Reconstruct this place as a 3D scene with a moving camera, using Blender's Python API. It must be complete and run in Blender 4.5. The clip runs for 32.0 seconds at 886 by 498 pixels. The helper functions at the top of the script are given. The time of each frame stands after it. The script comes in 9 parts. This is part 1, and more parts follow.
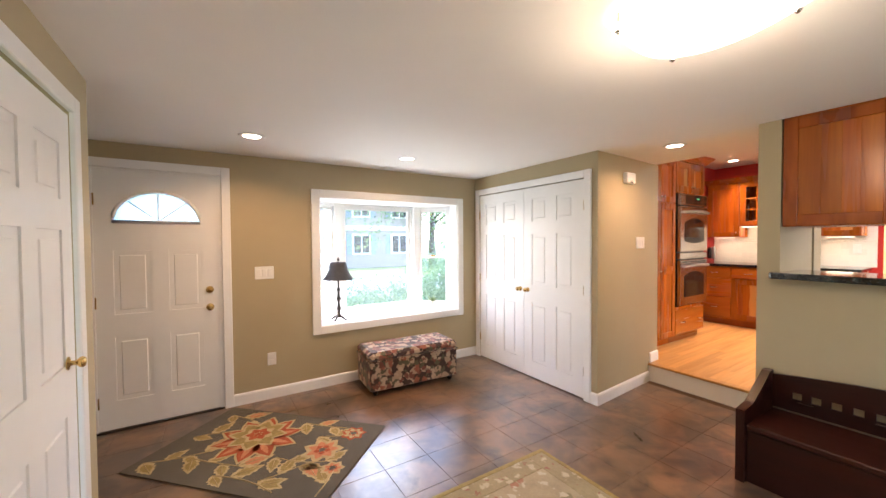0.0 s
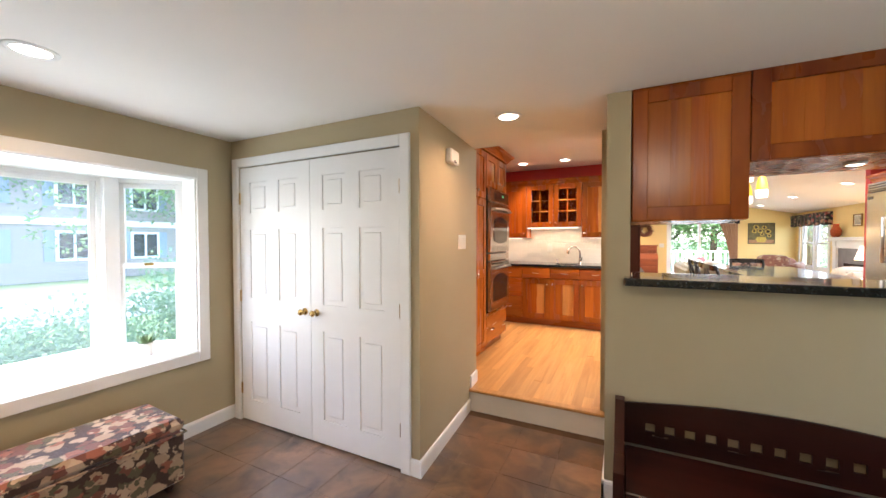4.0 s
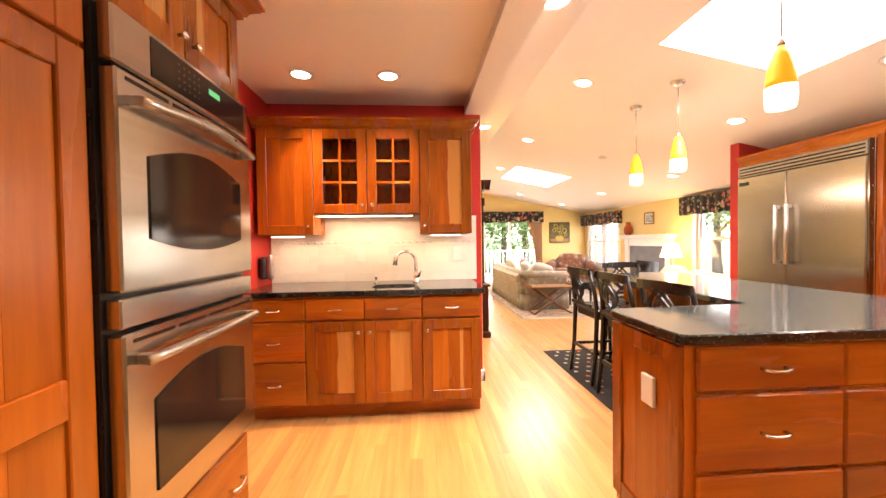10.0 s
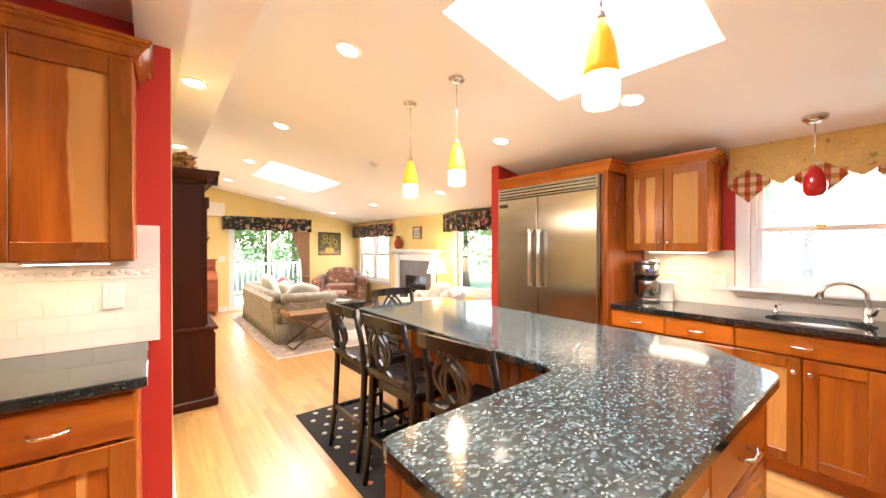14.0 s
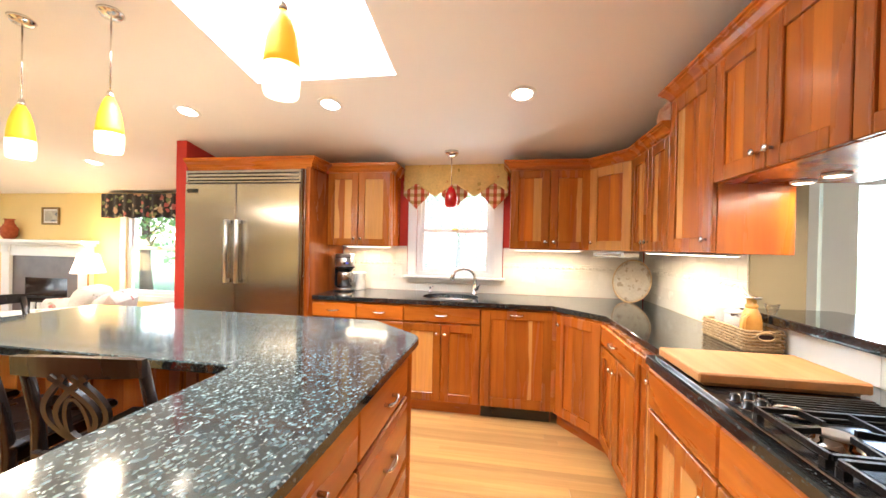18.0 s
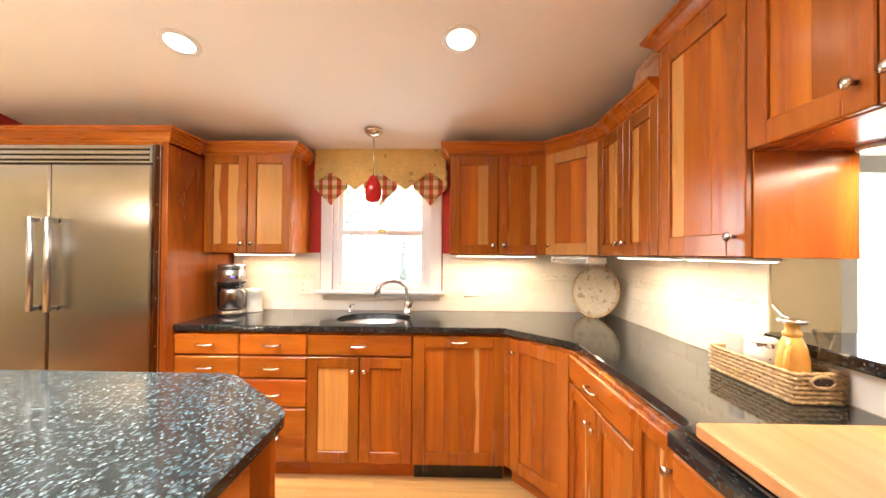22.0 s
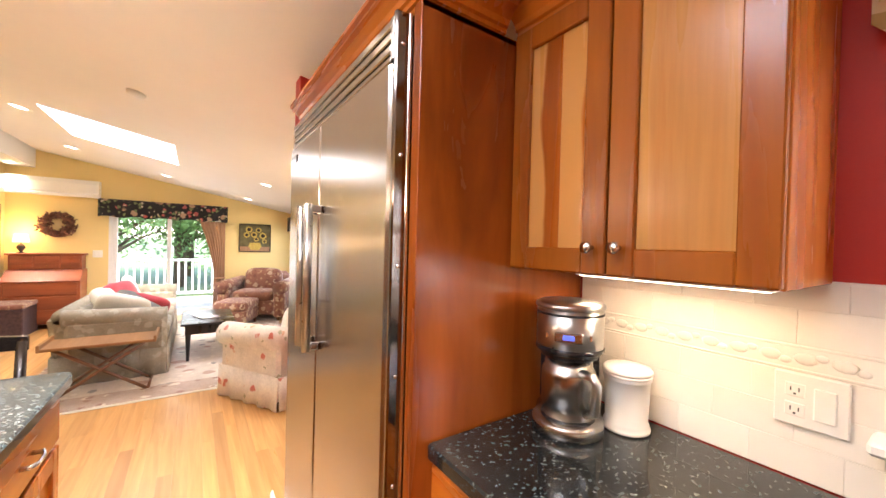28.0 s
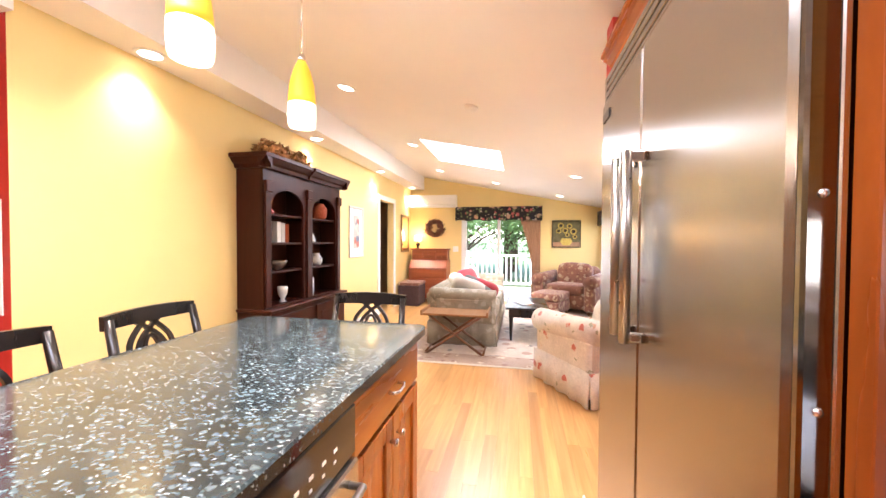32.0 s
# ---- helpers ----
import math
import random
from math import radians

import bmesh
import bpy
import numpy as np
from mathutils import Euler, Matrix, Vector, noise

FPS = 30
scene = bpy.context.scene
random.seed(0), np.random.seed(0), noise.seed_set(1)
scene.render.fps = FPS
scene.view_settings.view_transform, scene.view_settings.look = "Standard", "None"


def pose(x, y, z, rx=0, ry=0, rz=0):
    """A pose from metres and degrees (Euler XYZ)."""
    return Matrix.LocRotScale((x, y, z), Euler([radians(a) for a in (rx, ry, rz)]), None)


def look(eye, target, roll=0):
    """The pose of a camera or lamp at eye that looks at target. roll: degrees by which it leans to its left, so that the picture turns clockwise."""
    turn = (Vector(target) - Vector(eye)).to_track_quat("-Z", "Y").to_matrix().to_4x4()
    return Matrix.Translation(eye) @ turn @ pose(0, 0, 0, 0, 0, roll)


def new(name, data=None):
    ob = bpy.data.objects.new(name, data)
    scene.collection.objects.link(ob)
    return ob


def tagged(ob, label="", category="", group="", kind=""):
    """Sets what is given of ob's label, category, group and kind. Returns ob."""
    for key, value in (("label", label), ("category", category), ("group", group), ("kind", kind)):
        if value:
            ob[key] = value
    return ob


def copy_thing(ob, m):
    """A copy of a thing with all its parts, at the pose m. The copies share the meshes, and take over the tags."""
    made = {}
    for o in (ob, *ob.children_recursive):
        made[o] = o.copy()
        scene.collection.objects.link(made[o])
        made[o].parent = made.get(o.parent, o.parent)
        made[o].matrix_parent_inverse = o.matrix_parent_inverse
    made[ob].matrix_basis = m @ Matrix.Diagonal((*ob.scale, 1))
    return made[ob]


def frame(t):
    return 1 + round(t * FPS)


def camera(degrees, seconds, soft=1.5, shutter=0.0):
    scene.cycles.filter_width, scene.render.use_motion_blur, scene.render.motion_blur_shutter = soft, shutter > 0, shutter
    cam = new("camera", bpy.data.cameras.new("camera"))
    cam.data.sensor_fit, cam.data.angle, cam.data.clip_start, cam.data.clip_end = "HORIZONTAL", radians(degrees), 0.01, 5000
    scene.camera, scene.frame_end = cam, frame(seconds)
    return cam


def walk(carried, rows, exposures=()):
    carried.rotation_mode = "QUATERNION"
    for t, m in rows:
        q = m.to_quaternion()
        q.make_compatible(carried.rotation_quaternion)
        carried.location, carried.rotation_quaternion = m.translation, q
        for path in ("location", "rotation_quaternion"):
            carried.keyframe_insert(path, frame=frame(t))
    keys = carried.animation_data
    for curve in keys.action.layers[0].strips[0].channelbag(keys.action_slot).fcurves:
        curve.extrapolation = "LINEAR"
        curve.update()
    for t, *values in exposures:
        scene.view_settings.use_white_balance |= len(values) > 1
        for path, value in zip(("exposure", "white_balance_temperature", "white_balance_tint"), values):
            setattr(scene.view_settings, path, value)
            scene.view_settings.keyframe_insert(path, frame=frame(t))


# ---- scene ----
cam = camera(101.1, 32.0)
METRES, EYE, TILT, LEAN, TURN = 8.0, 1.5, 0.0, 0.0, -33.2
PATH = [
    (0, (-0.13, 0.183, 1.481), (0.939, 1.873, 1.433), -0.4),
    (0.5, (-0.077, 0.234, 1.474), (1.08, 1.865, 1.424), -0.3),
    (1, (0.007, 0.305, 1.468), (1.256, 1.867, 1.421), -0.4),
    (1.5, (0.099, 0.394, 1.465), (1.444, 1.874, 1.424), -0.4),
    (2, (0.187, 0.515, 1.46), (1.639, 1.891, 1.428), -0.2),
    (2.5, (0.302, 0.661, 1.458), (1.858, 1.917, 1.426), -0.1),
    (3, (0.462, 0.793, 1.463), (2.106, 1.932, 1.418), -0.1),
    (3.5, (0.652, 0.923, 1.464), (2.37, 1.946, 1.411), -0.1),
    (4, (0.827, 1.059, 1.452), (2.618, 1.949, 1.407), -0.1),
    (4.5, (1.061, 1.17, 1.462), (2.903, 1.948, 1.407), -0.2),
    (6.5, (2.084, 1.559, 1.46), (4.052, 1.909, 1.422), -0.4),
    (7, (2.331, 1.6, 1.455), (4.311, 1.867, 1.407), -0.3),
    (7.5, (2.604, 1.632, 1.453), (4.59, 1.855, 1.395), -0.4),
    (8, (2.832, 1.661, 1.449), (4.824, 1.82, 1.388), -0.3),
    (8.5, (3.076, 1.685, 1.447), (5.073, 1.779, 1.389), -0.2),
    (9, (3.314, 1.697, 1.449), (5.313, 1.719, 1.395), -0.5),
    (9.5, (3.523, 1.678, 1.442), (5.522, 1.626, 1.393), -0.8),
    (10, (3.718, 1.65, 1.438), (5.712, 1.51, 1.395), -0.8),
    (10.5, (3.889, 1.609, 1.443), (5.874, 1.37, 1.406), -0.9),
    (11, (4.076, 1.525, 1.469), (6.046, 1.183, 1.425), -0.8),
    (11.5, (4.244, 1.451, 1.489), (6.19, 0.991, 1.449), -0.1),
    (12, (4.36, 1.37, 1.486), (6.274, 0.788, 1.47), 0.4),
    (12.5, (4.475, 1.306, 1.491), (6.33, 0.558, 1.493), 0.3),
    (13, (4.558, 1.217, 1.497), (6.338, 0.305, 1.501), 0.5),
    (13.5, (4.63, 1.162, 1.529), (6.313, 0.081, 1.523), -0.2),
    (14, (4.642, 1.147, 1.556), (6.212, -0.092, 1.545), 0.0),
    (14.5, (4.647, 1.127, 1.571), (6.078, -0.27, 1.566), 0.5),
    (16.5, (4.557, 1.098, 1.583), (5.38, -0.725, 1.58), 0.7),
    (17, (4.537, 1.11, 1.567), (5.193, -0.779, 1.556), 0.9),
    (17.5, (4.516, 1.121, 1.552), (5.011, -0.816, 1.535), 1.2),
    (18, (4.526, 1.105, 1.532), (4.854, -0.868, 1.518), 1.2),
    (18.5, (4.507, 1.108, 1.521), (4.677, -0.885, 1.515), 0.8),
    (19, (4.497, 1.106, 1.508), (4.526, -0.894, 1.512), 0.6),
    (19.5, (4.499, 1.051, 1.51), (4.429, -0.948, 1.506), 0.8),
    (20, (4.471, 0.966, 1.532), (4.362, -1.031, 1.504), 0.3),
    (20.5, (4.44, 0.84, 1.529), (4.346, -1.157, 1.508), 0.2),
    (21, (4.423, 0.708, 1.532), (4.366, -1.291, 1.528), 0.1),
    (21.5, (4.444, 0.561, 1.534), (4.422, -1.439, 1.547), 0.2),
    (22, (4.473, 0.394, 1.533), (4.511, -1.606, 1.556), 0.4),
    (22.5, (4.43, 0.214, 1.538), (4.612, -1.777, 1.553), 0.6),
    (23, (4.462, 0.043, 1.541), (4.76, -1.935, 1.552), 0.7),
    (23.5, (4.492, -0.15, 1.542), (4.936, -2.1, 1.551), 0.8),
    (24, (4.541, -0.33, 1.543), (5.135, -2.239, 1.563), 0.9),
    (24.5, (4.578, -0.472, 1.543), (5.339, -2.321, 1.576), 0.7),
    (26.5, (4.913, -1.013, 1.59), (6.238, -2.511, 1.558), 2.1),
    (27, (5.05, -1.104, 1.591), (6.494, -2.488, 1.561), 1.9),
    (27.5, (5.201, -1.178, 1.591), (6.753, -2.439, 1.558), 1.8),
    (28, (5.365, -1.259, 1.583), (7.016, -2.387, 1.565), 1.5),
    (28.5, (5.487, -1.293, 1.57), (7.219, -2.294, 1.54), 0.6),
    (29, (5.63, -1.336, 1.565), (7.458, -2.146, 1.552), 1.0),
    (29.5, (5.71, -1.361, 1.543), (7.617, -1.964, 1.548), 1.0),
    (30, (5.737, -1.363, 1.522), (7.698, -1.755, 1.538), 0.9),
    (30.5, (5.754, -1.362, 1.512), (7.748, -1.515, 1.51), 0.8),
    (31, (5.744, -1.352, 1.497), (7.743, -1.294, 1.475), 0.7),
    (31.5, (5.697, -1.326, 1.488), (7.682, -1.083, 1.449), 0.6),
    (32, (5.629, -1.307, 1.469), (7.587, -0.901, 1.427), 0.3),
]
walk(cam, [(t, look(eye, target, roll)) for t, eye, target, roll in PATH], [(0, 4.34, 6300, 17), (1, 4.34, 6250, 17), (3, 4.14, 5700, 12), (5, 4.35, 6400, 14), (7, 4.53, 6600, 16), (9, 4.45, 7300, 24), (12, 4.42, 7050, 22), (14, 4.42, 6500, 14), (17, 4.45, 6050, 9), (20, 4.5, 6350, 9), (23, 4.45, 6700, 13), (24, 4.42, 6450, 12), (27, 4.18, 5950, 14), (28, 4.18, 6450, 18), (30, 4.25, 6350, 20), (32, 4.3, 6200, 22)])

# ---- world, sun, exposure ----
world = bpy.data.worlds.new("sky")
scene.world = world
world.use_nodes = True
wn = world.node_tree.nodes
sky = wn.new("ShaderNodeTexSky")
sky.sky_type, sky.sun_disc = "NISHITA", False
sky.sun_elevation, sky.sun_rotation = radians(52), radians(285)
world.node_tree.links.new(sky.outputs[0], wn["Background"].inputs[0])
wn["Background"].inputs[1].default_value = 0.095
sun_data = bpy.data.lights.new("sun", "SUN")
sun_data.energy, sun_data.angle, sun_data.color = 1.15, radians(25), (1.0, 0.95, 0.88)
new("sun", sun_data).matrix_world = look((-30, 8, 40), (0, 0, 0))
CAN_W, FOYER_CAN_W, BAY_W, SLIDER_W, SINKWIN_W, BACKDOOR_W, SKY_W = 0.58, 0.56, 1.0, 1.3, 0.9, 0.65, 2.95
UNIT = 0.063   # share of all small lamps and lit shades


def lamp(name, kind, m, watts, color, **kw):
    d = bpy.data.lights.new(name, kind)
    d.energy, d.color = watts, color
    for k, v in kw.items():
        if k == "size":
            d.size = v
        elif k == "size_y":
            d.shape, d.size_y = "RECTANGLE", v
        elif k == "disk":
            d.shape, d.size = "DISK", v
        elif k == "radius":
            d.shadow_soft_size = v
        elif k == "spread":
            d.spread = radians(v)
    ob = new(name, d)
    ob.matrix_world = m
    return ob


WARM, DAY = (1.0, 0.80, 0.58), (0.93, 0.97, 1.0)
AMBER_WHITE, SOFT_WHITE = (1.0, 0.60, 0.31), (1.0, 0.90, 0.76)

# ---- mesh helpers ----
class Shape:
    """Collects boxes, lathes and tubes into one mesh."""
    def __init__(self, m=None):
        self.v, self.f, self.m = [], [], m or Matrix.Identity(4)
        self.smooth = []

    def add(self, verts, faces, smooth=False, m=None):
        n, mm = len(self.v), (self.m @ m) if m else self.m
        self.v += [tuple(mm @ Vector(p)) for p in verts]
        self.f += [tuple(i + n for i in f) for f in faces]
        self.smooth += [smooth] * len(faces)
        return self

    def box(self, x0, x1, y0, y1, z0, z1, c=0.0, m=None):
        x0, x1, y0, y1, z0, z1 = min(x0, x1), max(x0, x1), min(y0, y1), max(y0, y1), min(z0, z1), max(z0, z1)
        if c <= 0:
            v = [(x, y, z) for z in (z0, z1) for y in (y0, y1) for x in (x0, x1)]
            f = [(0, 2, 3, 1), (4, 5, 7, 6), (0, 1, 5, 4), (2, 6, 7, 3), (0, 4, 6, 2), (1, 3, 7, 5)]
            return self.add(v, f, False, m)
        c = min(c, 0.45 * min(x1 - x0, y1 - y0, z1 - z0))
        v, idx = [], {}
        for sx in (0, 1):
            for sy in (0, 1):
                for sz in (0, 1):
                    X, Y, Z = (x0, x1)[sx], (y0, y1)[sy], (z0, z1)[sz]
                    dx, dy, dz = (c, -c)[sx], (c, -c)[sy], (c, -c)[sz]
                    for k, p in enumerate(((X, Y + dy, Z + dz), (X + dx, Y, Z + dz), (X + dx, Y + dy, Z))):
                        idx[sx, sy, sz, k] = len(v)
                        v.append(p)
        f = []
        for s in (0, 1):
            q = [idx[s, 0, 0, 0], idx[s, 1, 0, 0], idx[s, 1, 1, 0], idx[s, 0, 1, 0]]
            f.append(q if s else q[::-1])
            q = [idx[0, s, 0, 1], idx[0, s, 1, 1], idx[1, s, 1, 1], idx[1, s, 0, 1]]
            f.append(q if s else q[::-1])
            q = [idx[0, 0, s, 2], idx[1, 0, s, 2], idx[1, 1, s, 2], idx[0, 1, s, 2]]
            f.append(q if s else q[::-1])
        for a in (0, 1):
            for b in (0, 1):
                for (ka, kb, mk) in ((0, 1, lambda t: (a, b, t)), (0, 2, lambda t: (a, t, b)), (1, 2, lambda t: (t, a, b))):
                    q = [idx[(*mk(0), ka)], idx[(*mk(1), ka)], idx[(*mk(1), kb)], idx[(*mk(0), kb)]]
                    f.append(q)
        for sx in (0, 1):
            for sy in (0, 1):
                for sz in (0, 1):
                    f.append([idx[sx, sy, sz, k] for k in range(3)])
        return self.add(v, f, False, m)

    def lathe(self, profile, n=20, m=None, smooth=True):
        """profile: (radius, height) pairs from bottom to top, about the local z axis."""
        v, f = [], []
        for r, z in profile:
            for i in range(n):
                a = 2 * math.pi * i / n
                v.append((r * math.cos(a), r * math.sin(a), z))
        for j in range(len(profile) - 1):
            for i in range(n):
                f.append((j * n + i, j * n + (i + 1) % n, (j + 1) * n + (i + 1) % n, (j + 1) * n + i))
        if profile[0][0] > 1e-5:
            f.append(tuple(range(n))[::-1])
        if profile[-1][0] > 1e-5:
            f.append(tuple((len(profile) - 1) * n + i for i in range(n)))
        return self.add(v, f, smooth, m)

    def tube(self, pts, r, n=10, m=None, closed=False):
        """A round bar along points; r may be one radius or one for each point."""
        pts = [Vector(p) for p in pts]
        rs = r if isinstance(r, (list, tuple)) else [r] * len(pts)
        v, f, up = [], [], None
        for k, p in enumerate(pts):
            a = pts[k - 1] if (k or closed) else p
            b = pts[(k + 1) % len(pts)] if (k + 1 < len(pts) or closed) else p
            d = (b - a).normalized()
            if up is None:
                up = Vector((0, 0, 1)) if abs(d.z) < 0.9 else Vector((1, 0, 0))
            s = d.cross(up).normalized()
            up = s.cross(d).normalized()
            for i in range(n):
                t = 2 * math.pi * i / n
                v.append(p + rs[k] * (math.cos(t) * s + math.sin(t) * up))
        rows = len(pts)
        for k in range(rows if closed else rows - 1):
            for i in range(n):
                j, j2 = k * n, ((k + 1) % rows) * n
                f.append((j + i, j2 + i, j2 + (i + 1) % n, j + (i + 1) % n))
        if not closed:
            f += [tuple(range(n)), tuple((rows - 1) * n + i for i in range(n))[::-1]]
        return self.add(v, f, True, m)

    def prism(self, poly, z0, z1, m=None, smooth=False):
        """A flat outline in x and y, drawn up from z0 to z1."""
        n = len(poly)
        v = [(x, y, z0) for x, y in poly] + [(x, y, z1) for x, y in poly]
        f = [tuple(range(n))[::-1], tuple(range(n, 2 * n))] + [(i, (i + 1) % n, n + (i + 1) % n, n + i) for i in range(n)]
        return self.add(v, f, smooth, m)

    def sweep(self, profile, a, b, m=None):
        """A moulding: profile of (out, up) pairs drawn from a to b; out is to the right of the way from a to b."""
        a, b = Vector(a), Vector(b)
        d = (b - a).normalized()
        o = d.cross(Vector((0, 0, 1))).normalized()
        n = len(profile)
        v = [p + o * x + Vector((0, 0, z)) for p in (a, b) for x, z in profile]
        f = [(i, (i + 1) % n, n + (i + 1) % n, n + i) for i in range(n)] + [tuple(range(n))[::-1], tuple(range(n, 2 * n))]
        return self.add(v, f, False, m)

    def moulding(self, profile, pts, z):
        """The profile run level along a bent line at height z, with mitred corners; out is to the right of the way."""
        pts = [Vector((p[0], p[1], 0)) for p in pts]
        outs = [(b - a).normalized().cross(Vector((0, 0, 1))) for a, b in zip(pts, pts[1:])]
        v, n = [], len(profile)
        for k, p in enumerate(pts):
            a, b = outs[max(k - 1, 0)], outs[min(k, len(outs) - 1)]
            m = (a + b) / (1 + a.dot(b))
            v += [p + m * x + Vector((0, 0, z + h)) for x, h in profile]
        f = [tuple(range(n))[::-1], tuple((len(pts) - 1) * n + i for i in range(n))]
        for k in range(len(pts) - 1):
            f += [(k * n + i, k * n + (i + 1) % n, (k + 1) * n + (i + 1) % n, (k + 1) * n + i) for i in range(n)]
        return self.add(v, f)

    def pillow(self, sx, sy, sz, m=None, n=10, p=0.45, lump=0.0):
        """A soft rounded block (superellipsoid) of those half sizes."""
        v, f = [], []
        rows = n
        cols = 2 * n
        def pw(c):
            return math.copysign(abs(c) ** p, c)
        for j in range(rows + 1):
            ph = math.pi * (j / rows - 0.5)
            for i in range(cols):
                th = 2 * math.pi * i / cols
                q = Vector((sx * pw(math.cos(ph)) * pw(math.cos(th)), sy * pw(math.cos(ph)) * pw(math.sin(th)), sz * pw(math.sin(ph))))
                if lump:
                    q *= 1 + lump * noise.noise(q * 4.0)
                v.append(q)
        for j in range(rows):
            for i in range(cols):
                f.append((j * cols + i, j * cols + (i + 1) % cols, (j + 1) * cols + (i + 1) % cols, (j + 1) * cols + i))
        return self.add(v, f, True, m)

    def mesh(self, name, material):
        me = bpy.data.meshes.new(name)
        me.from_pydata(self.v, [], self.f)
        me.polygons.foreach_set("use_smooth", self.smooth)
        me.materials.append(material)
        bm = bmesh.new()
        bm.from_mesh(me)
        bmesh.ops.remove_doubles(bm, verts=bm.verts, dist=1e-6)
        bmesh.ops.recalc_face_normals(bm, faces=bm.faces)
        bm.to_mesh(me)
        bm.free()
        return me


def holed(outline, holes, t0, t1, m=None):
    """An upright plate: an outline in x and z with holes, from t0 to t1 in y."""
    bm = bmesh.new()
    rows = []
    for y in (t0, t1):
        loops = [[bm.verts.new((x, y, z)) for x, z in lp] for lp in (outline, *holes)]
        ed = [bm.edges.new((lp[i - 1], lp[i])) for lp in loops for i in range(len(lp))]
        bmesh.ops.triangle_fill(bm, use_beauty=True, edges=ed)
        rows.append(loops)
    for la, lb in zip(*rows):
        for i in range(len(la)):
            bm.faces.new((la[i - 1], la[i], lb[i], lb[i - 1]))
    bm.verts.index_update()
    s = Shape(m)
    s.add([v.co.copy() for v in bm.verts], [tuple(v.index for v in f.verts) for f in bm.faces])
    bm.free()
    return s


def thing(name, m, label, category, group="", kind=""):
    ob = new(name)
    ob.empty_display_size = 0.1
    ob.matrix_world = m
    return tagged(ob, label, category, group, kind)


def part(name, shape, material, parent, label=""):
    ob = new(name, shape.mesh(name, material))
    ob.parent = parent
    return tagged(ob, label)


def single(name, shape, material, label, category, group="", kind="", m=None):
    ob = new(name, shape.mesh(name, material))
    if m:
        ob.matrix_world = m
    return tagged(ob, label, category, group, kind)


def struct(name, shape, material, label, category=""):
    return single(name, shape, material, label, category or name.split("_")[0], kind="structure")


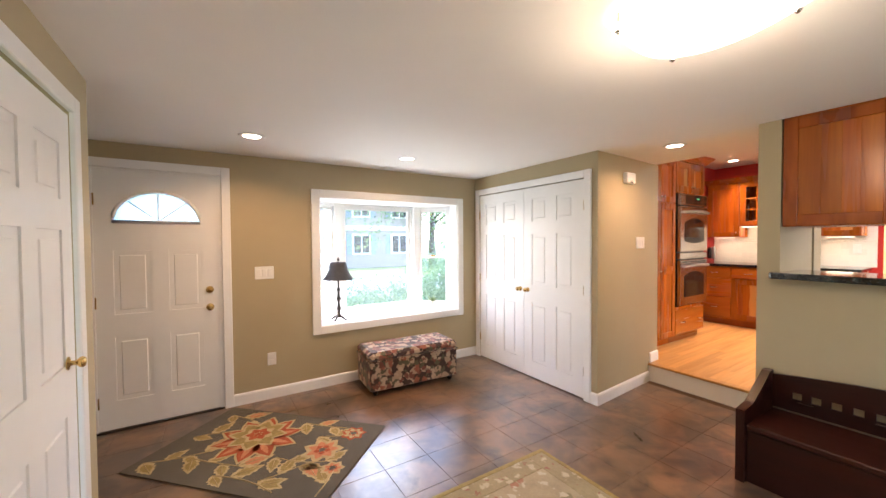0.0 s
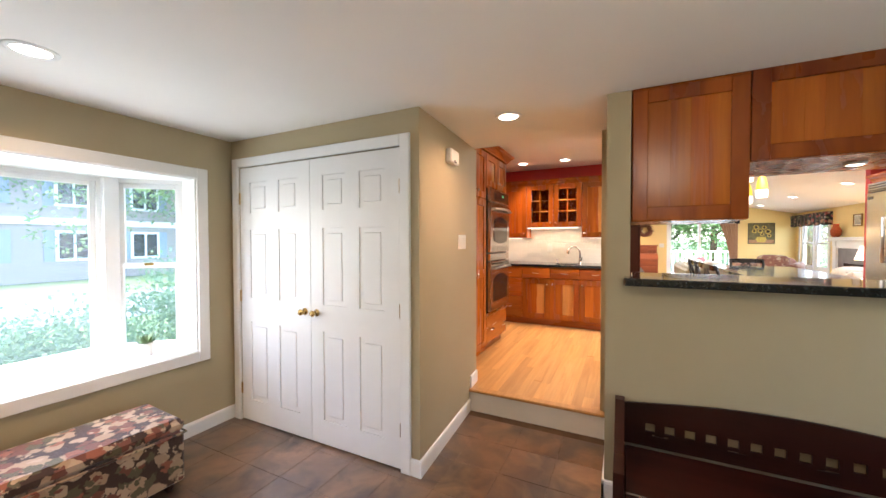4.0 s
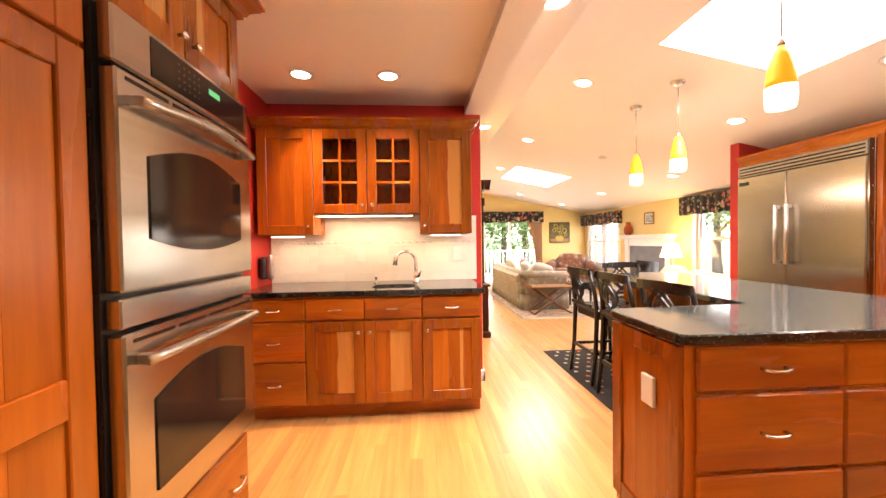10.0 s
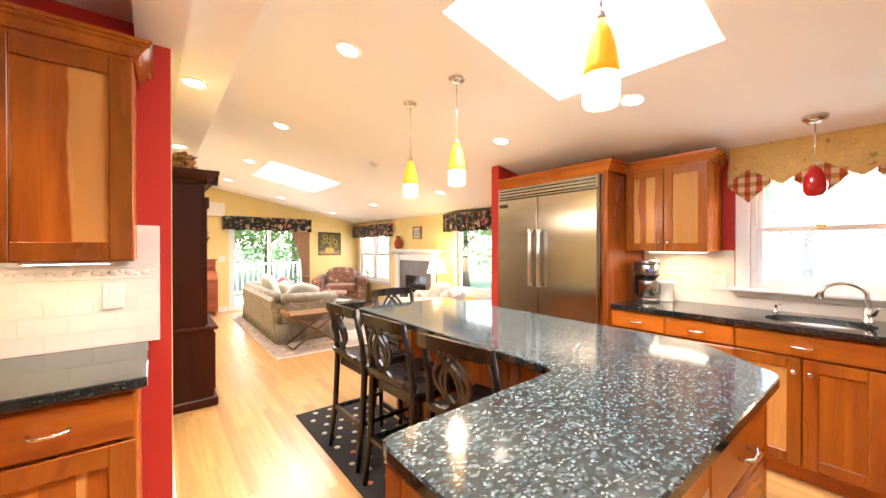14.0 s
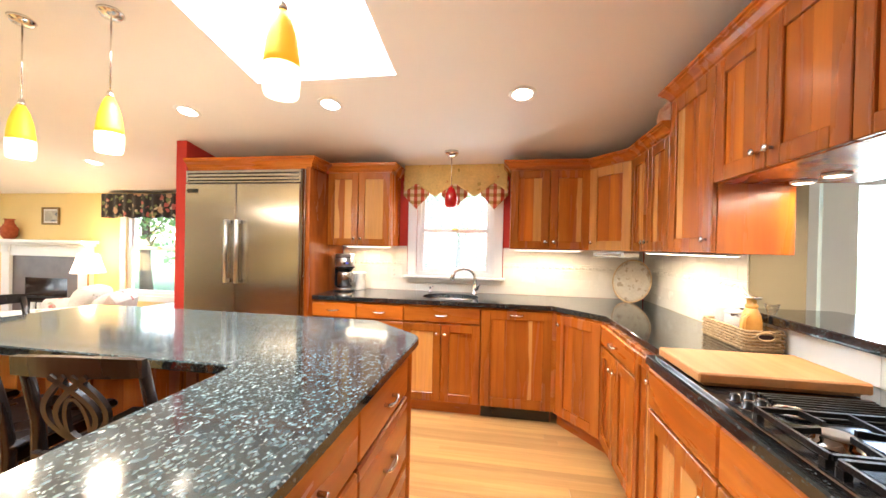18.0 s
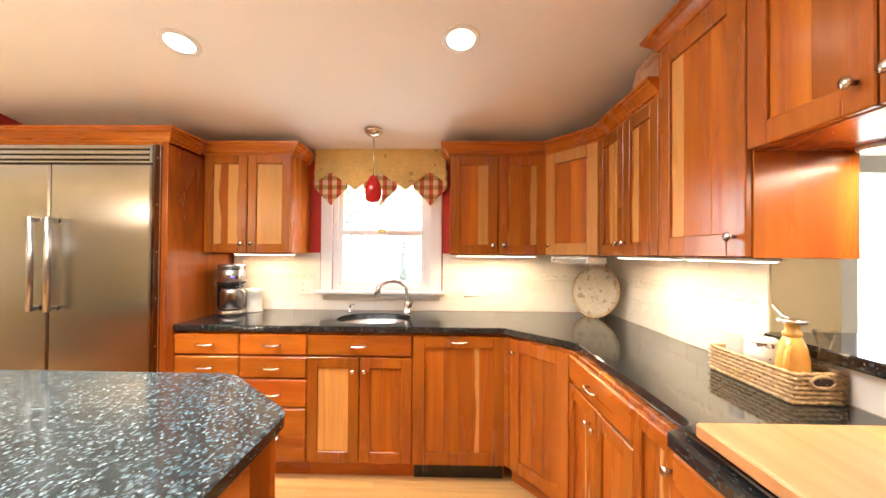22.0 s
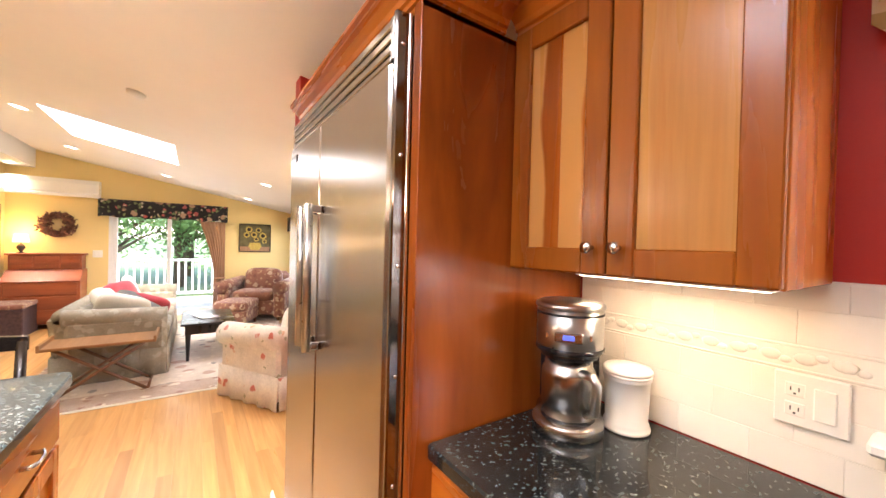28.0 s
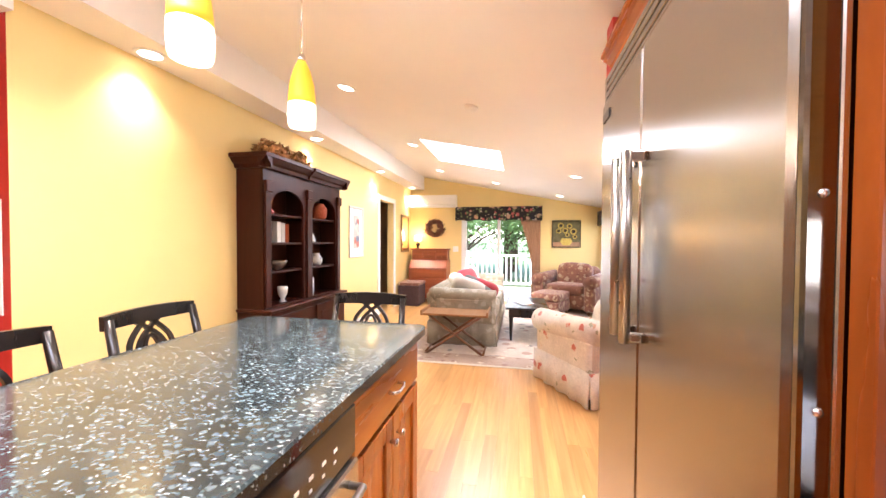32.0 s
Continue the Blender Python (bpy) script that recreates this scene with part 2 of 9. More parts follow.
# ---- materials ----
def mat(name, c1, c2=None, rough=0.5, metal=0.0, scale=(6, 6, 6), bump=0.0, bscale=60, detail=5.0, island=0.0, rand=0.0, coat=0.0, fine=0.12, distort=0.0, spec=0.5, sheen=0.0, rough_var=0.08, sap=None):
    """A surface with colour variation at two scales, grain and uneven gloss."""
    m = bpy.data.materials.new(name)
    m.use_nodes = True
    nt = m.node_tree
    n, l = nt.nodes, nt.links.new
    b = n["Principled BSDF"]
    c2 = c2 or tuple(x * 0.85 for x in c1)
    tc = n.new("ShaderNodeTexCoord")
    mp = n.new("ShaderNodeMapping")
    mp.inputs["Scale"].default_value = scale
    l(tc.outputs["Object"], mp.inputs[0])
    oi = n.new("ShaderNodeObjectInfo")
    if rand or island:
        cm = n.new("ShaderNodeCombineXYZ")
        mu = n.new("ShaderNodeMath")
        mu.operation, mu.inputs[1].default_value = "MULTIPLY", 37.0
        if island:
            ge = n.new("ShaderNodeNewGeometry")
            ad = n.new("ShaderNodeMath")
            l(ge.outputs["Random Per Island"], ad.inputs[0])
            l(oi.outputs["Random"], ad.inputs[1])
            l(ad.outputs[0], mu.inputs[0])
        else:
            l(oi.outputs["Random"], mu.inputs[0])
        for k in range(3):
            l(mu.outputs[0], cm.inputs[k])
        l(cm.outputs[0], mp.inputs["Location"])
    n1 = n.new("ShaderNodeTexNoise")
    n1.inputs["Scale"].default_value, n1.inputs["Detail"].default_value, n1.inputs["Distortion"].default_value = 1.0, detail, distort
    l(mp.outputs[0], n1.inputs["Vector"])
    mx = n.new("ShaderNodeMix")
    mx.data_type = "RGBA"
    mx.inputs[6].default_value, mx.inputs[7].default_value = (*c1, 1), (*c2, 1)
    rp = n.new("ShaderNodeMapRange")
    rp.inputs["From Min"].default_value, rp.inputs["From Max"].default_value = 0.3, 0.7
    l(n1.outputs[0], rp.inputs[0])
    l(rp.outputs[0], mx.inputs[0])
    col = mx.outputs[2]
    if sap:
        sr = n.new("ShaderNodeMapRange")
        sr.inputs["From Min"].default_value, sr.inputs["From Max"].default_value, sr.inputs["To Max"].default_value = 0.70, 0.95, 0.75
        l(ge.outputs["Random Per Island"], sr.inputs[0])
        sm = n.new("ShaderNodeMix")
        sm.data_type = "RGBA"
        sm.inputs[7].default_value = (*sap, 1)
        l(sr.outputs[0], sm.inputs[0])
        l(col, sm.inputs[6])
        col = sm.outputs[2]
    n2 = n.new("ShaderNodeTexNoise")
    n2.inputs["Scale"].default_value, n2.inputs["Detail"].default_value = 7.0, 4.0
    l(mp.outputs[0], n2.inputs["Vector"])
    hs = n.new("ShaderNodeHueSaturation")
    vr = n.new("ShaderNodeMapRange")
    vr.inputs["To Min"].default_value, vr.inputs["To Max"].default_value = 1 - fine, 1 + fine
    l(n2.outputs[0], vr.inputs[0])
    val = vr.outputs[0]
    for amount, src in ((island, "island"), (rand, "rand")):
        if amount:
            r2 = n.new("ShaderNodeMapRange")
            r2.inputs["To Min"].default_value, r2.inputs["To Max"].default_value = 1 - amount, 1 + amount
            if src == "island":
                l(ge.outputs["Random Per Island"], r2.inputs[0])
            else:
                l(oi.outputs["Random"], r2.inputs[0])
            mm = n.new("ShaderNodeMath")
            mm.operation = "MULTIPLY"
            l(val, mm.inputs[0])
            l(r2.outputs[0], mm.inputs[1])
            val = mm.outputs[0]
    l(val, hs.inputs["Value"])
    l(col, hs.inputs["Color"])
    l(hs.outputs[0], b.inputs["Base Color"])
    rr = n.new("ShaderNodeMapRange")
    rr.inputs["To Min"].default_value, rr.inputs["To Max"].default_value = max(0.02, rough - rough_var), min(1, rough + rough_var)
    l(n1.outputs[0], rr.inputs[0])
    l(rr.outputs[0], b.inputs["Roughness"])
    b.inputs["Metallic"].default_value = metal
    b.inputs["Coat Weight"].default_value = coat
    b.inputs["Coat Roughness"].default_value = 0.15
    b.inputs["Specular IOR Level"].default_value = spec
    b.inputs["Sheen Weight"].default_value = sheen
    if bump:
        n3 = n.new("ShaderNodeTexNoise")
        n3.inputs["Scale"].default_value, n3.inputs["Detail"].default_value = bscale, 3.0
        l(tc.outputs["Object"], n3.inputs["Vector"])
        bp = n.new("ShaderNodeBump")
        bp.inputs["Strength"].default_value, bp.inputs["Distance"].default_value = bump, 0.004
        l(n3.outputs[0], bp.inputs["Height"])
        l(bp.outputs[0], b.inputs["Normal"])
    return m


def nodes_of(m):
    return m.node_tree.nodes, m.node_tree.links.new, m.node_tree.nodes["Principled BSDF"]


def glow(name, color, strength):
    m = bpy.data.materials.new(name)
    m.use_nodes = True
    b = m.node_tree.nodes["Principled BSDF"]
    b.inputs["Base Color"].default_value = (*color, 1)
    b.inputs["Emission Color"].default_value = (*color, 1)
    b.inputs["Emission Strength"].default_value = strength
    return m


def glassy(name, color=(1, 1, 1), rough=0.0, alpha=0.12):
    """A thin pane: mostly see-through, with a mirror-like film."""
    m = bpy.data.materials.new(name)
    m.use_nodes = True
    n, l, b = nodes_of(m)
    n.remove(b)
    tr, gl, mx, lw = n.new("ShaderNodeBsdfTransparent"), n.new("ShaderNodeBsdfGlossy"), n.new("ShaderNodeMixShader"), n.new("ShaderNodeFresnel")
    tr.inputs[0].default_value = (*color, 1)
    gl.inputs["Roughness"].default_value = rough
    lw.inputs[0].default_value = 1.3
    half = n.new("ShaderNodeMath")
    half.operation, half.inputs[1].default_value = "MULTIPLY", 0.45
    l(lw.outputs[0], half.inputs[0])
    l(half.outputs[0], mx.inputs[0])
    l(tr.outputs[0], mx.inputs[1])
    l(gl.outputs[0], mx.inputs[2])
    l(mx.outputs[0], n["Material Output"].inputs[0])
    return m


frosted = bpy.data.materials.new("frosted_glass")
frosted.use_nodes = True
fn_, fl_k, fb_ = nodes_of(frosted)
ft_, fm_ = fn_.new("ShaderNodeBsdfTranslucent"), fn_.new("ShaderNodeMixShader")
ft_.inputs[0].default_value, fm_.inputs[0].default_value = (0.72, 0.82, 0.85, 1), 0.85
fb_.inputs["Base Color"].default_value, fb_.inputs["Roughness"].default_value = (0.6, 0.66, 0.68, 1), 0.15
fl_k(fb_.outputs[0], fm_.inputs[1])
fl_k(ft_.outputs[0], fm_.inputs[2])
fl_k(fm_.outputs[0], fn_["Material Output"].inputs[0])
CHERRY_L, CHERRY_D = (0.465, 0.140, 0.0145), (0.29, 0.062, 0.0065)
wood = mat("cabinet_wood", CHERRY_L, CHERRY_D, 0.27, scale=(9, 9, 0.9), rand=0.28, island=0.22, coat=0.08, spec=0.4, distort=0.4, sap=(0.56, 0.25, 0.06), fine=0.15)
wood_h = mat("cabinet_wood_level_grain", CHERRY_L, CHERRY_D, 0.27, scale=(0.9, 9, 9), rand=0.25, island=0.2, coat=0.08, spec=0.4, distort=0.4, sap=(0.56, 0.25, 0.06), fine=0.15)
stave_plain = mat("cabinet_staves", (0.465, 0.140, 0.0145), (0.285, 0.061, 0.0065), 0.26, scale=(13, 13, 0.8), rand=0.18, coat=0.04, spec=0.33, distort=0.5, fine=0.16)
sapwood = mat("sapwood_boards", (0.60, 0.31, 0.09), (0.46, 0.18, 0.036), 0.28, scale=(12, 12, 0.7), rand=0.18, coat=0.04, spec=0.33, distort=1.2, fine=0.18)


def streaked(name):
    """Cherry boards of which one long edge runs out into pale sapwood along a wavering line."""
    m = mat(name, (0.465, 0.140, 0.0145), (0.285, 0.061, 0.0065), 0.26, scale=(13, 13, 0.8), rand=0.16, coat=0.04, spec=0.33, distort=0.5, fine=0.16)
    n, l, b = nodes_of(m)
    src = b.inputs["Base Color"].links[0].from_socket
    tc, oi, sx, mp = n.new("ShaderNodeTexCoord"), n.new("ShaderNodeObjectInfo"), n.new("ShaderNodeSeparateXYZ"), n.new("ShaderNodeMapping")
    mp.inputs["Scale"].default_value = (4, 4, 2.4)
    cm = n.new("ShaderNodeCombineXYZ")
    r9 = n.new("ShaderNodeMath")
    r9.operation, r9.inputs[1].default_value = "MULTIPLY", 91.0
    l(oi.outputs["Random"], r9.inputs[0])
    for k in range(3):
        l(r9.outputs[0], cm.inputs[k])
    l(cm.outputs[0], mp.inputs["Location"])
    l(tc.outputs["Object"], mp.inputs[0])
    l(tc.outputs["Object"], sx.inputs[0])
    nz = n.new("ShaderNodeTexNoise")
    nz.inputs["Scale"].default_value, nz.inputs["Detail"].default_value = 1.0, 3.0
    l(mp.outputs[0], nz.inputs["Vector"])
    wob = n.new("ShaderNodeMath")
    wob.operation, wob.inputs[1].default_value, wob.inputs[2].default_value = "MULTIPLY_ADD", 0.07, -0.035
    l(nz.outputs[0], wob.inputs[0])
    add = n.new("ShaderNodeMath")
    l(sx.outputs[0], add.inputs[0])
    l(wob.outputs[0], add.inputs[1])
    thr = n.new("ShaderNodeMapRange")
    thr.inputs["To Min"].default_value, thr.inputs["To Max"].default_value = -0.035, 0.05
    l(oi.outputs["Random"], thr.inputs[0])
    df = n.new("ShaderNodeMath")
    df.operation = "SUBTRACT"
    l(thr.outputs[0], df.inputs[0])
    l(add.outputs[0], df.inputs[1])
    mask = n.new("ShaderNodeMapRange")
    mask.inputs["From Min"].default_value, mask.inputs["From Max"].default_value, mask.inputs["To Max"].default_value = -0.003, 0.006, 0.85
    l(df.outputs[0], mask.inputs[0])
    mx = n.new("ShaderNodeMix")
    mx.data_type = "RGBA"
    mx.inputs[7].default_value = (0.60, 0.30, 0.085, 1)
    l(mask.outputs[0], mx.inputs[0])
    l(src, mx.inputs[6])
    l(mx.outputs[2], b.inputs["Base Color"])
    return m


stave = streaked("streaked_cabinet_boards")
# cherry veneer with the shade on its panels put into a darker colour
veneer = mat("shaded_cherry_veneer", (0.37, 0.090, 0.0105), (0.15, 0.027, 0.0036), 0.26, scale=(5, 5, 0.9), rand=0.1, coat=0.06, spec=0.4, distort=0.9, fine=0.16)
oak_floor = mat("oak_plank", (0.52, 0.295, 0.108), (0.40, 0.205, 0.062), 0.31, scale=(0.8, 14, 14), rand=0.17, island=0.1, coat=0.1, distort=1.4, fine=0.14)
white_paint = mat("white_paint", (0.82, 0.82, 0.80), (0.77, 0.77, 0.755), 0.35, scale=(2, 2, 2), fine=0.02, bump=0.04, bscale=90)
ceiling_paint = mat("ceiling_paint", (0.87, 0.845, 0.80), (0.84, 0.815, 0.77), 0.7, scale=(0.7, 0.7, 0.7), fine=0.015, bump=0.08, bscale=160, spec=0.2)
khaki = mat("khaki_wall_paint", (0.43, 0.36, 0.225), (0.395, 0.33, 0.205), 0.55, scale=(0.9, 0.9, 0.9), fine=0.025, bump=0.1, bscale=180, spec=0.3)
yellow = mat("yellow_wall_paint", (0.83, 0.65, 0.29), (0.79, 0.61, 0.26), 0.55, scale=(0.9, 0.9, 0.9), fine=0.02, bump=0.1, bscale=180, spec=0.3)
red = mat("red_wall_paint", (0.50, 0.036, 0.026), (0.45, 0.030, 0.022), 0.5, scale=(1.2, 1.2, 1.2), fine=0.03, bump=0.1, bscale=180, spec=0.3)
tile_white = mat("white_tile_glaze", (0.82, 0.775, 0.70), (0.78, 0.735, 0.655), 0.25, spec=0.3, scale=(3, 3, 3), fine=0.03, rand=0.04, island=0.04)
grout = mat("pale_grout", (0.80, 0.755, 0.68), (0.76, 0.71, 0.63), 0.8, scale=(9, 9, 9), bump=0.2)
steel = mat("brushed_steel", (0.43, 0.405, 0.37), (0.40, 0.375, 0.345), 0.26, 1.0, scale=(1, 1, 500), fine=0.012, rough_var=0.01)
steel_dark = mat("polished_steel_edge", (0.24, 0.21, 0.19), (0.21, 0.185, 0.165), 0.1, 1.0, scale=(1, 1, 300), fine=0.02, rough_var=0.02)
n_, l_, b_ = nodes_of(steel)
tg_ = n_.new("ShaderNodeTangent")
tg_.direction_type, tg_.axis = "RADIAL", "Z"
l_(tg_.outputs[0], b_.inputs["Tangent"])
b_.inputs["Anisotropic"].default_value = 0.75
chrome = mat("polished_nickel", (0.74, 0.72, 0.68), (0.68, 0.66, 0.62), 0.2, 1.0, scale=(20, 20, 20), fine=0.05)
satin = mat("satin_steel_bar", (0.46, 0.445, 0.42), (0.42, 0.405, 0.38), 0.3, 1.0, scale=(20, 20, 20), fine=0.05)
steel_plain = mat("smooth_steel_door", (0.55, 0.51, 0.465), (0.50, 0.465, 0.42), 0.2, 1.0, scale=(2, 2, 60), fine=0.02, rough_var=0.03)
plastic = mat("white_plastic", (0.8, 0.78, 0.73), (0.77, 0.75, 0.70), 0.35, scale=(3, 3, 3), fine=0.01)
brass = mat("brass", (0.72, 0.5, 0.2), (0.6, 0.4, 0.14), 0.25, 1.0, scale=(20, 20, 20))
black_glass = mat("dark_oven_glass", (0.012, 0.01, 0.009), (0.02, 0.016, 0.014), 0.06, scale=(3, 3, 3))
black_iron = mat("black_cast_iron", (0.004, 0.004, 0.0045), (0.007, 0.007, 0.0075), 0.33, spec=0.28, scale=(30, 30, 30), bump=0.3, bscale=200)
black_enamel = mat("black_enamel", (0.012, 0.012, 0.014), (0.02, 0.02, 0.022), 0.12, scale=(6, 6, 6))
pane = glassy("window_glass")
def hazed(name, share):
    """Window glass with a pale translucent film that imitates the haze of glare."""
    m = glassy(name)
    n, l = m.node_tree.nodes, m.node_tree.links.new
    out = n["Material Output"].inputs[0]
    src = out.links[0].from_socket
    tr, mx = n.new("ShaderNodeBsdfTranslucent"), n.new("ShaderNodeMixShader")
    tr.inputs[0].default_value, mx.inputs[0].default_value = (0.93, 0.945, 0.95, 1), share
    l(src, mx.inputs[1])
    l(tr.outputs[0], mx.inputs[2])
    l(mx.outputs[0], out)
    return m


# share of the added glare film in the bay and sink panes
bay_pane, sink_pane = hazed("glare_bay_glass", 0.045), hazed("glare_sink_glass", 0.035)
can_glow = glow("downlight_lens", (1.0, 0.86, 0.68), 0.85)
FZ, CT = 0.185, 1.10

# ---- setting: foyer, kitchen, living room ----
def wall(name, boxes, material, label, rz=0):
    s = Shape()
    for b in boxes:
        s.box(*b)
    return struct(name, s, material, label, "wall")


CEIL, YD, KCEIL = 2.26, 3.94, 2.62
def vault(y):
    return 2.16 + 0.197 * (y + 2.98)


# front door wall with door and bay openings
wall("wall_north_foyer", [(-2.2, -0.93, YD, YD + 0.15, 0, CEIL), (-0.93, -0.06, YD, YD + 0.15, 2.06, CEIL), (-0.06, 0.78, YD, YD + 0.15, 0, CEIL),
     (0.78, 2.46, YD, YD + 0.15, 0, 0.62), (0.78, 2.46, YD, YD + 0.15, 1.92, CEIL), (2.46, 3.6, YD, YD + 0.15, 0, CEIL)], khaki, "khaki painted foyer wall around the front door")
wall("wall_west_foyer", [(-0.75, -0.63, -1.6, 1.45, 0, CEIL), (-0.75, -0.63, 1.45, 2.33, 2.03, CEIL), (-0.75, -0.63, 2.33, 2.6, 0, CEIL), (-2.2, -0.75, 2.48, 2.6, 0, CEIL), (-2.2, -2.08, 2.6, YD, 0, CEIL)], khaki, "khaki painted foyer wall with a closet door")
CW0, CW1 = (2.74, 2.17), (3.895, 2.25)     # ends of the slightly skewed corridor wall
def corridor(x):
    return CW0[1] + (CW1[1] - CW0[1]) * (x - CW0[0]) / (CW1[0] - CW0[0])


wc = Shape().prism([CW0, CW1, (CW1[0], CW1[1] + 0.12), (2.86, 2.30), (2.74, 2.30)], 0, CEIL)
for b in ((2.74, 2.86, 2.30, 3.84, 2.04, CEIL), (2.74, 2.86, 3.84, YD, 0, CEIL), (3.6, 3.725, 2.365, YD, 0, CEIL)):
    wc.box(*b)
struct("wall_closet", wc, khaki, "khaki painted wall around the double closet doors", "wall")
wall("wall_pass_through", [(3.05, 3.30, -1.5, -0.96, 0, vault(-0.4)), (3.05, 3.30, -0.96, 1.03, 0, 1.215), (3.05, 3.30, -0.96, 1.03, 2.32, 2.9), (3.05, 3.75, 1.03, 1.15, 0, 2.9), (3.75, 3.93, 1.02, 1.21, FZ, 2.9)], khaki, "khaki half wall under the pass-through")
wall("wall_south_foyer", [(-0.75, 0.7, -1.62, -1.5, 0, CEIL), (0.7, 1.55, -1.62, -1.5, 0, 0.85), (0.7, 1.55, -1.62, -1.5, 2.05, CEIL), (1.55, 1.75, -1.62, -1.5, 0, CEIL), (1.75, 2.62, -1.62, -1.5, 2.08, CEIL), (2.62, 3.05, -1.62, -1.5, 0, CEIL)], khaki, "khaki painted foyer wall with a glazed door")
wall("header_corridor", [(3.72, 3.84, 1.15, 2.42, CEIL, 2.9)], ceiling_paint, "painted header between the foyer and the kitchen")
struct("ceiling_foyer", Shape().box(-2.2, 3.05, -1.62, YD + 0.15, CEIL, CEIL + 0.1).box(3.05, 3.72, 1.15, YD + 0.15, CEIL, CEIL + 0.1), ceiling_paint, "flat off-white foyer ceiling", "ceiling")
struct("ceiling_kitchen", Shape().box(3.72, 7.2, 1.22, 3.1, KCEIL, KCEIL + 0.1), ceiling_paint, "flat off-white kitchen ceiling", "ceiling")
# kitchen
wall("wall_kitchen_south", [(3.05, 4.62, -2.47, -2.35, FZ - 0.2, 2.4), (4.62, 5.36, -2.47, -2.35, FZ - 0.2, 1.25), (4.62, 5.36, -2.47, -2.35, 2.12, 2.4), (5.36, 7.38, -2.47, -2.35, FZ - 0.2, 2.4)], red, "red painted kitchen wall behind the sink")
wall("wall_kitchen_corner", [(3.05, 3.30, -2.35, -1.5, 0, vault(-1.0))], khaki, "wall behind the corner cabinets")
wall("wall_fridge_end", [(7.29, 7.39, -3.1, -1.685, FZ, vault(-1.5) + 0.06)], red, "red painted wall end beside the refrigerator")
wall("wall_red_partition", [(6.92, 7.03, 1.084, 3.1, FZ, 2.75)], red, "red painted partition behind the bar sink")
wall("wall_kitchen_north", [(3.72, 5.45, 2.90, 3.02, FZ, 2.75), (5.45, 6.15, 2.90, 3.02, 2.2, 2.75), (6.15, 6.92, 2.90, 3.02, FZ, 2.75)], red, "red painted kitchen wall with a doorway")
wall("wall_back_hall", [(5.0, 7.0, 4.2, 4.3, FZ, 2.75), (5.0, 5.1, 3.02, 4.2, FZ, 2.75), (6.9, 7.0, 3.02, 4.2, FZ, 2.75)], yellow, "plain wall of the back hall")
# living room
wall("wall_living_north", [(6.92, 7.03, 1.08, 1.084, FZ, 2.75), (7.03, 11.65, 1.08, 1.2, FZ, 2.75), (11.65, 12.38, 1.08, 1.2, 2.2, 2.75), (12.38, 13.67, 1.08, 1.2, FZ, 2.75)], yellow, "yellow painted living room wall with a doorway")
wall("wall_living_east", [(13.55, 13.67, -0.08, 1.08, FZ, 3.0), (13.55, 13.67, -1.70, -0.08, 2.11, 3.0), (13.55, 13.67, -3.1, -1.70, FZ, 3.0)], yellow, "yellow painted end wall around the sliding door")
wall("wall_living_south", [(7.39, 8.5, -3.12, -3.0, FZ, 2.3), (8.5, 9.5, -3.12, -3.0, FZ, 0.8), (8.5, 9.5, -3.12, -3.0, 2.05, 2.3), (9.5, 11.86, -3.12, -3.0, FZ, 2.3), (11.86, 13.3, -3.12, -3.0, FZ, 0.76), (11.86, 13.3, -3.12, -3.0, 2.0, 2.3), (13.3, 13.67, -3.12, -3.0, FZ, 2.3)], yellow, "yellow painted living room wall with the fireplace")
wall("wall_side_room", [(11.2, 13.6, 3.2, 3.3, FZ, 2.75), (11.2, 11.3, 1.2, 3.2, FZ, 2.75), (13.5, 13.6, 1.2, 3.2, FZ, 2.75)], khaki, "tan wall of the side room")
struct("ceiling_side_rooms", Shape().box(11.2, 13.6, 1.2, 3.3, 2.62, 2.7).box(5.0, 7.0, 3.02, 4.3, 2.62, 2.7), ceiling_paint, "flat ceiling of the side rooms", "ceiling")
# vaulted ceiling with two skylight wells
SKY = [(5.18, 6.10, -1.0, 0.0), (10.0, 11.2, -1.08, -0.10)]
vs = Shape()
xs = [3.06, 5.18, 6.10, 10.0, 11.2, 13.67]
for i in range(5):
    for (ya, yb) in ((-3.12, -1.08), (-1.08, -1.0), (-1.0, -0.10), (-0.10, 0.0), (0.0, 0.80)):
        xa, xb = xs[i], xs[i + 1]
        if any(xa >= k[0] - 1e-4 and xb <= k[1] + 1e-4 and ya >= k[2] - 1e-4 and yb <= k[3] + 1e-4 for k in SKY):
            continue
        v = [(x, y, vault(y) + h) for h in (0, 0.12) for y in (ya, yb) for x in (xa, xb)]
        vs.add(v, [(0, 2, 3, 1), (4, 5, 7, 6), (0, 1, 5, 4), (2, 6, 7, 3), (0, 4, 6, 2), (1, 3, 7, 5)])
struct("ceiling_vault", vs, ceiling_paint, "sloped off-white ceiling with skylight wells", "ceiling")
struct("soffit_beam", Shape().box(3.30, 13.67, 0.77, 1.03, 2.62, 3.1).box(3.84, 13.67, 1.03, 1.22, 2.63, 3.1).box(3.84, 6.92, 1.03, 1.22, 2.545, 2.63), ceiling_paint, "long painted soffit beam with downlights", "ceiling")
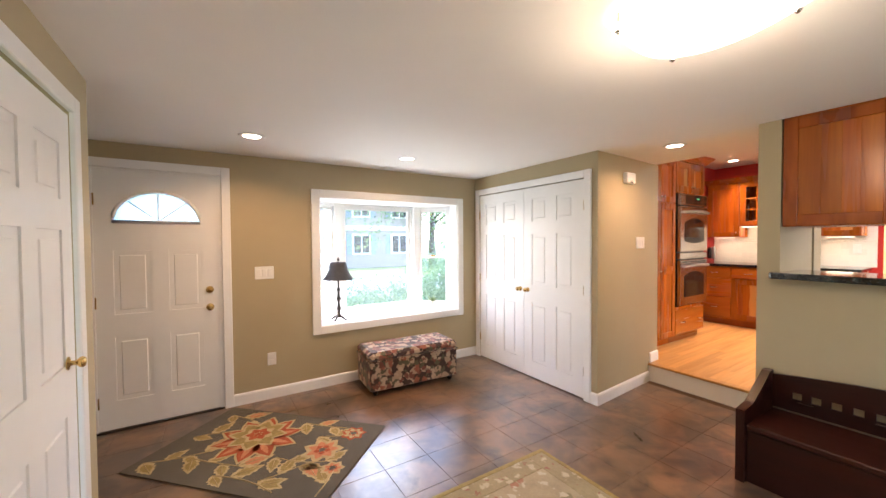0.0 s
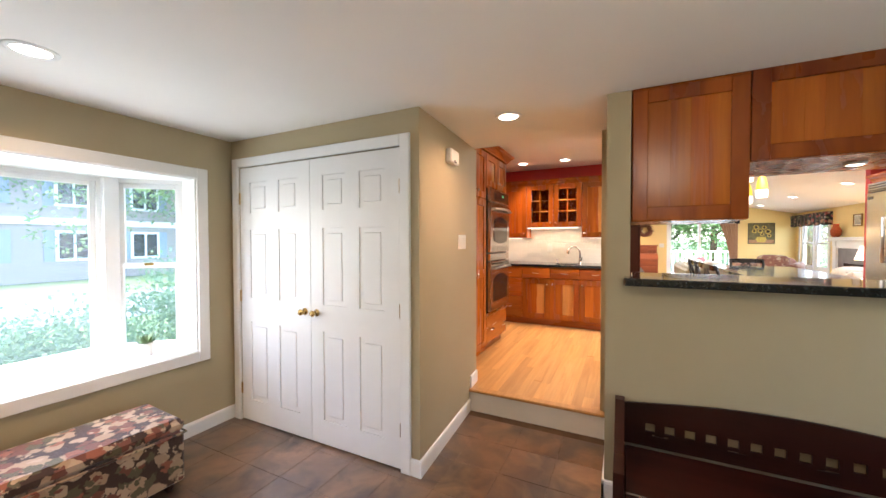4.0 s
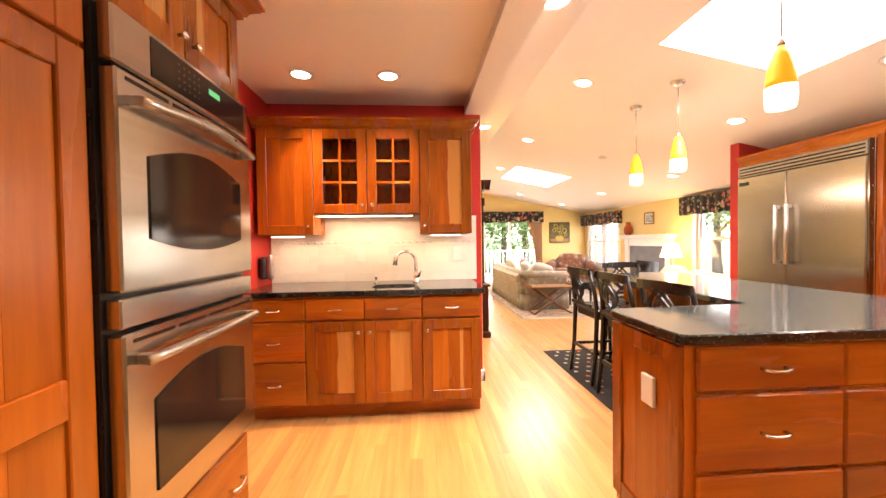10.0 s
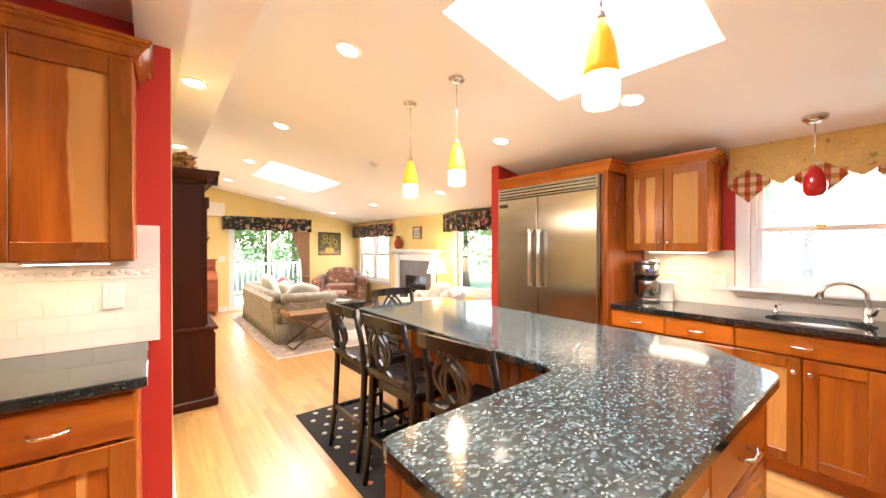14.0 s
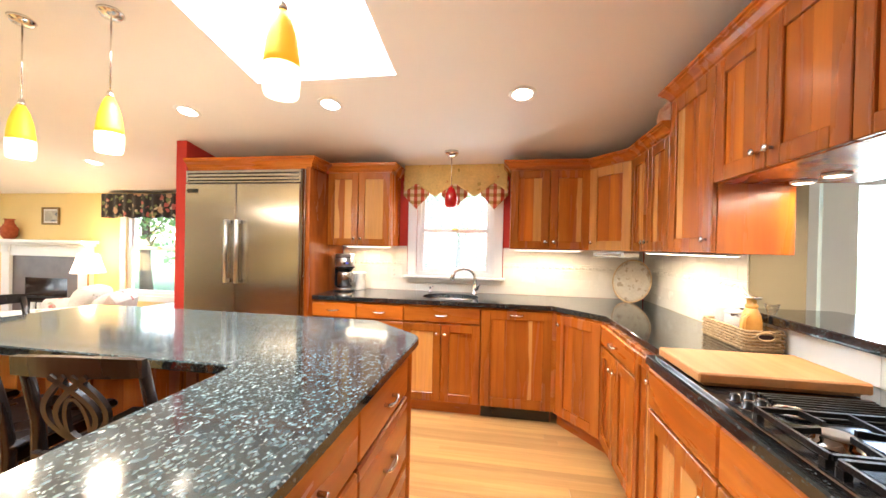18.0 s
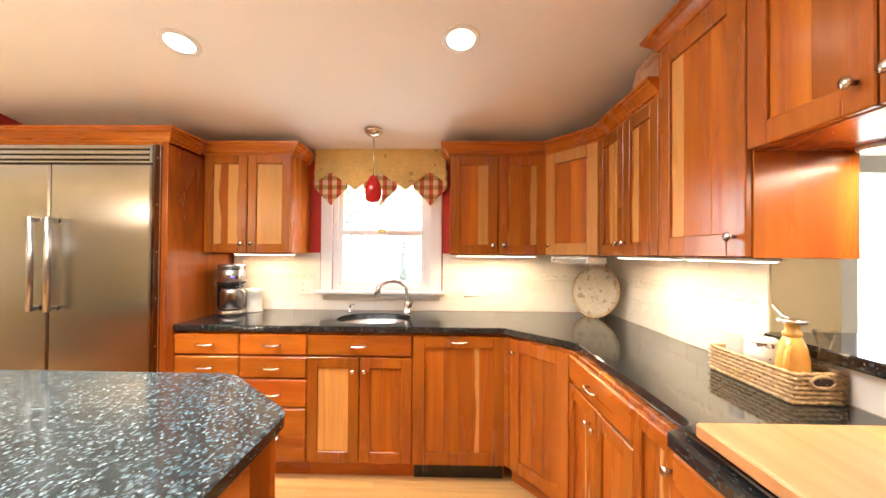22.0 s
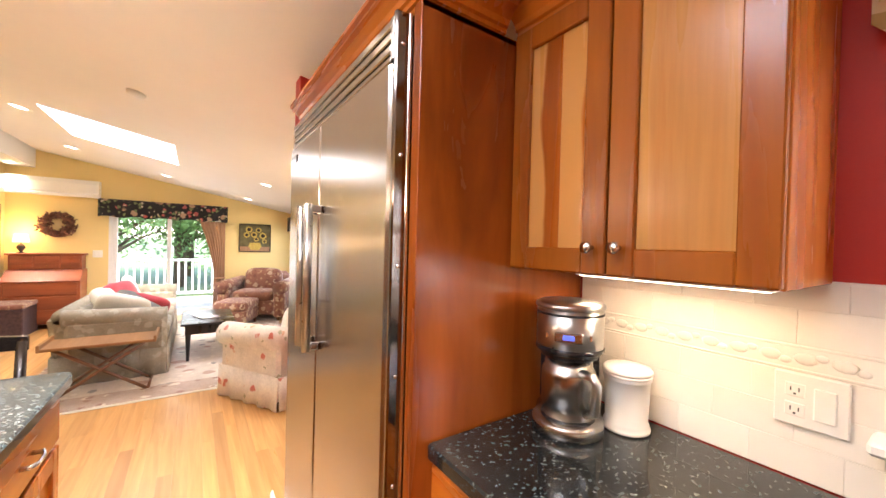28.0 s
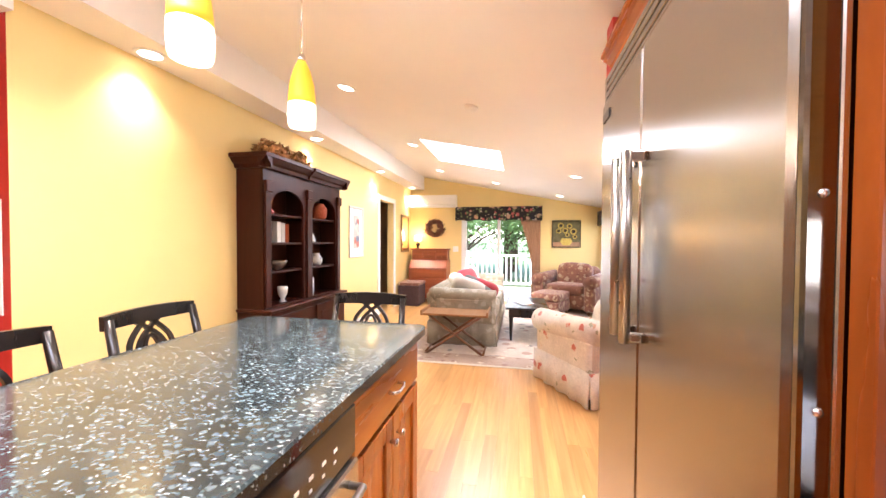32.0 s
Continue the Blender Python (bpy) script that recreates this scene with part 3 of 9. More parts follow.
for (xa, xb, ya, yb) in SKY:
    cx, cy = (xa + xb) / 2, (ya + yb) / 2
    sl = thing("skylight", pose(cx, cy, vault(cy), 11.15), "bright roof skylight with a white painted well", "skylight", "skylights", "structure")
    hx, hy = (xb - xa) / 2, (yb - ya) / 2 / math.cos(radians(11.15))
    w = Shape().box(-hx - 0.03, hx + 0.03, -hy - 0.03, -hy, 0.13, 0.42).box(-hx - 0.03, hx + 0.03, hy, hy + 0.03, 0.13, 0.42).box(-hx - 0.03, -hx, -hy, hy, 0.13, 0.42).box(hx, hx + 0.03, -hy, hy, 0.13, 0.42)
    part("well", w, white_paint, sl)
    p = part("pane", Shape().box(-hx, hx, -hy, hy, 0.40, 0.41), pane, sl)
    p.visible_shadow = False
    lamp("skylight_daylight", "AREA", pose(cx, cy, vault(cy), 11.15) @ pose(0, 0, 0.02), SKY_W, DAY, size=2 * hx - 0.006, size_y=2 * hy - 0.012)
# floors: bed under the pieces
brown_grout = mat("brown_grout", (0.115, 0.072, 0.045), (0.085, 0.053, 0.034), 0.85, scale=(9, 9, 9), bump=0.2)
struct("floor_foyer", Shape().box(-0.75, 3.72, -1.62, 2.48, -0.2, -0.003).box(-2.2, 3.72, 2.48, YD + 0.15, -0.2, -0.003), brown_grout, "mottled brown slate-look tile floor", "floor")
struct("floor_kitchen", Shape().box(3.72, 7.03, -2.47, 3.02, -0.2, FZ - 0.012).box(5.0, 7.0, 3.02, 4.3, -0.2, FZ - 0.012).box(7.03, 13.67, -3.12, 1.2, -0.2, FZ - 0.012).box(11.2, 13.6, 1.2, 3.3, -0.2, FZ - 0.012), oak_floor, "golden oak strip floor", "floor")

# ---- cabinets ----
def knob(parent, x, z, y=-0.022):
    part("knob", Shape(pose(x, y, z, 90)).lathe([(0.006, 0), (0.006, 0.012), (0.011, 0.016), (0.014, 0.022), (0.012, 0.028), (0.0, 0.030)], 12), chrome, parent, "round brushed nickel knob")


def pull(parent, x, z, y=-0.022, w=0.09):
    s = Shape()
    s.tube([(x - w / 2, y, z), (x - w / 2, y - 0.022, z), (x - w / 4, y - 0.029, z - 0.003), (x + w / 4, y - 0.029, z - 0.003), (x + w / 2, y - 0.022, z), (x + w / 2, y, z)], [0.007, 0.007, 0.0055, 0.0055, 0.007, 0.007], 8)
    part("pull", s, chrome, parent, "brushed nickel drawer pull")


SAP = [0.22]
def staves(parent, x0, x1, z0, z1, y, t, seed):
    """Upright boards of uneven width side by side, each a part of its own; SAP is the share with a pale edge."""
    rng = random.Random(seed)
    x = x0
    while x < x1 - 1e-4:
        w = min(rng.uniform(0.065, 0.15), x1 - x)
        if x1 - x - w < 0.045:
            w = x1 - x
        u = rng.random()
        o = part("board", Shape().box(-w / 2, w / 2, -t / 2, t / 2, (z0 - z1) / 2, (z1 - z0) / 2, 0.0008), sapwood if u < SAP[0] * 0.22 else stave if u < SAP[0] else stave_plain, parent)
        o.matrix_basis = pose(x + w / 2, y + t / 2, (z0 + z1) / 2, 0, 180 if rng.random() < 0.5 else 0)
        x += w


SEED = [1]
def door_front(cab, x0, x1, z0, z1, side="r", low=True, glass=False, rail=0.0, pale=False):
    """A five-piece door on the front of a cabinet. side: where the knob sits."""
    SEED[0] += 1
    g, t, w = 0.0025, 0.02, min(0.072, (x1 - x0) * 0.2)
    x0, x1, z0, z1 = x0 + g, x1 - g, z0 + g, z1 - g
    s = Shape()
    s.box(x0, x0 + w, -t, 0, z0, z1, 0.003).box(x1 - w, x1, -t, 0, z0, z1, 0.003)
    s.box(x0 + w, x1 - w, -t, 0, z0, z0 + w, 0.003).box(x0 + w, x1 - w, -t, 0, z1 - w, z1, 0.003)
    if rail:
        s.box(x0 + w, x1 - w, -t, 0, rail - 0.045, rail + 0.045, 0.003)
    d = part("door", s, sapwood if pale else wood, cab)
    if glass:
        n = Shape()
        xm = (x0 + x1) / 2
        n.box(xm - 0.008, xm + 0.008, -t + 0.003, -0.004, z0 + w, z1 - w)
        for k in (1, 2):
            zz = z0 + w + (z1 - z0 - 2 * w) * k / 3
            n.box(x0 + w, xm - 0.008, -t + 0.003, -0.004, zz - 0.008, zz + 0.008).box(xm + 0.008, x1 - w, -t + 0.003, -0.004, zz - 0.008, zz + 0.008)
        part("muntins", n, wood, d)
        p = part("pane", Shape().box(x0 + w, x1 - w, -0.0035, -0.001, z0 + w, z1 - w), pane, d)
        p.visible_shadow = False
    else:
        for (za, zb) in (((z0 + w, rail - 0.045), (rail + 0.045, z1 - w)) if rail else ((z0 + w, z1 - w),)):
            staves(d, x0 + w, x1 - w, za, zb, -0.0095, 0.009, SEED[0])
    if side:
        kx = {"r": x1 - w / 2, "l": x0 + w / 2}[side]
        knob(d, kx, rail if rail else z1 - 0.075 if low else z0 + 0.06)
    return d


def drawer_front(cab, x0, x1, z0, z1, handle=True):
    g = 0.0025
    d = part("drawer", Shape().box(x0 + g, x1 - g, -0.021, 0, z0 + g, z1 - g, 0.007), wood_h, cab)
    if handle:
        pull(d, (x0 + x1) / 2, (z0 + z1) / 2)
    return d


CROWN = [(0, 0), (0.010, 0), (0.010, 0.012), (0.018, 0.016), (0.023, 0.030), (0.040, 0.048), (0.052, 0.055), (0.052, 0.063), (0.062, 0.067), (0.062, 0.080), (0, 0.080)]


def cabinet(label, x, y, z, rz, w, d, h, fronts, toe=False, group="", hollow=False, name="cabinet", back=False):
    """A cabinet whose front lower left corner is at x, y, z; fronts are rows of kind and bounds."""
    c = thing(name, pose(x, y, z, 0, 0, rz), label, "cabinet", group)
    b = Shape()
    t0 = 0.10 if toe else 0.0
    if hollow:
        b.box(0, 0.02, 0.001, d, 0, h).box(w - 0.02, w, 0.001, d, 0, h).box(0.02, w - 0.02, d - 0.01, d, 0, h).box(0.02, w - 0.02, 0.001, d - 0.01, 0, 0.02).box(0.02, w - 0.02, 0.001, d - 0.01, h - 0.02, h)
    elif "sink base" in label:
        b.box(0, 0.02, 0.001, d, t0, h).box(w - 0.02, w, 0.001, d, t0, h).box(0.02, w - 0.02, d - 0.012, d, t0, h).box(0.02, w - 0.02, 0.001, d - 0.012, t0, t0 + 0.02).box(0.02, w - 0.02, 0.001, 0.018, t0 + 0.02, h)
    else:
        b.box(0, w, 0.001, d, t0, h, 0.002)
    # hollow body takes the darker veneer to imitate an unlit interior
    part("body", b, veneer if hollow else wood, c)
    if hollow:
        for k in (1, 2):
            q = part("shelf", Shape().box(0.021, w - 0.021, 0.03, d - 0.011, h * k / 3 - 0.003, h * k / 3 + 0.003), pane, c, "clear glass shelf")
            q.visible_shadow = False
    if toe:
        part("toe_kick", Shape().box(0, w, 0.055, d, 0, t0 - 0.002), wood_h, c)
    for k, *a in fronts:
        if k == "door":
            door_front(c, *a)
        elif k == "glass":
            door_front(c, *a, glass=True)
        elif k == "drawer":
            drawer_front(c, *a)
        elif k == "blank":
            drawer_front(c, *a, handle=False)
    return c


BASE = CT - FZ - 0.04     # box height under the stone
# pantry, ovens
PZ = 2.435 - FZ
cabinet("tall cherry pantry cabinet with paired doors", 3.78, 2.44, FZ, 0, 0.86, 0.455, PZ, [("door", 0.17, 0.52, 0.1, 1.715, "r", True, False, 0.915), ("door", 0.52, 0.86, 0.1, 1.715, "l", True, False, 0.915), ("door", 0.17, 0.52, 1.725, PZ - 0.01, "r", False), ("door", 0.52, 0.86, 1.725, PZ - 0.01, "l", False)], True)
oc = cabinet("tall cherry oven cabinet with a drawer below", 4.645, 2.44, FZ, 0, 0.745, 0.455, PZ, [("blank", 0.0, 0.745, 0.1, 0.42), ("door", 0, 0.3725, 1.875, PZ - 0.01, "r", False), ("door", 0.3725, 0.745, 1.875, PZ - 0.01, "l", False)], True)
for k in (0.15, 0.62):
    pull([c for c in oc.children if c.name.startswith("drawer")][0], k, 0.26)
TALL = [(0.02 + 1.3 * a, 1.15 * b) for a, b in CROWN[1:-1]]
TALL = [(0, 0)] + TALL + [(0, TALL[-1][1])]
single("crown_moulding", Shape().moulding(TALL, [(3.78, 2.44), (5.39, 2.44), (5.39, 2.895)], 2.435), wood_h, "cherry crown moulding on the tall cabinets", "moulding")


def oven():
    o = thing("wall_oven", pose(4.655, 2.42, 0.64), "stainless steel double wall oven in a tall cherry cabinet", "oven")
    W = 0.725
    part("body", Shape().box(0, W, 0, 0.016, 0, 1.40), black_enamel, o)
    for k, z0 in enumerate((0.02, 0.68)):
        h = 0.555 if k == 0 else 0.56
        d = part("door", Shape().box(0.01, W - 0.01, -0.045, -0.001, z0, z0 + h, 0.006), steel_plain, o)
        # bowed window
        n = 14
        poly = ([(0.11, z0 + 0.10), (W - 0.11, z0 + 0.10)] if k == 0 else [(0.11 + (W - 0.22) * i / n, z0 + 0.135 - 0.035 * math.sin(math.pi * i / n)) for i in range(n + 1)]) + [(W - 0.11 - (W - 0.22) * i / n, z0 + h - 0.20 + 0.055 * math.sin(math.pi * i / n)) for i in range(n + 1)]
        part("window", Shape(pose(0, -0.0465, 0, 90)).prism(poly, -0.002, 0.003), black_glass, d, "dark oven window with a bowed edge")
        for a, b in ((0.04, 0.20), (0.22, 0.36), (0.38, 0.52), (0.54, 0.68)):
            part("vent_slot", Shape().box(a, b, -0.0462, -0.044, z0 + h - 0.026, z0 + h - 0.016), black_enamel, d)
        s = Shape()
        s.tube([(0.05 + (W - 0.1) * i / 16, -0.075 - 0.03 * math.sin(math.pi * i / 16), z0 + h - 0.075 + 0.012 * math.sin(math.pi * i / 16)) for i in range(17)], 0.014, 10)
        s.box(0.05, 0.075, -0.08, -0.044, z0 + h - 0.085, z0 + h - 0.06).box(W - 0.075, W - 0.05, -0.08, -0.044, z0 + h - 0.085, z0 + h - 0.06)
        part("handle", s, satin, d)
    part("trim_strip", Shape().box(0.01, W - 0.01, -0.04, -0.001, 0.588, 0.664, 0.004), steel_plain, o)
    cp = part("control_panel", Shape().box(0.01, W - 0.01, -0.04, -0.001, 1.25, 1.395, 0.006), steel_plain, o)
    part("display", Shape().box(0.14, W - 0.05, -0.042, -0.0395, 1.268, 1.378), black_glass, cp)
    for k in range(5):
        for r in range(4):
            part("button", Shape().box(0.25 + 0.026 * k, 0.262 + 0.026 * k, -0.0428, -0.0415, 1.286 + 0.022 * r, 1.293 + 0.022 * r), steel_dark, cp)
    part("clock", Shape().box(0.42, 0.49, -0.0428, -0.0415, 1.33, 1.35), glow("green_clock", (0.1, 0.8, 0.35), 0.004), cp, "green lit clock digits")


oven()

# bar sink wall
cabinet("cherry drawer base cabinet at the bar sink", 6.33, 2.865, FZ, -90, 0.425, 0.58, BASE, [("drawer", 0, 0.425, 0.705, 0.865), ("drawer", 0, 0.425, 0.42, 0.70), ("drawer", 0, 0.425, 0.11, 0.42)], True)
cabinet("cherry sink base cabinet with two doors", 6.33, 2.44, FZ, -90, 0.815, 0.58, BASE, [("drawer", 0, 0.4075, 0.705, 0.865), ("drawer", 0.4075, 0.815, 0.705, 0.865), ("door", 0, 0.4075, 0.11, 0.70, "r"), ("door", 0.4075, 0.815, 0.11, 0.70, "l")], True)
cabinet("cherry base cabinet with one door and drawer", 6.33, 1.625, FZ, -90, 0.425, 0.58, BASE, [("drawer", 0, 0.425, 0.705, 0.865), ("door", 0, 0.425, 0.11, 0.70, "l")], True)
single("filler_strip", Shape().box(6.34, 6.9, 2.866, 2.893, FZ + 0.1, CT - 0.04), wood, "narrow cherry filler beside the bar cabinets", "filler strip")
UH = 0.81
cabinet("cherry wall cabinet with one solid door", 6.60, 2.86, 1.50, -90, 0.42, 0.31, UH, [("door", 0, 0.42, 0, UH, "r", False)])
cabinet("cherry wall cabinet with glazed twelve-pane doors", 6.60, 2.44, 1.66, -90, 0.815, 0.31, UH - 0.16, [("glass", 0, 0.4075, 0, UH - 0.16, "r", False), ("glass", 0.4075, 0.815, 0, UH - 0.16, "l", False)], hollow=True)
SAP[0] = 0.95
cabinet("cherry wall cabinet with one pale-streaked door", 6.60, 1.625, 1.50, -90, 0.41, 0.31, UH, [("door", 0, 0.41, 0, UH, "l", False)])
single("crown_moulding", Shape().moulding(CROWN, [(6.60, 2.89), (6.60, 1.215), (6.91, 1.215)], 2.31), wood_h, "cherry crown moulding over the bar cabinets", "moulding")

SAP[0] = 0.4
# south run, facing the room
dwb = cabinet("wide cherry base cabinet with six drawers", 6.115, -1.77, FZ, 180, 0.80, 0.57, BASE, [("drawer", 0, 0.395, 0.735, 0.865), ("drawer", 0.395, 0.80, 0.735, 0.865), ("drawer", 0, 0.395, 0.60, 0.73), ("drawer", 0.395, 0.80, 0.60, 0.73), ("blank", 0, 0.80, 0.43, 0.595), ("blank", 0, 0.80, 0.11, 0.425)], True)
for d, z in zip([c for c in dwb.children if c.name.startswith("drawer")][-2:], (0.5125, 0.2675)):
    for k in (0.20, 0.60):
        pull(d, k, z)
cabinet("cherry sink base cabinet with two streaked doors", 5.315, -1.77, FZ, 180, 0.625, 0.57, BASE, [("drawer", 0, 0.625, 0.735, 0.865), ("door", 0, 0.3125, 0.11, 0.73, "r"), ("door", 0.3125, 0.625, 0.11, 0.73, "l")], True)
dw = cabinet("cherry-panelled dishwasher under the counter", 4.69, -1.77, FZ, 180, 0.55, 0.57, BASE, [("door", 0, 0.55, 0.105, 0.865, "", True)], True, name="dishwasher")
pull(dw, 0.275, 0.83, y=-0.021)
part("toe_grille", Shape().box(0.01, 0.54, 0.045, 0.054, 0.0, 0.098), black_enamel, dw)
ang = math.degrees(math.atan2(-1.40 + 1.77, 3.87 - 4.14))
dl = math.hypot(0.37, 0.27)
cabinet("angled cherry corner base cabinet", 4.14, -1.77, FZ, ang, dl, 0.25, BASE, [("blank", 0, 0.05, 0.11, 0.865), ("door", 0.05, dl - 0.01, 0.11, 0.865, "l")], True)
cabinet("cherry base cabinet with doors and a drawer", 3.87, -1.40, FZ, 90, 0.62, 0.55, BASE, [("drawer", 0, 0.62, 0.735, 0.865), ("door", 0, 0.31, 0.11, 0.73, "r"), ("door", 0.31, 0.62, 0.11, 0.73, "l")], True)
cabinet("narrow cherry pull-out cabinet", 3.87, -0.78, FZ, 90, 0.24, 0.55, BASE, [("door", 0, 0.24, 0.11, 0.865, "r")], True)
cabinet("cherry cooktop base cabinet with doors and false drawers", 3.90, -0.53, FZ, 90, 1.0, 0.58, BASE, [("blank", 0, 0.5, 0.70, 0.865), ("blank", 0.5, 1.0, 0.70, 0.865), ("door", 0, 0.5, 0.11, 0.695, "r"), ("door", 0.5, 1.0, 0.11, 0.695, "l")], True)
cabinet("cherry base cabinet beside the cooktop", 3.90, 0.47, FZ, 90, 0.55, 0.58, BASE, [("drawer", 0, 0.55, 0.70, 0.865), ("door", 0, 0.55, 0.11, 0.695, "l")], True)
# uppers
UT = 2.18
H2 = UT - 1.525
SAP[0] = 0.95
cabinet("cherry wall cabinet with two streaked doors", 6.115, -2.02, 1.525, 180, 0.585, 0.32, H2, [("door", 0, 0.2925, 0, H2, "r", False), ("door", 0.2925, 0.585, 0, H2, "l", False)])
SAP[0] = 0.4
cabinet("cherry wall cabinet with two streaked doors", 4.475, -2.02, 1.525, 180, 0.635, 0.32, H2, [("door", 0, 0.3175, 0, H2, "r", False), ("door", 0.3175, 0.635, 0, H2, "l", False)])
ua = math.degrees(math.atan2(0.32, -0.23))
ul = math.hypot(0.32, 0.23)
SAP[0] = 0.0
cabinet("angled cherry corner wall cabinet with a pale door", 3.84, -2.02, 1.525, ua, ul, 0.16, H2, [("door", 0.01, ul - 0.01, 0, H2, "l", False, False, 0.0, True)])
SAP[0] = 0.45
cabinet("cherry wall cabinet with two narrow doors", 3.61, -1.70, 1.525, 90, 0.60, 0.30, H2, [("door", 0, 0.30, 0, H2, "r", False), ("door", 0.30, 0.60, 0, H2, "l", False)])
H3 = 2.35 - 1.525
cabinet("tall cherry wall cabinet with one streaked door", 3.61, -1.10, 1.525, 90, 0.44, 0.30, H3, [("door", 0, 0.44, 0, H3, "r", False)])
H4 = 2.35 - 1.83
def back_door(c, w, h):
    """A framed panel on the foyer side of a two-sided cabinet, its frame darkened for the dimmer light there."""
    keep, SAP[0] = SAP[0], 0.0
    d = door_front(c, 0, w, 0.0, h, "")
    d.matrix_basis = pose(w, 0.536, 0.0, 0, 0, 180)
    d.data.materials[0] = veneer
    SAP[0] = keep


for (ya, yb) in ((-0.66, -0.02), (-0.02, 0.52)):
    w = (yb - ya)
    c = cabinet("two-sided cherry cabinet over the pass-through", 3.61, ya, 1.83, 90, w, 0.535, H4, [("door", 0, w / 2, 0, H4, "r", False), ("door", w / 2, w, 0, H4, "l", False)])
    back_door(c, w, 0.44)
c = cabinet("two-sided cherry cabinet at the end of the pass-through", 3.61, 0.52, 1.555, 90, 0.505, 0.535, 2.35 - 1.555, [("door", 0, 0.505, 0, 2.35 - 1.555, "l", False)])
back_door(c, 0.505, 0.70)
single("crown_moulding", Shape().moulding(CROWN, [(6.117, -2.02), (5.53, -2.02), (5.53, -2.34)], UT), wood_h, "cherry crown moulding on the wall cabinet", "moulding")
single("crown_moulding", Shape().moulding(CROWN, [(4.475, -2.34), (4.475, -2.02), (3.84, -2.02), (3.61, -1.70), (3.61, -1.10)], UT), wood_h, "cherry crown moulding turning the corner", "moulding")
single("crown_moulding", Shape().moulding(CROWN, [(3.31, -1.10), (3.61, -1.10), (3.61, 1.02)], 2.35), wood_h, "cherry crown moulding over the pass-through cabinets", "moulding")

# painted jar on top of the corner cabinets
def top_jar():
    o = thing("decorative_jar", pose(3.50, -1.30, UT) @ Matrix.Scale(1.3, 4), "rose and cream painted pottery jar on top of the cabinets", "jar")
    body = mat("rose_pottery", (0.42, 0.17, 0.11), (0.60, 0.42, 0.27), 0.3, scale=(16, 16, 16), fine=0.25, distort=1.5)
    part("body", Shape().lathe([(0.05, 0.0), (0.056, 0.006), (0.085, 0.07), (0.092, 0.12), (0.082, 0.165), (0.055, 0.195), (0.045, 0.205)], 26), body, o)
    part("lid", Shape().lathe([(0.05, 0.205), (0.052, 0.212), (0.035, 0.228), (0.010, 0.234), (0.012, 0.246), (0.0, 0.25)], 22), body, o)


top_jar()

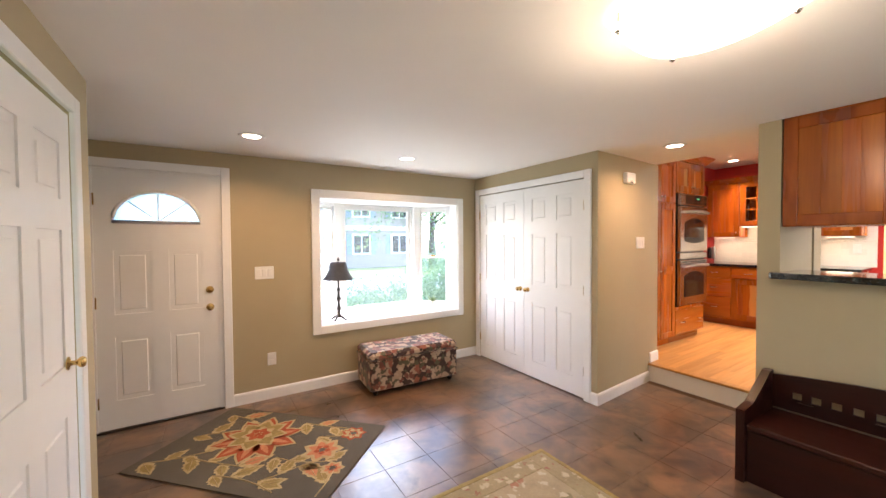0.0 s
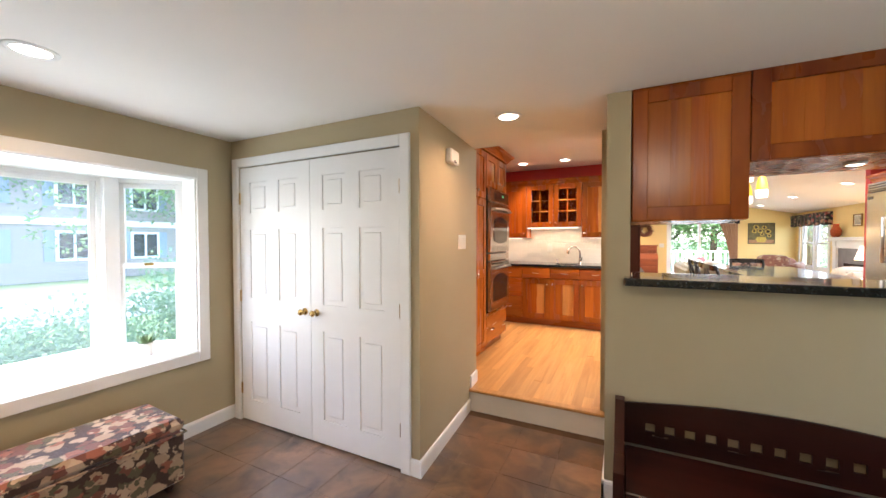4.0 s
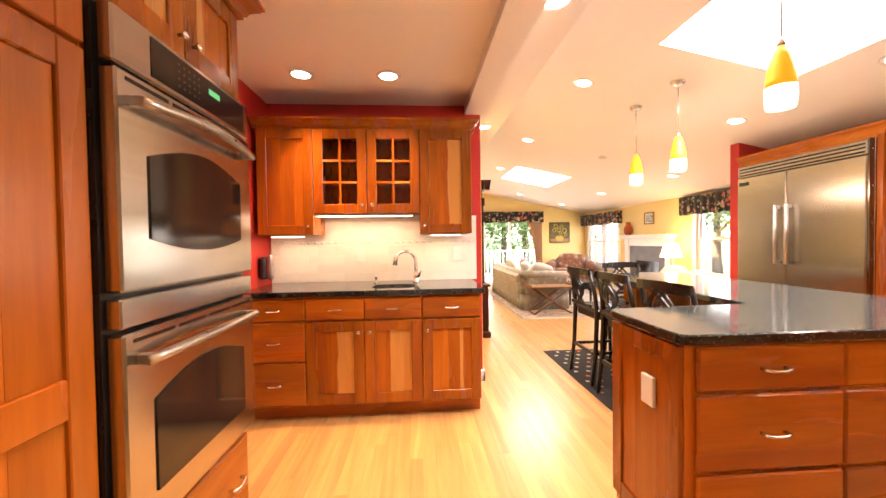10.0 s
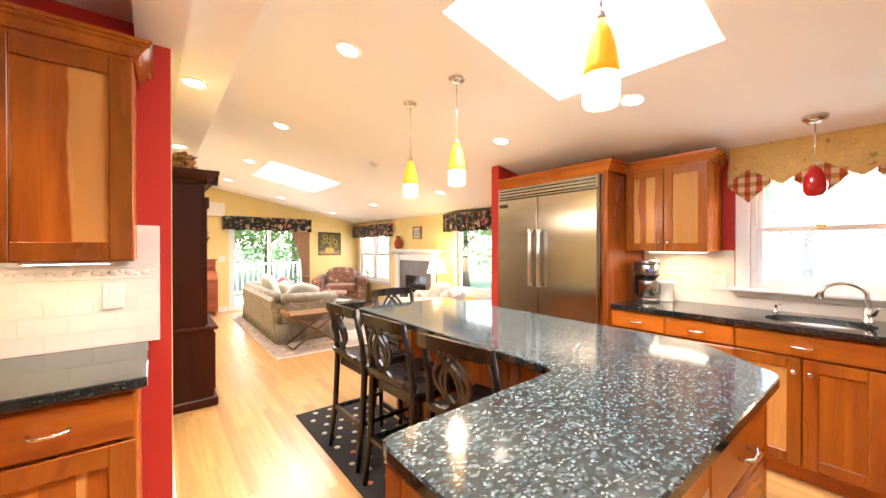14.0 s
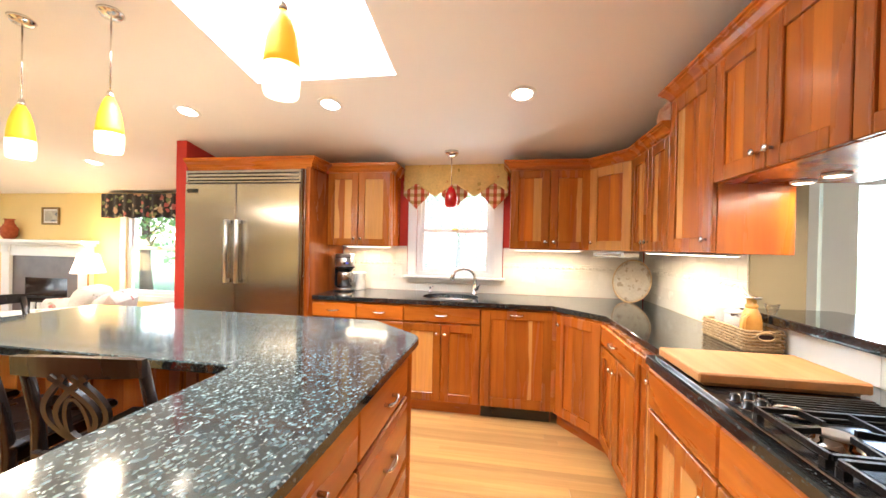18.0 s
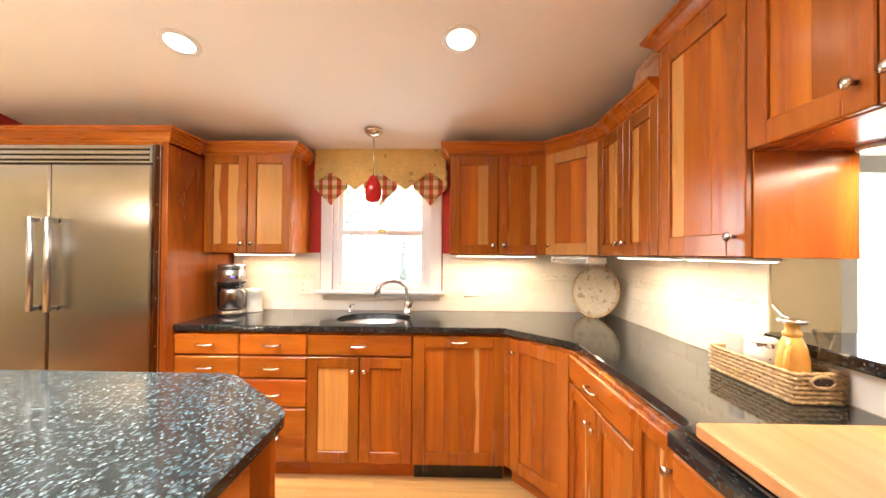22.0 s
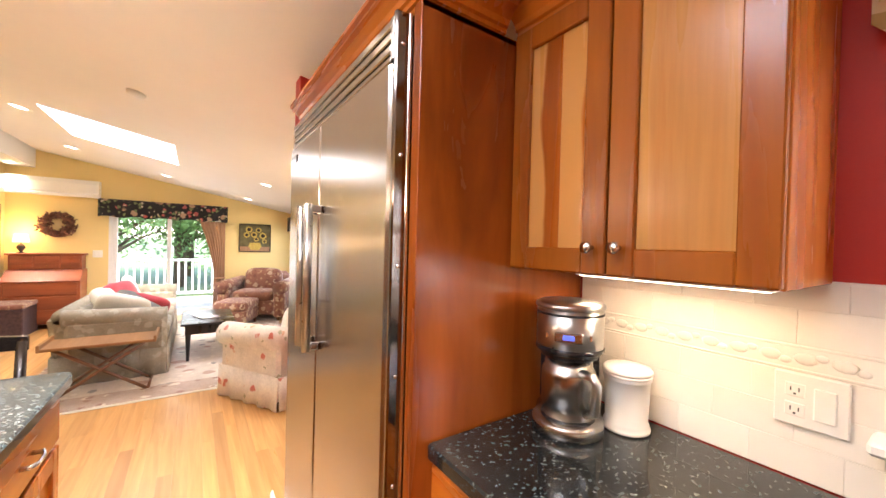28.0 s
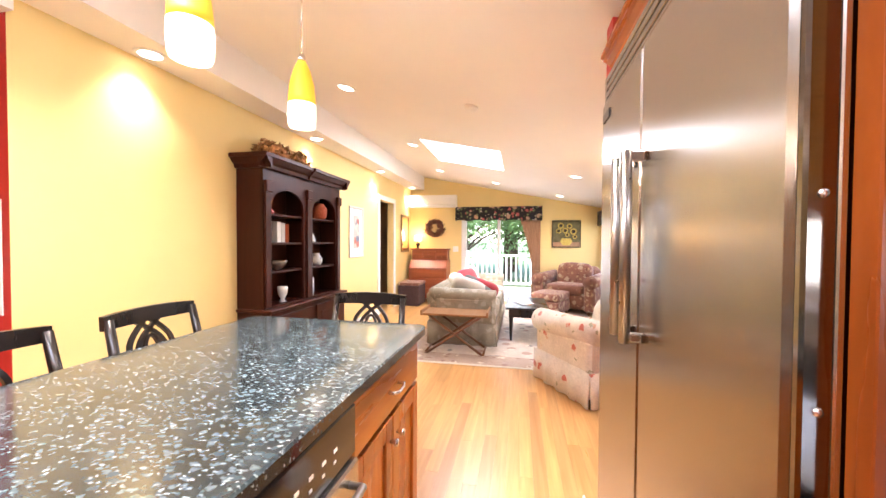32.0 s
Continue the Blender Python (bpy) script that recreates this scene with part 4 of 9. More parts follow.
# refrigerator and its surround
def refrigerator():
    X0, X1, Y = 6.165, 7.27, -1.70
    sp = thing("refrigerator_surround", pose(6.13, -2.0, FZ), "cherry panel and crown around the refrigerator", "cabinet")
    o = Shape(pose(-6.13, 2.0, -FZ))
    o.box(6.118, 6.155, -2.345, -1.695, FZ, 2.17, 0.002)
    part("side_panel", o, veneer, sp, "cherry veneer panel darkened for its shade")
    part("crown", Shape(pose(-6.13, 2.0, -FZ)).box(6.118, 7.285, -2.345, -1.70, 2.155, 2.17).moulding(CROWN, [(7.28, -1.70), (6.118, -1.70), (6.118, -1.96)], 2.17), wood_h, sp)
    f = thing("refrigerator", pose((X0 + X1) / 2, -2.0, FZ), "wide stainless steel side-by-side refrigerator", "refrigerator")
    def S():
        return Shape(pose(-(X0 + X1) / 2, 2.0, -FZ))
    part("body", S().box(X0, X1, -2.33, Y - 0.002, FZ + 0.01, 2.15), steel, f)
    xm = 6.765
    for (a, b, hx) in ((X0 + 0.012, xm - 0.003, xm - 0.05), (xm + 0.003, X1 - 0.008, xm + 0.05)):
        d = part("door", S().box(a, b, Y, Y + 0.055, FZ + 0.12, 2.03, 0.008), steel, f)
        h = S()
        h.tube([(hx, Y + 0.105, 1.19), (hx, Y + 0.105, 1.72)], 0.015, 14)
        h.box(hx - 0.012, hx + 0.012, Y + 0.054, Y + 0.112, 1.194, 1.219, 0.004).box(hx - 0.012, hx + 0.012, Y + 0.054, Y + 0.112, 1.691, 1.716, 0.004)
        part("handle", h, satin, d)
    part("side_trim", S().box(X0 - 0.006, X0 + 0.010, Y - 0.03, Y + 0.05, FZ + 0.01, 2.15, 0.004), steel_dark, f)
    for z in (0.45, 0.72, 0.99, 1.26, 1.53, 1.80, 2.07):
        sc = S().lathe([(0.006, 0), (0.006, 0.002), (0.0, 0.0035)], 10, Matrix.Translation((X0 - 0.0055, Y + 0.03, z)) @ pose(0, 0, 0, 0, -90))
        part("screw", sc, chrome, f)
    part("bright_strip", S().box(X0 - 0.0095, X0 - 0.0045, Y + 0.006, Y + 0.016, FZ + 0.01, 2.15, 0.002), chrome, f, "bright polished edge strip")
    g = part("grille", S().box(X0 + 0.012, X1 - 0.008, Y, Y + 0.02, 2.035, 2.145, 0.004), black_enamel, f, "dark slots of the top grille")
    for z0, z1 in ((2.037, 2.052), (2.06, 2.082), (2.09, 2.112), (2.12, 2.143)):
        part("slat", S().box(X0 + 0.03, X1 - 0.03, Y + 0.02, Y + 0.046, z0, z1, 0.003), steel, g)
    for a in (X0 + 0.012, X1 - 0.029):
        part("grille_end", S().box(a, a + 0.018, Y + 0.02, Y + 0.048, 2.036, 2.144, 0.003), steel, g)
    part("toe_grille", S().box(X0 + 0.012, X1 - 0.008, Y - 0.02, Y + 0.02, FZ + 0.01, FZ + 0.11), black_enamel, f)
    for hx in (xm - 0.05, xm + 0.05):
        for za in (1.19, 1.6875):
            part("handle_cap", S().box(hx - 0.0135, hx + 0.0135, Y + 0.054, Y + 0.066, za + 0.004, za + 0.0285, 0.003), steel_dark, f)
    part("badge", S().box(7.13, 7.235, Y + 0.055, Y + 0.06, 1.95, 1.985, 0.002), black_enamel, f, "small dark maker's badge")


refrigerator()

# ---- stone tops ----
def speckled(name, ground, ground2, flecks, rough=0.1):
    """Polished stone with irregular mineral flakes: rows of scale, colour, edge, core, share."""
    m = mat(name, ground, ground2, rough, scale=(14, 14, 14), fine=0.3, coat=0.2, rough_var=0.03)
    n, l, b = nodes_of(m)
    src = b.inputs["Base Color"].links[0].from_socket
    tc = n.new("ShaderNodeTexCoord")
    for k, (sc, col, lo, hi, share) in enumerate(flecks):
        v = n.new("ShaderNodeTexVoronoi")
        v.feature = "F1"
        v.inputs["Scale"].default_value = sc
        nz = n.new("ShaderNodeTexNoise")
        nz.inputs["Scale"].default_value = 55
        nz.inputs["Detail"].default_value = 4
        mv = n.new("ShaderNodeMix")
        mv.data_type = "VECTOR"
        mv.inputs[0].default_value = 0.022
        ofs = n.new("ShaderNodeMapping")
        ofs.inputs["Location"].default_value = (0.37 * k, 0.21 * k, 0.11 * k)
        ofs.inputs["Rotation"].default_value = (0, 0, 0.9 * k)
        ofs.inputs["Scale"].default_value = (1.0, 0.6, 1.0)
        l(tc.outputs["Object"], nz.inputs["Vector"])
        l(tc.outputs["Object"], mv.inputs[4])
        l(nz.outputs[1], mv.inputs[5])
        l(mv.outputs[1], ofs.inputs[0])
        l(ofs.outputs[0], v.inputs["Vector"])
        r = n.new("ShaderNodeMapRange")
        r.inputs["From Min"].default_value, r.inputs["From Max"].default_value = lo, hi
        l(v.outputs["Distance"], r.inputs[0])
        sp = n.new("ShaderNodeSeparateColor")
        l(v.outputs["Color"], sp.inputs[0])
        gt = n.new("ShaderNodeMath")
        gt.operation, gt.inputs[1].default_value = "LESS_THAN", share
        l(sp.outputs[0], gt.inputs[0])
        mu = n.new("ShaderNodeMath")
        mu.operation = "MULTIPLY"
        l(gt.outputs[0], mu.inputs[0])
        l(r.outputs[0], mu.inputs[1])
        mx = n.new("ShaderNodeMix")
        mx.data_type = "RGBA"
        mx.inputs[7].default_value = (*col, 1)
        l(mu.outputs[0], mx.inputs[0])
        l(src, mx.inputs[6])
        src = mx.outputs[2]
    l(src, b.inputs["Base Color"])
    return m


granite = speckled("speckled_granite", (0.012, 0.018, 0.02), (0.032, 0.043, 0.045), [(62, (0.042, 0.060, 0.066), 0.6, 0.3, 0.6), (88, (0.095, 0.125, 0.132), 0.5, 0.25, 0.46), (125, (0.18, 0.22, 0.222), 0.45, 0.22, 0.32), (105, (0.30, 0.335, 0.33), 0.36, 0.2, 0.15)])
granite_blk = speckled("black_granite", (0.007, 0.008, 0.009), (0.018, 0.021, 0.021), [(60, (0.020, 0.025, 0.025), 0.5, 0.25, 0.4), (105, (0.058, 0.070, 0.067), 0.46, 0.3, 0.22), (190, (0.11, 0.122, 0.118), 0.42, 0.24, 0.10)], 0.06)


def rounded(poly, r, n=5):
    """The outline with its corners rounded."""
    out = []
    k = len(poly)
    for i in range(k):
        p, a, b = Vector(poly[i]), Vector(poly[i - 1]), Vector(poly[(i + 1) % k])
        rr = min(r, (a - p).length * 0.45, (b - p).length * 0.45)
        s, e = p + (a - p).normalized() * rr, p + (b - p).normalized() * rr
        for j in range(n + 1):
            t = j / n
            out.append(tuple((1 - t) ** 2 * s + 2 * t * (1 - t) * p + t * t * e))
    return out


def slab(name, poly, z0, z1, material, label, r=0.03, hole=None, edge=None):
    """A stone top with eased edges and, where asked, a sink cut-out."""
    outline = rounded([tuple(p) for p in poly], r)
    bm = bmesh.new()
    e = 0.005
    cx, cy = sum(p[0] for p in outline) / len(outline), sum(p[1] for p in outline) / len(outline)
    def ring(pts, z, inset=0.0):
        vs = []
        k = len(pts)
        for i in range(k):
            p, a, b = Vector(pts[i]), Vector(pts[i - 1]), Vector(pts[(i + 1) % k])
            d = (b - a).normalized()
            vs.append(bm.verts.new((p.x - d.y * inset, p.y + d.x * inset, z)))
        return vs
    area = sum(outline[i - 1][0] * outline[i][1] - outline[i][0] * outline[i - 1][1] for i in range(len(outline)))
    if area < 0:
        outline = outline[::-1]
    rings = [ring(outline, z0, e), ring(outline, z0 + e), ring(outline, z1 - e), ring(outline, z1, e)]
    for a, b in zip(rings, rings[1:]):
        for i in range(len(a)):
            bm.faces.new((a[i - 1], a[i], b[i], b[i - 1]))
    if hole:
        hv = [[bm.verts.new((x, y, z)) for x, y in hole] for z in (z1, z0)]
        for i in range(len(hole)):
            bm.faces.new((hv[0][i - 1], hv[0][i], hv[1][i], hv[1][i - 1]))
        for rg, h in ((rings[-1], hv[0]), (rings[0], hv[1])):
            ed = []
            for loop in (rg, h):
                for i in range(len(loop)):
                    ed.append(bm.edges.get((loop[i - 1], loop[i])))
            bmesh.ops.triangle_fill(bm, use_beauty=True, edges=ed)
    else:
        bm.faces.new(rings[-1])
        bm.faces.new(rings[0][::-1])
    bmesh.ops.recalc_face_normals(bm, faces=bm.faces)
    o = thing(name, pose(0, 0, 0), label, "countertop")
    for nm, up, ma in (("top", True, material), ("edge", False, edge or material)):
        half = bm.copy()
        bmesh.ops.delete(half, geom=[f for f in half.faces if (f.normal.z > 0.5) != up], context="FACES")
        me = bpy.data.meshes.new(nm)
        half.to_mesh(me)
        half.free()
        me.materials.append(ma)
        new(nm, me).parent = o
    bm.free()
    return o


def oval(cx, cy, a, b, n=28, p=1.0):
    return [(cx + a * math.copysign(abs(math.cos(2 * math.pi * i / n)) ** p, math.cos(2 * math.pi * i / n)), cy + b * math.copysign(abs(math.sin(2 * math.pi * i / n)) ** p, math.sin(2 * math.pi * i / n))) for i in range(n)]


# edge takes the black granite to imitate the dark look of the vertical faces
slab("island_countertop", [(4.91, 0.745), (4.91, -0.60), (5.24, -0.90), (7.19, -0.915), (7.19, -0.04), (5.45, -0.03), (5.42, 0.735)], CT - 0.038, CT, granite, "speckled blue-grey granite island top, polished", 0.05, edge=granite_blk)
SINK_S, SINK_W = oval(4.97, -2.02, 0.24, 0.19, p=0.8), oval(6.51, 1.83, 0.13, 0.16, p=0.45)
slab("countertop", [(6.113, -2.338), (6.113, -1.735), (4.16, -1.735), (3.85, -1.39), (3.85, -0.56), (3.94, -0.52), (3.94, 1.025), (3.312, 1.025), (3.312, -2.338)], CT - 0.038, CT, granite_blk, "polished black granite counter along the sink and cooktop", 0.015, SINK_S)
slab("countertop", [(6.29, 2.892), (6.29, 1.17), (6.908, 1.17), (6.908, 2.892)], CT - 0.038, CT, granite_blk, "polished black granite bar sink counter", 0.015, SINK_W)
slab("bar_ledge", [(2.93, 1.06), (2.93, -0.95), (3.36, -0.95), (3.36, 1.02), (3.06, 1.02), (3.06, 1.06)], 1.217, 1.257, granite_blk, "black granite ledge on the pass-through wall", 0.03)

# island boxes
SAP[0] = 0.12
IH = CT - FZ - 0.04
cabinet("cherry island cabinet with three drawers", 4.95, 0.70, FZ, -90, 0.60, 0.20, IH, [("drawer", 0.03, 0.60, 0.70, 0.865), ("drawer", 0.03, 0.60, 0.41, 0.69), ("drawer", 0.03, 0.60, 0.11, 0.40)], True, "island cabinets")
cabinet("cherry island cabinet with three drawers", 4.95, 0.10, FZ, -90, 0.55, 0.20, IH, [("drawer", 0, 0.55, 0.70, 0.865), ("drawer", 0, 0.55, 0.41, 0.69), ("drawer", 0, 0.55, 0.11, 0.40)], True, "island cabinets")
ec = cabinet("cherry island end panel with an outlet", 5.40, 0.705, FZ, 180, 0.45, 0.35, IH, [("door", 0.0, 0.45, 0.05, 0.865, "")], False, "island cabinets")
part("outlet_plate", Shape().box(0.24, 0.315, -0.028, -0.012, 0.58, 0.70, 0.003), white_paint, ec)
cabinet("cherry island core cabinet", 5.15, 0.35, FZ, 0, 0.26, 0.05, IH, [], False, "island cabinets")
cabinet("cherry island back panel under the overhang", 5.42, -0.30, FZ, 180, 0.22, 0.25, IH, [], False, "island cabinets")
cabinet("cherry island cabinet row behind the stools", 7.12, -0.36, FZ, 180, 1.75, 0.10, IH, [("door", 0.0, 0.58, 0.06, 0.865, ""), ("door", 0.58, 1.16, 0.06, 0.865, ""), ("door", 1.16, 1.75, 0.06, 0.865, "")], False, "island cabinets")
na = math.degrees(math.atan2(-0.86 + 0.585, 5.225 - 4.95))
nl = math.hypot(0.275, 0.275)
nc = cabinet("angled narrow cherry island cabinet with a towel rail", 4.95, -0.585, FZ, na, nl, 0.10, IH, [("door", 0.02, nl - 0.02, 0.05, 0.865, "")], False, "island cabinets")
part("towel_rail", Shape().tube([(0.06 + 0.27 * i / 8, -0.022 - 0.04 * math.sin(math.pi * i / 8) ** 0.5, 0.80 - 0.02 * math.sin(math.pi * i / 8)) for i in range(9)], 0.006, 8), chrome, nc, "curved nickel towel rail")
part("outlet_plate", Shape().box(0.14, 0.205, -0.028, -0.012, 0.58, 0.70, 0.003), white_paint, nc)
cabinet("cherry island cabinet with a drawer over two doors", 6.50, -0.87, FZ, 0, 0.62, 0.48, IH, [("drawer", 0, 0.62, 0.70, 0.865), ("door", 0, 0.31, 0.11, 0.69, "r"), ("door", 0.31, 0.62, 0.11, 0.69, "l")], True, "island cabinets")
cabinet("cherry island cabinet beside the drawer dishwasher", 5.23, -0.87, FZ, 0, 0.66, 0.48, IH, [("drawer", 0, 0.66, 0.70, 0.865), ("door", 0, 0.33, 0.11, 0.69, "r"), ("door", 0.33, 0.66, 0.11, 0.69, "l")], True, "island cabinets")
um = thing("microwave_drawer", pose(5.89, -0.87, FZ), "stainless undercounter appliance with black controls", "appliance")
part("body", Shape().box(0.003, 0.607, 0.0, 0.48, 0.0, IH), black_enamel, um)
part("control_panel", Shape().box(0.005, 0.605, -0.03, -0.001, 0.74, 0.868, 0.004), black_glass, um)
part("door", Shape().box(0.005, 0.605, -0.04, -0.001, 0.11, 0.73, 0.006), steel, um)
for k in range(9):
    part("button", Shape().box(0.09 + 0.05 * k, 0.105 + 0.05 * k, -0.0315, -0.0295, 0.80, 0.808), plastic, um)
    part("button", Shape().box(0.09 + 0.05 * k, 0.10 + 0.05 * k, -0.0315, -0.0295, 0.775, 0.781), plastic, um)
part("handle", Shape().tube([(0.06, -0.041, 0.69), (0.06, -0.075, 0.69), (0.30, -0.082, 0.69), (0.55, -0.075, 0.69), (0.55, -0.041, 0.69)], 0.010, 10), satin, um)

# ---- foyer ----
slate = mat("slate_tile", (0.055, 0.031, 0.019), (0.27, 0.152, 0.078), 0.31, spec=0.75, coat=0.1, scale=(2.2, 2.2, 2.2), rand=0.1, fine=0.2, distort=0.9, bump=0.25, bscale=14, detail=6)
n_, l_, b_ = nodes_of(slate)
b_.inputs["Coat Weight"].default_value, b_.inputs["Coat Roughness"].default_value = 0.45, 0.22
ge_, mp_ = n_.new("ShaderNodeNewGeometry"), n_["Mapping"]
for k_ in ("Vector", "Location"):
    slate.node_tree.links.remove(mp_.inputs[k_].links[0])
l_(ge_.outputs["Position"], mp_.inputs["Vector"])
for k_, (col_, sc_, lo_, hi_) in enumerate((((0.060, 0.046, 0.042, 1), 1.1, 0.48, 0.68), ((0.024, 0.015, 0.011, 1), 1.7, 0.5, 0.72), ((0.19, 0.115, 0.07, 1), 2.0, 0.52, 0.76))):
    blue_ = n_.new("ShaderNodeMix")
    blue_.data_type = "RGBA"
    blue_.inputs[7].default_value = col_
    nz_ = n_.new("ShaderNodeTexNoise")
    nz_.inputs["Scale"].default_value, nz_.inputs["Detail"].default_value, nz_.inputs["Distortion"].default_value = sc_, 6, 0.9
    of_ = n_.new("ShaderNodeMapping")
    of_.inputs["Location"].default_value = (4.0 * k_ + 2, 1.3 * k_, 0)
    mr_ = n_.new("ShaderNodeMapRange")
    mr_.inputs["From Min"].default_value, mr_.inputs["From Max"].default_value, mr_.inputs["To Max"].default_value = lo_, hi_, 0.8
    l_(n_["Mapping"].outputs[0], of_.inputs[0])
    l_(of_.outputs[0], nz_.inputs["Vector"])
    l_(nz_.outputs[0], mr_.inputs[0])
    l_(mr_.outputs[0], blue_.inputs[0])
    l_(b_.inputs["Base Color"].links[0].from_socket, blue_.inputs[6])
    l_(blue_.outputs[2], b_.inputs["Base Color"])


def flowers(name, ground, cols, scale, rough=0.85, cut=0.5):
    """A woven floral print: blotches of several colours on a ground."""
    m = mat(name, ground, tuple(c * 0.8 for c in ground), rough, scale=(8, 8, 8), fine=0.2, bump=0.4, bscale=260, sheen=0.2)
    n, l, b = nodes_of(m)
    tc = n.new("ShaderNodeTexCoord")
    src = b.inputs["Base Color"].links[0].from_socket
    for k, (col, sc, amt) in enumerate(cols):
        nz = n.new("ShaderNodeTexNoise")
        nz.inputs["Scale"].default_value, nz.inputs["Detail"].default_value = sc * scale * 1.6, 2
        mp = n.new("ShaderNodeMix")
        mp.data_type, mp.inputs[0].default_value = "VECTOR", 0.06
        l(tc.outputs["Object"], nz.inputs["Vector"])
        l(tc.outputs["Object"], mp.inputs[4])
        l(nz.outputs[1], mp.inputs[5])
        ofs = n.new("ShaderNodeMapping")
        ofs.inputs["Location"].default_value = (k * 3.1, k * 1.7, k * 2.3)
        l(mp.outputs[1], ofs.inputs[0])
        v = n.new("ShaderNodeTexVoronoi")
        v.inputs["Scale"].default_value = sc * scale
        l(ofs.outputs[0], v.inputs["Vector"])
        sp = n.new("ShaderNodeSeparateColor")
        l(v.outputs["Color"], sp.inputs[0])
        gt = n.new("ShaderNodeMath")
        gt.operation, gt.inputs[1].default_value = "LESS_THAN", amt
        l(sp.outputs[0], gt.inputs[0])
        ds = n.new("ShaderNodeMapRange")
        ds.inputs["From Min"].default_value, ds.inputs["From Max"].default_value = cut, cut - 0.08
        l(v.outputs["Distance"], ds.inputs[0])
        mu = n.new("ShaderNodeMath")
        mu.operation = "MULTIPLY"
        l(gt.outputs[0], mu.inputs[0])
        l(ds.outputs[0], mu.inputs[1])
        mx = n.new("ShaderNodeMix")
        mx.data_type = "RGBA"
        mx.inputs[7].default_value = (*col, 1)
        l(mu.outputs[0], mx.inputs[0])
        l(src, mx.inputs[6])
        src = mx.outputs[2]
    l(src, b.inputs["Base Color"])
    return m


ottoman_print = flowers("dark_floral_print", (0.055, 0.026, 0.018), [((0.40, 0.27, 0.17), 1.0, 0.5), ((0.28, 0.09, 0.05), 1.2, 0.34), ((0.10, 0.085, 0.045), 1.5, 0.34), ((0.46, 0.33, 0.22), 1.5, 0.36), ((0.17, 0.055, 0.035), 1.4, 0.25)], 12, cut=0.55)
dark_bench = mat("dark_mahogany", (0.034, 0.0068, 0.0036), (0.015, 0.0032, 0.002), 0.34, scale=(10, 1.2, 10), spec=0.32, rand=0.1)
bronze = mat("dark_bronze", (0.05, 0.042, 0.035), (0.03, 0.025, 0.02), 0.4, 0.7, scale=(20, 20, 20), bump=0.3)
shade_cloth = mat("charcoal_lampshade", (0.055, 0.055, 0.06), (0.04, 0.04, 0.045), 0.85, scale=(40, 40, 40), bump=0.3, bscale=300)


def panel_door(name, m, w, h, cols, rows, label, extra=(), t=0.036, knob_at=None, category="door"):
    """A raised-panel door. rows: pairs of panel bottom and top; extra: further holes."""
    d = thing(name, m, label, category, kind="structure")
    holes, panels = [], []
    st = 0.115 if w > 0.7 else 0.10
    pw = (w - st * (cols + 1)) / cols
    for c in range(cols):
        x0 = st + c * (pw + st)
        for z0, z1 in rows:
            holes.append([(x0, z0), (x0 + pw, z0), (x0 + pw, z1), (x0, z1)])
            panels.append((x0, x0 + pw, z0, z1))
    part("slab", holed([(0, 0), (w, 0), (w, h), (0, h)], holes + list(extra), -t, 0), white_paint, d)
    for (a, b, c, e) in panels:
        p = Shape().box(a + 0.0005, b - 0.0005, -t + 0.007, -0.007, c + 0.0005, e - 0.0005)
        p.box(a + 0.035, b - 0.035, -t + 0.002, -0.002, c + 0.035, e - 0.035, 0.0048)
        part("panel", p, white_paint, d)
    if knob_at:
        for kx, kz in knob_at:
            s = Shape(pose(kx, -t, kz, 90)).lathe([(0.026, 0), (0.026, 0.004), (0.010, 0.008), (0.009, 0.026), (0.019, 0.034), (0.023, 0.044), (0.017, 0.053), (0, 0.056)], 18)
            part("knob", s, brass, d, "polished brass knob")
    return d


def casing(name, x0, x1, z0, z1, m, label, w=0.07, sill=False):
    """A moulded frame round an opening; the wall face is the local plane y = 0, the room at negative y."""
    c = thing(name, m, label, "trim", kind="structure")
    zb = z0 - (w if sill else 0)
    part("side", Shape().box(x0 - w, x0, -0.02, 0.003, zb, z1 + w, 0.004), white_paint, c)
    part("side", Shape().box(x1, x1 + w, -0.02, 0.003, zb, z1 + w, 0.004), white_paint, c)
    part("head", Shape().box(x0, x1, -0.0195, 0.003, z1, z1 + w, 0.004), white_paint, c)
    if sill:
        part("apron", Shape().box(x0, x1, -0.0195, 0.003, z0 - w, z0, 0.004), white_paint, c)
    return c


